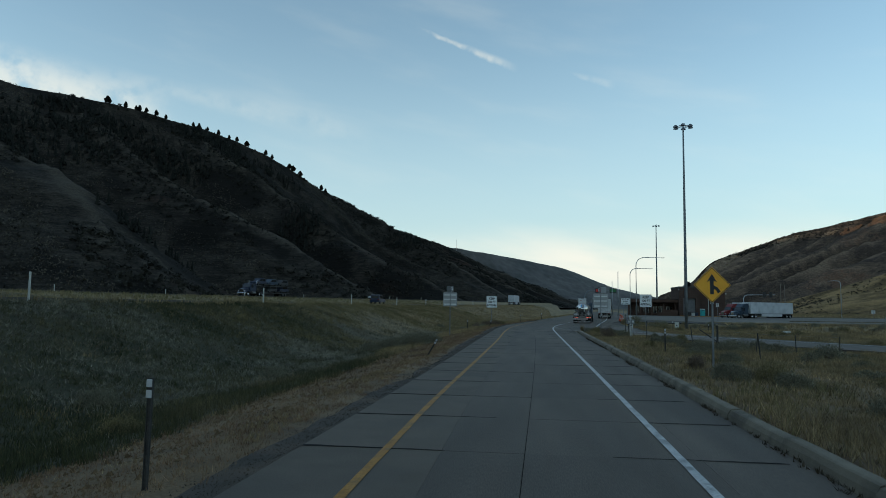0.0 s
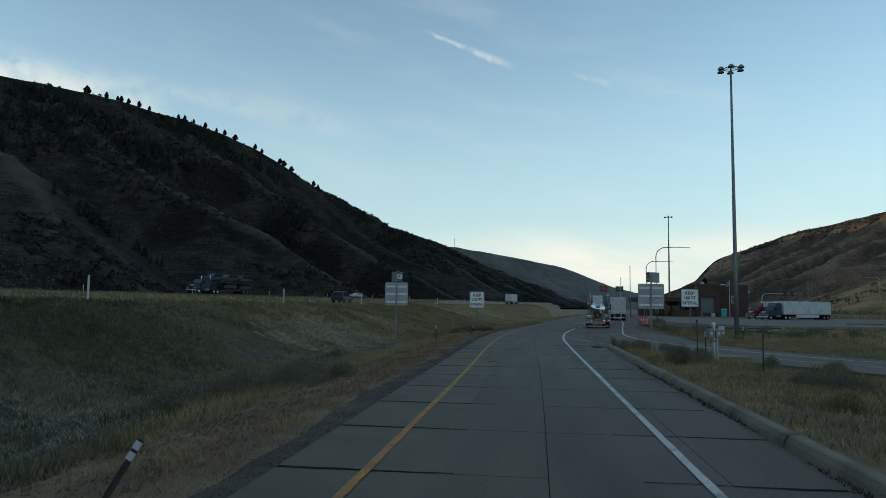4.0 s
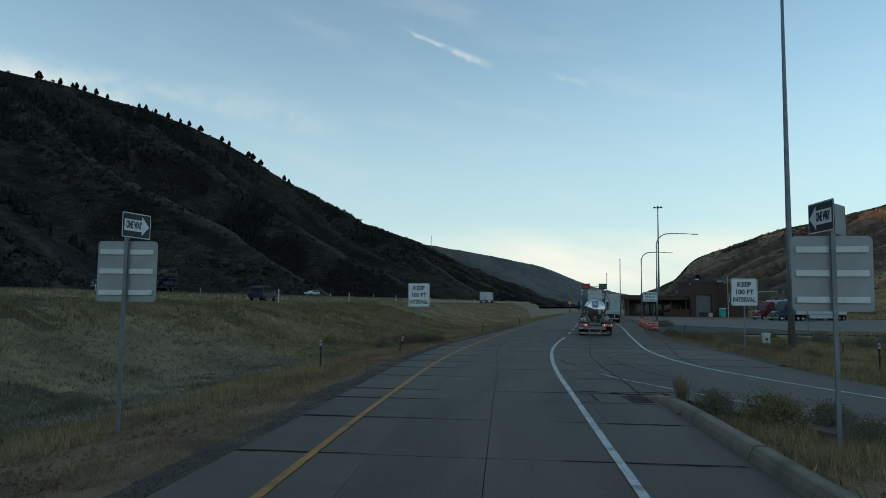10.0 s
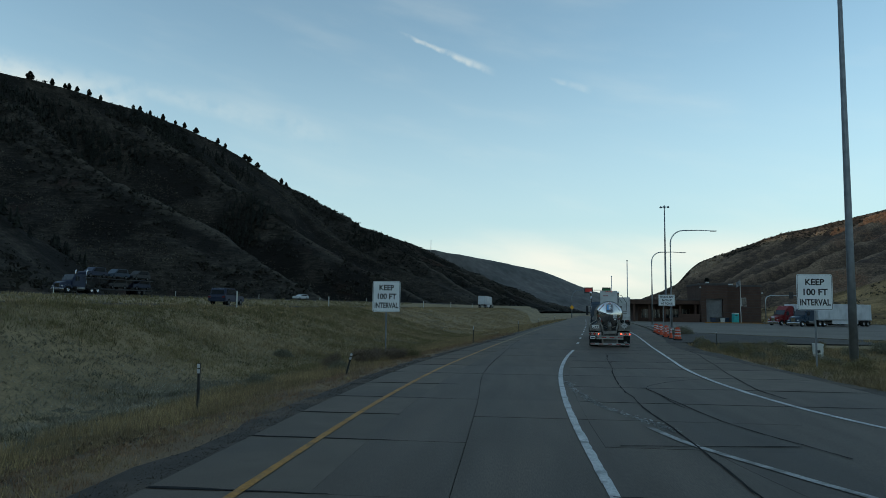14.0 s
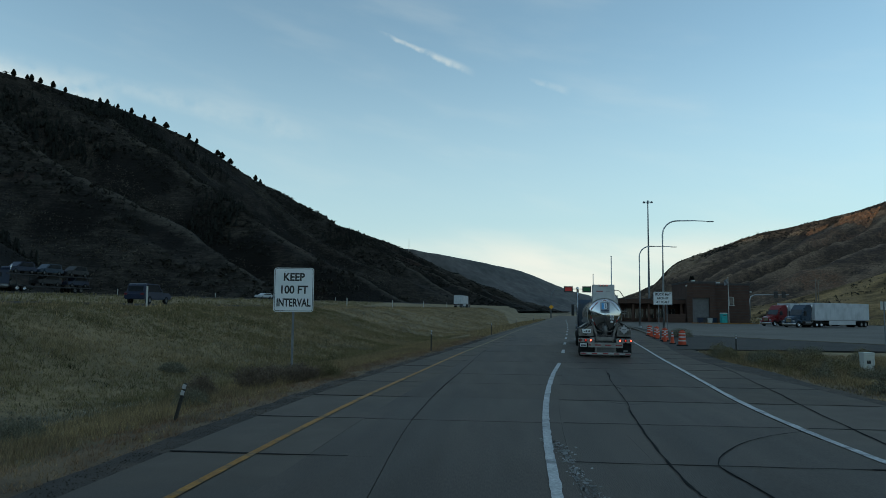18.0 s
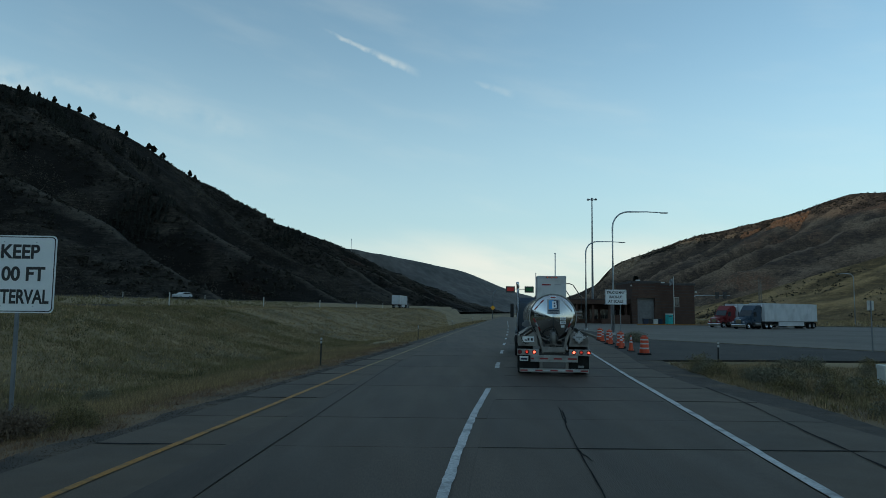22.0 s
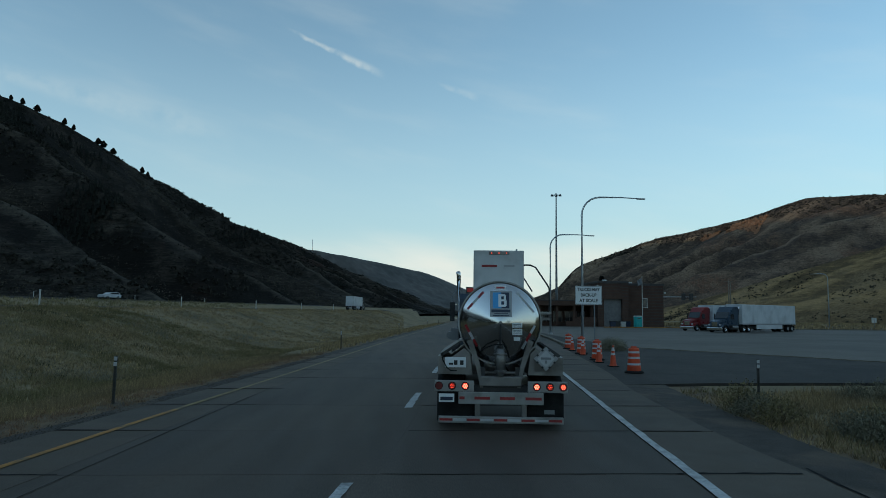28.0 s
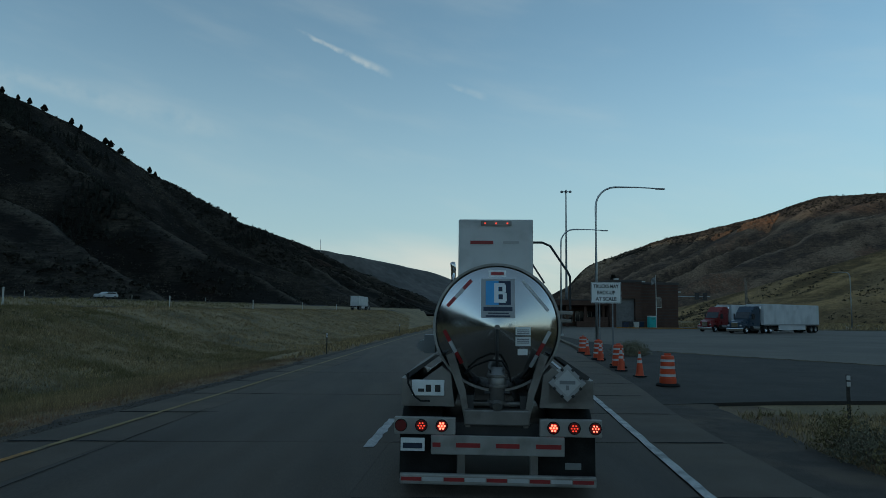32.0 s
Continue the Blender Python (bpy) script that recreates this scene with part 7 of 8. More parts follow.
def scatter(n, x0, x1, y0, y1, keep):
    x, y = RNG.uniform(x0, x1, n), RNG.uniform(y0, y1, n)
    k = keep(x, y)
    x, y = x[k], y[k]
    return np.stack([x, y, ground_z(x, y)], 1)


def left_s(x, y):
    return LEFT_EDGE(y) - x


def right_r(x, y):
    return x - np.where(y < 67, CURB_FACE(np.minimum(y, 67)) + 0.42, RIGHT_EDGE(np.maximum(y, 74)))


def clump(x, y, scale, seed, cut):
    return fbm(x, y, scale, seed, 3) > cut


def among(x, p):
    return RNG.uniform(0, 1, len(x)) < p


def bare(y):
    return 1 - smoothstep(y, 60, 72)


# left verge: russet low grass, a bare track, then a band of straw
P = scatter(150000, -14, 6, 2, 128, lambda x, y: (left_s(x, y) > 0.62 + 0.3 * value_noise(x, y, 0.7, 7)) & (left_s(x, y) < 3.9) & among(x, np.where((left_s(x, y) > 2.0) & (left_s(x, y) < 3.4), 1 - 0.5 * bare(y), 1.0)))
blades(P, 0.05 + 0.10 * RNG.uniform(0, 1, len(P)), 0.013, 8, 0.12, 1.2, RUSSET, "verge_grass", "short russet grass between pavement and track")
P = scatter(60000, -14, 6, 2, 128, lambda x, y: (left_s(x, y) > 0.8) & (left_s(x, y) < 3.9) & clump(x, y, 1.6, 4, np.where((left_s(x, y) > 1.9) & (left_s(x, y) < 3.4) & (y < 64), 0.75, 0.05)))
blades(P, 0.09 + 0.12 * RNG.uniform(0, 1, len(P)), 0.010, 10, 0.11, 0.8, DRY_GRASS, "verge_grass", "dry straw tufts along the pavement edge")
P = scatter(75000, -16, 6, 2, 128, lambda x, y: (left_s(x, y) > 3.5 + 0.25 * value_noise(x, y, 1.2, 3) - 1.4 * (1 - bare(y))) & (left_s(x, y) < 5.6 + 0.8 * fbm(x, y, 4, 17, 2)))
early = among(P[:, 0], 1 - smoothstep(P[:, 1] + 5 * fbm(P[:, 0], P[:, 1], 5, 19, 2), 30, 44))
blades(P[early], 0.18 + 0.2 * RNG.uniform(0, 1, early.sum()), 0.016, 8, 0.13, 0.6, LUSH, "verge_grass", "taller dark green grass beyond the track")
P = P[~early]
blades(P, 0.18 + 0.20 * RNG.uniform(0, 1, len(P)), 0.013, 10, 0.13, 0.6, DRY_GRASS, "verge_grass", "band of taller straw-coloured grass beyond the track")
P = scatter(30000, -14, 2, 2, 75, lambda x, y: (left_s(x, y) > 1.7) & (left_s(x, y) < 3.7) & clump(x, y, 1.2, 71, -0.1))
blades(P, 0.04 + 0.03 * RNG.uniform(0, 1, len(P)), 0.02, 5, 0.14, 3.2, DRY_GRASS, "straw_litter", "flattened straw litter on the bare track")
P = scatter(5000, 3.0, 4.2, 8, 62, lambda x, y: (CURB_FACE(y) - x < 0.02 + 0.14 * np.clip(fbm(0 * x, y, 2.6, 83, 3) + 0.35, 0, 1)) & (CURB_FACE(y) - x > -0.03) & (fbm(0 * x, y, 2.6, 83, 3) > -0.25))
P[:, 2] = 0.025
blades(P, 0.05 + 0.05 * RNG.uniform(0, 1, len(P)), 0.022, 5, 0.05, 1.4, BRUSH_LITTER, "gutter_litter", "dark weeds and litter along the foot of the curb")
P = scatter(9000, -2, 25, 128, 260, lambda x, y: (left_s(x, y) > 0.7) & (left_s(x, y) < 7))
blades(P, 0.30, 0.08, 5, 0.25, 0.6, DRY_GRASS, "verge_grass", "dry golden verge grass further along")


# pasture: grey lodged patches low down, duller green above
def lodged(x, y):
    s = left_s(x, y)
    return fbm(x * 0.6, y, 11.0, 8, 3) + 0.7 * smoothstep(s, 4.5, 6.5) - 0.8 * smoothstep(s, 11.5, 17) - 1.2 * smoothstep(y, 80, 96) - 0.9 * (1 - smoothstep(y, 18, 34)) + RNG.uniform(-0.28, 0.28, np.shape(x)) > 0.2


def pasture(x, y):
    return (left_s(x, y) > 5.0) & (x > FREEWAY_NEAR(y) + 6.6)


def lush(x, y):
    return y + 9 * fbm(x, y, 9, 48, 3) + RNG.uniform(-11, 11, np.shape(x)) < 36 + 1.6 * np.clip(-x - 9, 0, 16)


P = scatter(70000, -26, -4, 4, 72, lambda x, y: pasture(x, y) & lush(x, y) & (~lodged(x, y) | among(x, 0.4)))
blades(P, 0.10 + 0.14 * RNG.uniform(0, 1, len(P)), 0.022, 7, 0.2, 0.9, LUSH, "pasture_grass", "dull green pasture grass on the near slope")
P = scatter(120000, -26, -4, 4, 150, lambda x, y: pasture(x, y) & ~lodged(x, y) & ~(lush(x, y) & among(x, 0.85)))
blades(P, 0.09 + 0.12 * RNG.uniform(0, 1, len(P)) + 0.14 * smoothstep(fbm(P[:, 0], P[:, 1], 2.2, 14, 3), 0.1, 0.6), 0.021, 7, 0.2, 0.9, GREEN_GRASS, "pasture_grass", "short grey-green pasture grass on the slope")
P = scatter(16000, -26, -4, 4, 150, lambda x, y: (left_s(x, y) > 4.8) & (x > FREEWAY_NEAR(y) + 6.6) & clump(x, y, 2.6, 52, np.where(y < 62, 0.4, 0.85)))
blades(P, 0.20 + 0.14 * RNG.uniform(0, 1, len(P)), 0.03, 7, 0.2, 0.8, LUSH, "pasture_tufts", "darker green tussocks in the pasture")
P = scatter(90000, -26, -4, 4, 150, lambda x, y: pasture(x, y) & (lodged(x, y) | among(x, 0.04)))
blades(P, 0.10 + 0.12 * RNG.uniform(0, 1, len(P)), 0.026, 6, 0.2, 2.2, LODGED, "lodged_grass", "flattened grey grass in hairy patches on the slope")
P = scatter(20000, -26, -2, 4, 330, lambda x, y: (left_s(x, y) > 5) & (x > FREEWAY_NEAR(y) + 6.4) & clump(x, y, 9.0, 18, np.where(y < 40, 0.45, -0.1)))
blades(P, 0.24, 0.02, 10, 0.3, 0.7, WEED, "pasture_tufts", "taller dull straw tufts on the pasture slope")
P = scatter(18000, -24, 4, 100, 330, lambda x, y: (left_s(x, y) > 6) & (x > FREEWAY_NEAR(y) + 6.4))
blades(P, 0.22, 0.045, 9, 0.4, 0.8, DRY_GRASS, "pasture_tufts", "dull straw grass on the far pasture")
P = scatter(16000, -78, -36, 10, 330, lambda x, y: (x < FREEWAY_NEAR(y) - 6.6) & (x > FREEWAY_FAR(y) + 6.8))
blades(P, 0.45, 0.12, 4, 0.5, 0.6, GREEN_GRASS, "median_grass", "dry grass in the freeway median")
P = scatter(7000, -26.5, -15, 5, 300, lambda x, y: np.abs(x - FREEWAY_NEAR(y) - 7.0) < 0.9)
blades(P, 0.36, 0.05, 6, 0.3, 0.5, DRY_GRASS, "freeway_grass", "straw-coloured grass along the freeway shoulder")


# right verge between the ramps: low dull weeds, straw tufts
def keep_right(x, y):
    r = right_r(x, y)
    d = ramp2_distance(x, y)
    return (r > np.where(y < 76, 0.12, 0.6 + 0.7 * smoothstep(y, 86, 97))) & (r < 26) & (d > 3.75) & ((y < 64) | (r > 0.5)) & ~((y > 109) & (x > 11))


P = scatter(75000, 3.5, 30, 4, 112, lambda x, y: keep_right(x, y) & clump(x, y, 2.6, 6, np.where((y > 84) & (right_r(x, y) < 5), 0.35, -0.15)))
hh = 0.14 + 0.24 * smoothstep(fbm(P[:, 0], P[:, 1], 4.0, 24, 3), -0.4, 0.7) + 0.08 * RNG.uniform(0, 1, len(P))
hh = hh + 0.5 * (np.hypot(P[:, 0] - 19, (P[:, 1] - 99) * 0.8) < 6) * RNG.uniform(0.4, 1, len(P))
blades(P, hh * 0.9, 0.013, 10, 0.16, 0.85, DRY_GRASS, "verge_weeds", "dry straw-coloured weeds between the ramps")
P = scatter(100000, 3.5, 28, 4, 112, keep_right)
blades(P, 0.08 + 0.14 * RNG.uniform(0, 1, len(P)), 0.03, 4, 0.14, 1.0, WEED, "verge_weeds", "low grey-brown weeds between the ramps")
P = scatter(14000, 3.5, 30, 4, 112, lambda x, y: keep_right(x, y) & clump(x, y, 3.5, 33, np.where((y > 84) & (right_r(x, y) < 6), -0.6, 0.05)))
blades(P, 0.24, 0.035, 8, 0.2, 0.8, GREEN_GRASS, "verge_weeds", "grey-green low weeds between the ramps")
P = scatter(16000, 28, 90, 50, 118, lambda x, y: ramp2_distance(x, y) > 4.5)
blades(P, 0.4, 0.07, 6, 0.4, 0.6, DRY_GRASS, "field_grass", "dry field grass before the truck lot")
P = scatter(12000, 60, 260, 215, 400, lambda x, y: clump(x, y, 30, 44, -0.3))
blades(P, 0.8, 0.35, 4, 1.2, 0.6, DRY_GRASS, "field_grass", "straw-coloured grass below the foothill")


# shrubs, each a thing of its own
def shrub(x, y, size, height, mat, label, seed, name="sagebrush"):
    rng = np.random.default_rng(seed)
    zg = gz(x, y)
    t = thing(name, pose(x, y, zg - 0.03), label, "shrub")
    bm = bmesh.new()
    tips = []
    for k in range(14):
        a, e = rng.uniform(0, math.tau), rng.uniform(0.5, 1.35)
        L = rng.uniform(0.6, 1.0)
        p = Vector((math.cos(a) * math.cos(e) * size * L, math.sin(a) * math.cos(e) * size * L, math.sin(e) * height * L * 0.9))
        mid = p * 0.5 + Vector((rng.uniform(-1, 1), rng.uniform(-1, 1), 0)) * size * 0.1
        tube(bm, [(0, 0, 0), tuple(mid), tuple(p)], [0.018, 0.012, 0.005], 4)
        tips += [p, mid * 1.2, p * 0.8]
    tagged(part("branch", bm, TWIG, t), kind="stuff")
    tips = np.array([list(q) for q in tips])
    near = (y < 66 and x < 10) or (y < 100 and x < 0)
    n = int((9500 if near else 2200) * min(1.3, max(0.5, size)))
    c = tips[rng.integers(0, len(tips), n)] + rng.normal(0, 1, (n, 3)) * np.array([size * 0.15, size * 0.15, height * 0.11])
    if mat is not TWIG:        # a fuller dome of leaves round the twigs
        q = rng.normal(0, 1, (n, 3))
        q *= (rng.uniform(0.65, 1.0, n) / np.linalg.norm(q, axis=1))[:, None]
        q[:, 2] = np.abs(q[:, 2])
        lump = 1 + 0.18 * np.sin(4 * np.arctan2(q[:, 1], q[:, 0]) + seed) * np.cos(5 * q[:, 2] + seed)
        c = np.where(rng.uniform(0, 1, (n, 1)) < 0.6, q * np.array([size * 0.85, size * 0.85, height * 0.85]) * lump[:, None], c)
    c[:, 2] = np.maximum(c[:, 2], 0.04)
    d = rng.normal(0, 1, (n, 3))
    d[:, 2] = np.abs(d[:, 2]) + 0.4
    d /= np.linalg.norm(d, axis=1)[:, None]
    side = np.cross(d, rng.normal(0, 1, (n, 3)))
    side /= np.linalg.norm(side, axis=1)[:, None]
    L = (0.055 if near else 0.08) * max(0.7, min(size, 1.0))
    V = np.stack([c - side * L * 0.24, c + side * L * 0.24, c + d * L], 1)
    ob = tri_soup("foliage", V, mat)
    ob.parent = t
    return t


SHRUBS = [(4.15, 62.2, 0.45, 0.66, SAGE), (4.85, 60.8, 0.68, 0.78, RABBIT), (6.1, 61.2, 0.5, 0.6, SAGE), (5.9, 59.3, 0.5, 0.6, SAGE), (6.3, 58.2, 0.55, 0.6, SAGE), (7.2, 58.4, 0.5, 0.55, SAGE),
          (4.75, 51.2, 0.62, 0.85, TWIG), (6.1, 52.8, 0.5, 0.6, SAGE), (9.8, 38.5, 0.8, 0.7, SAGE), (10.9, 41.2, 0.9, 0.7, SAGE), (12.4, 39.0, 0.8, 0.7, SAGE), (8.6, 39.8, 0.7, 0.6, SAGE),
          (14.2, 37.0, 0.9, 0.8, SAGE), (5.4, 25.6, 0.4, 0.55, TWIG), (6.8, 22.0, 0.6, 0.55, RABBIT), (7.6, 29.5, 0.55, 0.5, SAGE), (6.0, 40.0, 0.4, 0.4, RABBIT), (7.4, 45.5, 0.6, 0.5, SAGE),
          (-8.2, 46.5, 1.1, 0.9, SAGE), (-9.6, 45.2, 1.0, 0.8, SAGE), (-10.6, 43.0, 0.8, 0.7, SAGE), (-7.4, 48.6, 0.7, 0.6, SAGE), (-6.6, 88.4, 0.9, 0.75, TWIG), (-5.6, 89.3, 0.75, 0.6, TWIG), (-4.9, 90.2, 0.5, 0.5, RABBIT),
          (-7.9, 87.0, 0.6, 0.75, TWIG), (-6.9, 84.2, 0.5, 0.5, SAGE), (-8.8, 80.5, 0.6, 0.5, SAGE), (-12.5, 66.0, 0.7, 0.5, SAGE), (-14.0, 98.0, 0.7, 0.5, SAGE), (-8.5, 98.5, 0.5, 0.45, SAGE),
          (-11.0, 28.0, 0.6, 0.5, SAGE), (-13.5, 20.0, 0.7, 0.55, SAGE), (-9.2, 14.5, 0.5, 0.45, RABBIT), (12.2, 97.5, 0.6, 0.55, RABBIT), (13.3, 100.4, 0.8, 0.7, SAGE), (14.6, 102.5, 0.8, 0.75, RABBIT),
          (15.8, 99.0, 0.9, 0.8, RABBIT), (17.2, 102.2, 0.9, 0.8, SAGE), (12.0, 92.5, 0.5, 0.5, SAGE), (11.7, 88.0, 0.45, 0.45, SAGE), (14.2, 94.0, 0.6, 0.6, SAGE), (17.0, 131.4, 1.1, 1.0, SAGE), (17.9, 133.0, 1.0, 0.9, SAGE),
          (22.5, 106.0, 0.9, 0.8, SAGE), (25.0, 107.5, 1.0, 0.9, SAGE), (27.5, 105.0, 1.0, 0.9, SAGE), (30.5, 107.2, 1.1, 0.9, SAGE), (34.0, 106.0, 1.0, 0.9, SAGE), (59.5, 222, 1.6, 2.2, NEEDLE), (61.8, 224, 1.3, 1.8, NEEDLE)]
_r = random.Random(21)
while len(SHRUBS) < 145:      # more sagebrush between the ramps and along the lot's edge
    if len(SHRUBS) < 98:
        x, y = _r.uniform(5.2, 24), _r.uniform(12, 60)
    elif len(SHRUBS) < 120:
        x, y = _r.uniform(17, 60), _r.uniform(103.5, 109)
    else:
        x, y = _r.uniform(12, 18), _r.uniform(88, 108)
    xa, ya = np.array([x]), np.array([y])
    if right_r(xa, ya)[0] > (0.9 if y < 80 else 1.3) and ramp2_distance(xa, ya)[0] > 4.6 and fbm(xa, ya, 6, 3, 2)[0] > -0.3:
        SHRUBS.append((x, y, _r.uniform(0.3, 0.75), _r.uniform(0.3, 0.6) if y < 80 else _r.uniform(0.5, 0.85), _r.choice((SAGE, SAGE, RABBIT))))
for i, (x, y, sz, h, mt) in enumerate(SHRUBS):
    lab = {"sagebrush_leaf": "grey-green sagebrush in dry weeds", "rabbitbrush_leaf": "olive rabbitbrush in dry weeds", "brown_twig": "brown dried shrub in dry weeds", "conifer_needles": "dark evergreen shrub beside the brick station"}[mt.name]
    shrub(x, y, sz * 1.15, h * 1.1, mt, lab, 100 + i, {"sagebrush_leaf": "sagebrush", "rabbitbrush_leaf": "rabbitbrush", "brown_twig": "dry_shrub", "conifer_needles": "evergreen_shrub"}[mt.name])


# straw clump by the curb's nose
P = np.stack([RNG.normal(3.76, 0.055, 45), RNG.normal(63.45, 0.06, 45), np.full(45, 0.08)], 1)
blades(P, 0.66, 0.012, 8, 0.05, 0.4, DRY_GRASS, "straw_clump", "upright straw-coloured grass clump at the curb's end")


# ------------------------------------------------------------------ trees and brush on the hills
def conifers(pts, heights, name, label, mat=NEEDLE, tiers=4, seg=6):
    """Ragged tiers of downward-swept boughs round a trunk, all in one mesh."""
    m = len(pts)
    out = []
    for k in range(tiers):
        u0, u1 = k / tiers, (k + 1.45) / tiers
        for j in range(seg):
            a = (j + RNG.uniform(-0.3, 0.3, m)) * math.tau / seg
            b = a + math.tau / seg * RNG.uniform(0.8, 1.3, m)
            r = heights * 0.27 * (1 - u0 * 0.86) * RNG.uniform(0.6, 1.15, m)
            q = np.empty((m, 3, 3))
            for c, ang in ((0, a), (1, b)):
                q[:, c, 0] = pts[:, 0] + np.cos(ang) * r
                q[:, c, 1] = pts[:, 1] + np.sin(ang) * r
                q[:, c, 2] = pts[:, 2] + heights * (u0 * 0.9 + 0.04 + RNG.uniform(-0.03, 0.03, m))
            q[:, 2, :2] = pts[:, :2]
            q[:, 2, 2] = pts[:, 2] + heights * min(u1, 1.0)
            out.append(q)
    return tagged(tri_soup(name, np.concatenate(out), mat), label, "trees", kind="stuff")


def brush(pts, sizes, name, label, mat, n=12):
    """Rounded scrub made of small leaf clumps."""
    m = len(pts)
    out = []
    for k in range(n):
        c = pts + RNG.normal(0, 1, (m, 3)) * (sizes * 0.32)[:, None] * np.array([1, 1, 0.6])
        c[:, 2] += sizes * 0.35
        d1, d2 = RNG.normal(0, 1, (m, 3)), RNG.normal(0, 1, (m, 3))
        d1 /= np.linalg.norm(d1, axis=1)[:, None]
        d2 /= np.linalg.norm(d2, axis=1)[:, None]
        L = (sizes * 0.55)[:, None]
        out.append(np.stack([c - d1 * L * 0.6, c + d1 * L * 0.6, c + d2 * L], 1))
    return tagged(tri_soup(name, np.concatenate(out), mat), label, "shrubs", kind="stuff")


def hill_points(hill, n, u0, u1, v0, v1, nv):
    """Random points on a hill: shares of its length and of its slope."""
    X, Y, Z = hill
    a = RNG.uniform(u0, u1, n) * (X.shape[0] - 1.001)
    b = RNG.uniform(v0, v1, n) * (nv - 1.001)
    i, j = a.astype(int), b.astype(int)
    s, t = a - i, b - j

    def f(A):
        return (A[i, j] * (1 - s) + A[i + 1, j] * s) * (1 - t) + (A[i, j + 1] * (1 - s) + A[i + 1, j + 1] * s) * t
    return np.stack([f(X), f(Y), f(Z)], 1), a / (X.shape[0] - 1), b / (nv - 1)


def hollow(u, v):
    """0 on a spur's crest, rising to 1 round its far flank."""
    ph = spur_phase(u * RIDGE_LEN, v, SPURS)
    return ph - np.floor(ph)


RIDGE_LEN = 2100.0


def hill_spot(hill, nv, u, v):
    X, Y, Z = hill
    i, j = int(u * (X.shape[0] - 1)), min(int(v * (nv - 1)), nv - 1)
    return float(X[i, j]), float(Y[i, j]), float(Z[i, j])


def juniper(x, y, z, h, seed, wide=0.30, pointed=False, name="juniper", label="dark rounded juniper on the mountain's skyline"):
    """A tapered trunk with limbs inside a crown of many small ragged sprays."""
    rng = np.random.default_rng(seed)
    t = thing(name, pose(x, y, z - 0.2), label, "tree")
    bm = bmesh.new()
    tube(bm, [(0, 0, 0), (0.02 * h, 0, 0.4 * h), (0, 0.01 * h, 0.9 * h)], [0.035 * h, 0.024 * h, 0.006 * h], 6)
    trunk = part("trunk", bm, TWIG, t)
    for k in range(5):
        a, zz = rng.uniform(0, math.tau), h * rng.uniform(0.25, 0.7)
        part("limb", tube(bmesh.new(), [(0, 0, zz), (math.cos(a) * wide * h * 0.7, math.sin(a) * wide * h * 0.7, zz + 0.1 * h)], [0.012 * h, 0.004 * h], 4), TWIG, trunk)
    n = 900
    q = rng.uniform(0, 1, n)
    r = wide * h * ((1.02 - q) if pointed else np.sin(np.pi * (0.12 + 0.86 * q) ** 0.72)) * np.sqrt(rng.uniform(0.05, 1, n))
    a = rng.uniform(0, math.tau, n)
    r *= 1 + 0.25 * np.sin(3 * a + 9 * q + seed)
    c = np.stack([np.cos(a) * r, np.sin(a) * r, h * (0.08 + 0.92 * q)], 1)
    d = np.stack([np.cos(a), np.sin(a), rng.uniform(-0.2, 1.0, n)], 1) + rng.normal(0, 0.4, (n, 3))
    d /= np.linalg.norm(d, axis=1)[:, None]
    side = np.cross(d, rng.normal(0, 1, (n, 3)))
    side /= np.linalg.norm(side, axis=1)[:, None]
    w = (0.06 if pointed else 0.15) * h
    crown = tri_soup("crown", np.stack([c - side * w * 0.5, c + side * w * 0.5, c + d * w], 1), NEEDLE)
    crown.parent = t
    return t


# skyline trees: share of the ridge's length, height
for k, (u, h) in enumerate(((0.457, 5.6), (0.4648, 4.6), (0.4695, 3.6), (0.4726, 4.6), (0.4757, 4.2), (0.4789, 4.8), (0.4836, 3.8), (0.4977, 3.8), (0.5023, 4.2), (0.507, 3.6), (0.5133, 4.8), (0.518, 3.6), (0.5227, 4.8),
                             (0.529, 5.2), (0.543, 5.0), (0.5477, 4.4), (0.5603, 5.4), (0.5649, 5.8), (0.5712, 5.4), (0.59, 6.0), (0.5962, 4.8), (0.6776, 6.0))):
    juniper(*hill_spot(HILL_L, 200, u, 1.0), h, 300 + k, 0.42 if k in (0, 13, 16, 17, 18) else 0.27)
p, u, v = hill_points(HILL_L, 170, 0.44, 0.86, 0.975, 1.0, 200)
brush(p, RNG.uniform(1.2, 2.6, len(p)), "ridge_brush", "low dark scrub along the mountain's skyline", NEEDLE, 26)


def grove(u, v, ru, rv, n, low, high):
    """A ragged stand of trees round a point of the mountainside."""
    a, r = RNG.uniform(0, math.tau, n), np.sqrt(RNG.uniform(0, 1, n)) * (0.75 + 0.35 * RNG.uniform(0, 1, n))
    uu, vv = np.clip(u + ru * r * np.cos(a), 0.01, 0.99), np.clip(v + rv * r * np.sin(a), 0.02, 0.985)
    X, Y, Z = HILL_L
    i, j = (uu * (X.shape[0] - 1)).astype(int), (vv * 199).astype(int)
    return np.stack([X[i, j], Y[i, j], Z[i, j]], 1) + np.stack([RNG.uniform(-2, 2, n), RNG.uniform(-2, 2, n), np.full(n, -0.3)], 1), RNG.uniform(low, high, n)


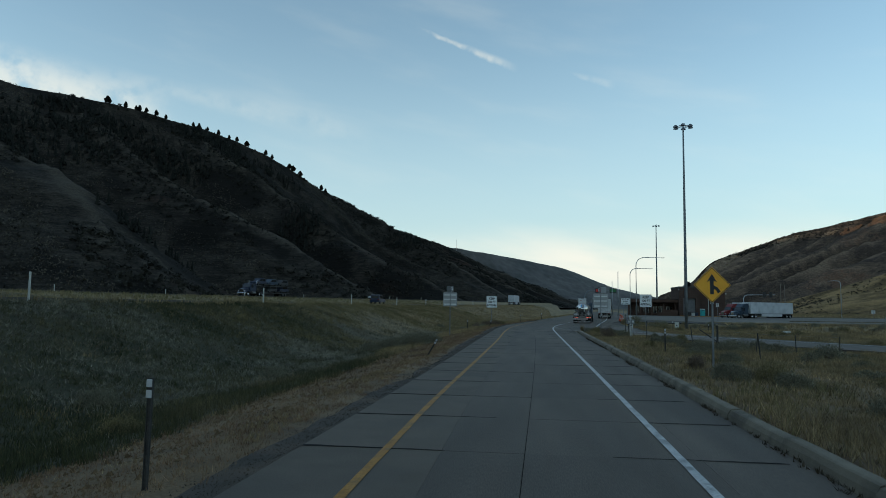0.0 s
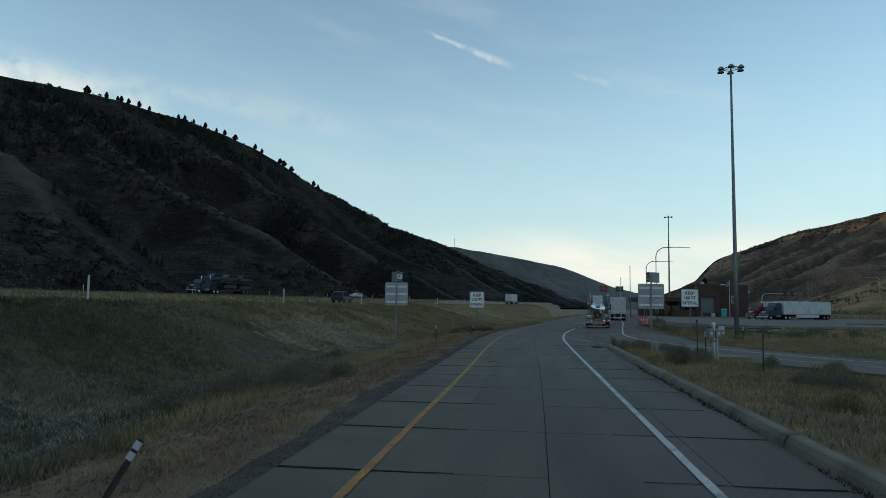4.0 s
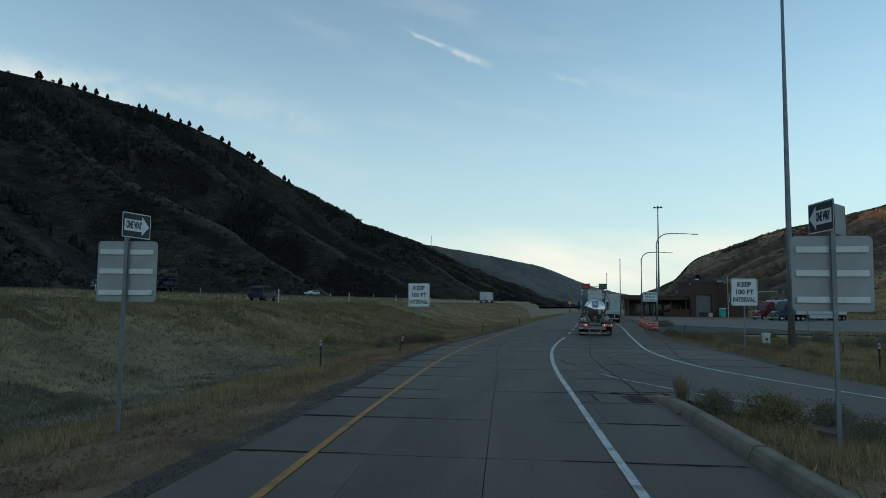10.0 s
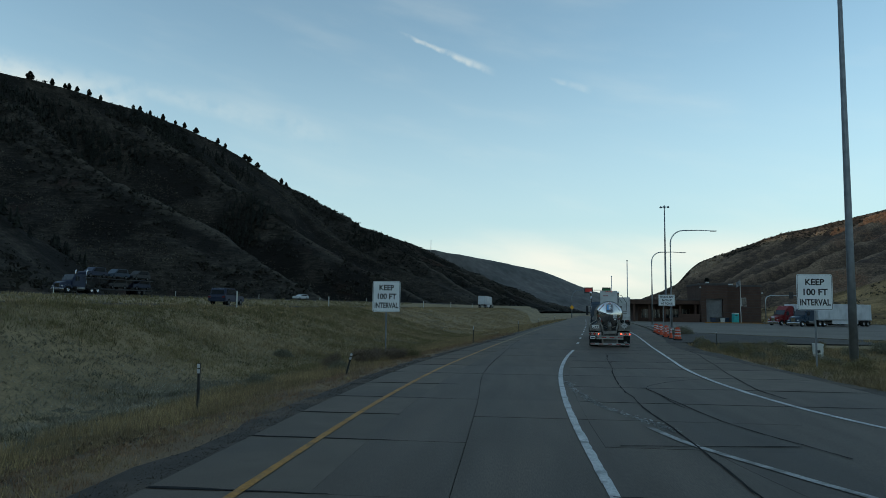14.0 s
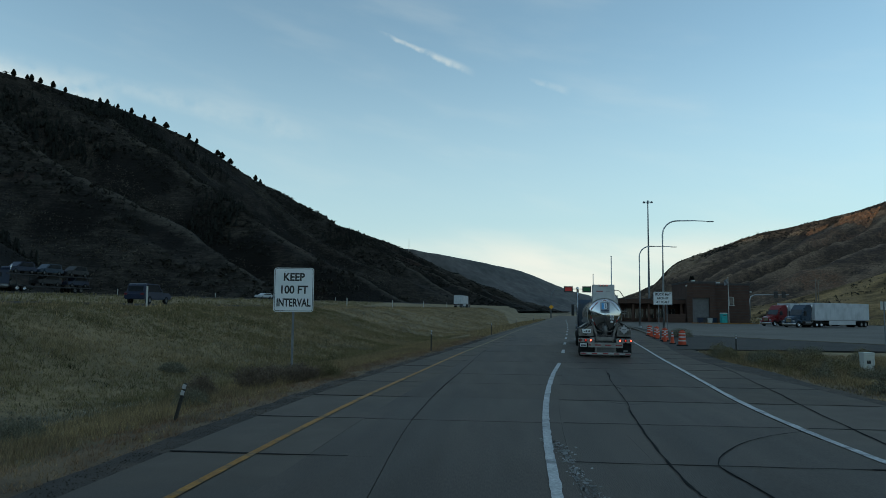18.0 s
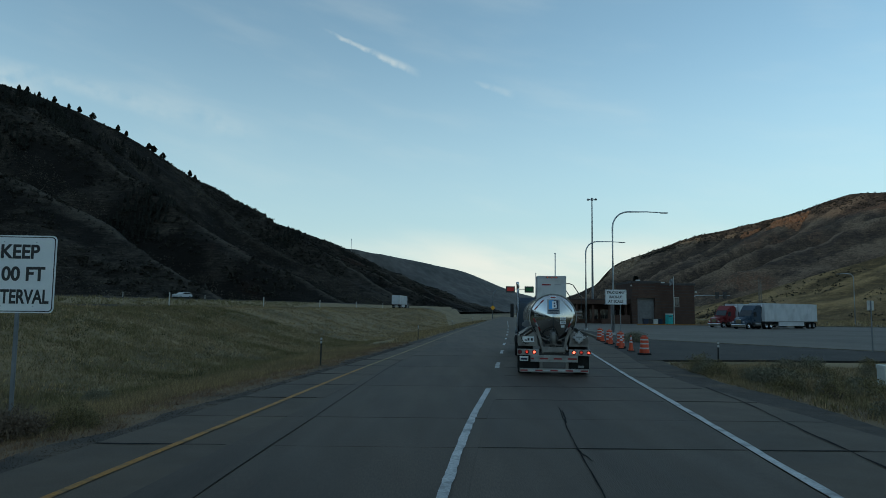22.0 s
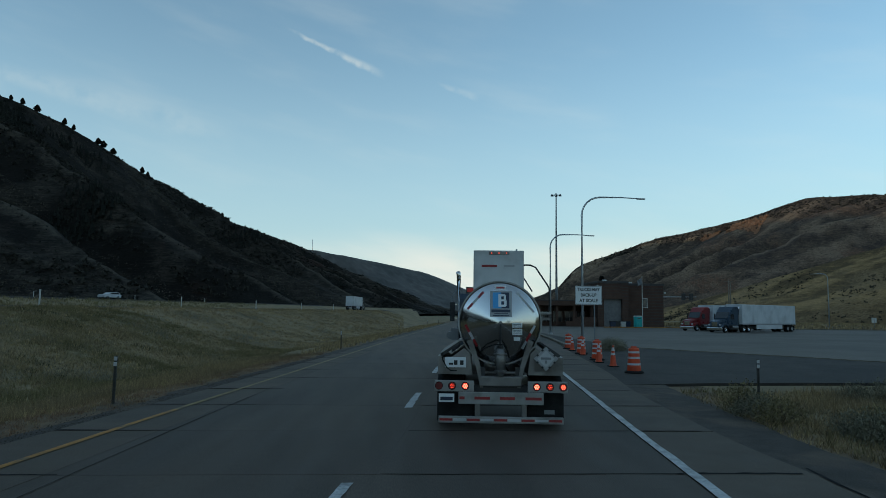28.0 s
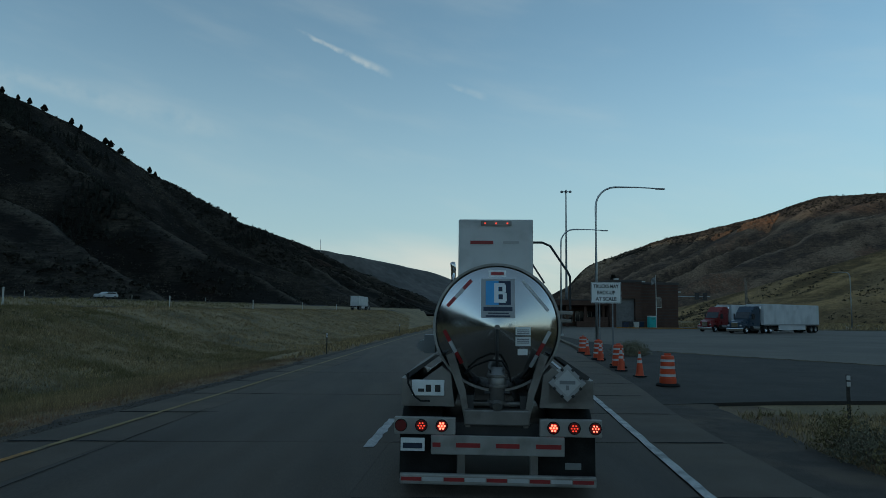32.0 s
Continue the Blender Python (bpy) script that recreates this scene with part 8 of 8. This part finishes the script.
GROVES = ((0.407, 0.80, 0.020, 0.13, 260), (0.435, 0.93, 0.018, 0.05, 110), (0.362, 0.55, 0.012, 0.07, 80), (0.456, 0.87, 0.014, 0.09, 190), (0.459, 0.775, 0.010, 0.06, 90), (0.496, 0.92, 0.018, 0.055, 170),
          (0.493, 0.82, 0.012, 0.06, 90), (0.356, 0.385, 0.006, 0.05, 36), (0.360, 0.285, 0.004, 0.02, 16), (0.429, 0.52, 0.006, 0.03, 26), (0.456, 0.45, 0.014, 0.045, 150), (0.491, 0.36, 0.008, 0.06, 80),
          (0.535, 0.90, 0.016, 0.05, 70), (0.33, 0.72, 0.02, 0.10, 110), (0.30, 0.5, 0.015, 0.10, 60), (0.57, 0.55, 0.01, 0.08, 60), (0.345, 0.29, 0.006, 0.04, 20))
_g = [grove(*g, 3.2, 7.0) for g in GROVES]
conifers(np.concatenate([a for a, b in _g]), np.concatenate([b for a, b in _g]), "grove_trees", "dark conifer groves in the mountain's hollows", NEEDLE, 6, 8)
# scrub in the hollows behind each spur
p, u, v = hill_points(HILL_L, 40000, 0.22, 0.95, 0.06, 0.985, 200)
f = hollow(u, v)
p = p[(f > 0.05) & (f < 0.5) & (fbm(p[:, 0], p[:, 1], 60, 95, 4) > -0.25 + 0.5 * (v < 0.3))][:12000]
brush(p, RNG.uniform(1.0, 2.6, len(p)), "gully_scrub", "oak scrub in a shade-dark colour filling the mountain's hollows", BRUSH, 10)
p, u, v = hill_points(HILL_L, 34000, 0.20, 0.97, 0.0, 1.0, 200)
p = p[fbm(p[:, 0], p[:, 1], 35, 61, 3) > -0.1][:16000]
brush(p, RNG.uniform(0.5, 1.5, len(p)), "hill_brush", "sagebrush and scrub in a shade-dark colour over the mountainside", BRUSH, 7)
p, u, v = hill_points(HILL_L, 190000, 0.22, 0.97, 0.0, 1.0, 200)
f = hollow(u, v)
p = p[((f < 0.03) | (f > 0.55)) & (RNG.uniform(0, 1, len(p)) < np.where((f < 0.03) | (f > 0.9), 1.0, 0.35))][:60000]
brush(p, RNG.uniform(0.5, 1.4, len(p)), "hill_sage", "pale sagebrush tufts on the mountain's open spurs", PALE_SAGE, 4)
# trees at the foot, behind the freeway
p, u, v = hill_points(HILL_L, 130, 0.24, 0.50, 0.0, 0.03, 200)
brush(p, RNG.uniform(1.2, 2.8, len(p)), "foot_brush", "olive and dull yellow bushes at the mountain's foot", RABBIT, 26)
# right side
p, u, v = hill_points(HILL_R, 16000, 0.05, 0.8, 0.15, 1.0, 90)
k = (fbm(p[:, 0], p[:, 1], 70, 71, 3) > 0.0) | ((v > 0.85) & (u < 0.42))
p = p[k][:9000]
brush(p, RNG.uniform(0.6, 1.6, len(p)), "hill_brush", "brown scrub on the dry mountainside", DRY_BRUSH, 7)
p, u, v = hill_points(HILL_R, 1500, 0.16, 0.40, 0.9, 1.0, 90)
brush(p, RNG.uniform(0.9, 2.0, 1500), "ridge_brush", "dark juniper scrub on the dry ridge", BRUSH, 14)
p, u, v = hill_points(FOOT, 7000, 0.0, 0.8, 0.02, 1.0, 50)
p = p[fbm(p[:, 0], p[:, 1], 25, 77, 3) > 0.0]
brush(p, RNG.uniform(0.5, 1.3, len(p)), "hill_brush", "dull brown scrub on the low foothill", DRY_BRUSH, 8)


def outcrop(u0, u1, v0, v1, n, size, mat, label, seed):
    """A broken band of rock standing out of the hillside."""
    global RNG
    keep, RNG = RNG, np.random.default_rng(seed)
    p, u, v = hill_points(HILL_R, n, u0, u1, v0, v1, 90)
    bm = bmesh.new()
    for q in p:
        w, d, h = size * RNG.uniform(0.5, 1.7), size * RNG.uniform(0.4, 1.0), size * RNG.uniform(0.4, 1.2)
        r = bmesh.ops.create_cube(bm, size=1, matrix=Matrix.Translation((q[0], q[1], q[2] + h * 0.1)) @ pose(0, 0, 0, RNG.uniform(-15, 15), RNG.uniform(-15, 15), RNG.uniform(-30, 30)) @ Matrix.Diagonal((w, d, h * 1.2, 1)))
        for vtx in r["verts"]:
            vtx.co += Vector(RNG.uniform(-0.28, 0.28, 3)) * size
    RNG = keep
    ob = mesh_ob("rock_outcrop", bm, mat)
    return tagged(ob, label, "rock")


outcrop(0.274, 0.298, 0.83, 0.93, 260, 2.6, CLIFF, "rust-red sandstone outcrop below the ridge", 1)
outcrop(0.252, 0.264, 0.90, 0.95, 80, 2.4, CLIFF, "small rust-red sandstone outcrop below the ridge", 2)
outcrop(0.155, 0.178, 0.74, 0.97, 420, 3.2, CLIFF_PALE, "pale weathered cliff at the ridge's end", 3)
outcrop(0.206, 0.222, 0.90, 0.955, 90, 2.2, CLIFF_PALE, "pale orange rock band below the ridge", 4)
outcrop(0.240, 0.248, 0.90, 0.94, 50, 2.2, CLIFF_PALE, "pale rock ledge below the ridge", 5)
# conifers behind the station
juniper(51.5, 252, -0.1, 11.6, 401, 0.17, True, "conifer", "dark conifer behind the brick weigh station")
juniper(62.7, 271, -0.1, 11.0, 402, 0.17, True, "conifer", "dark conifer behind the brick weigh station")
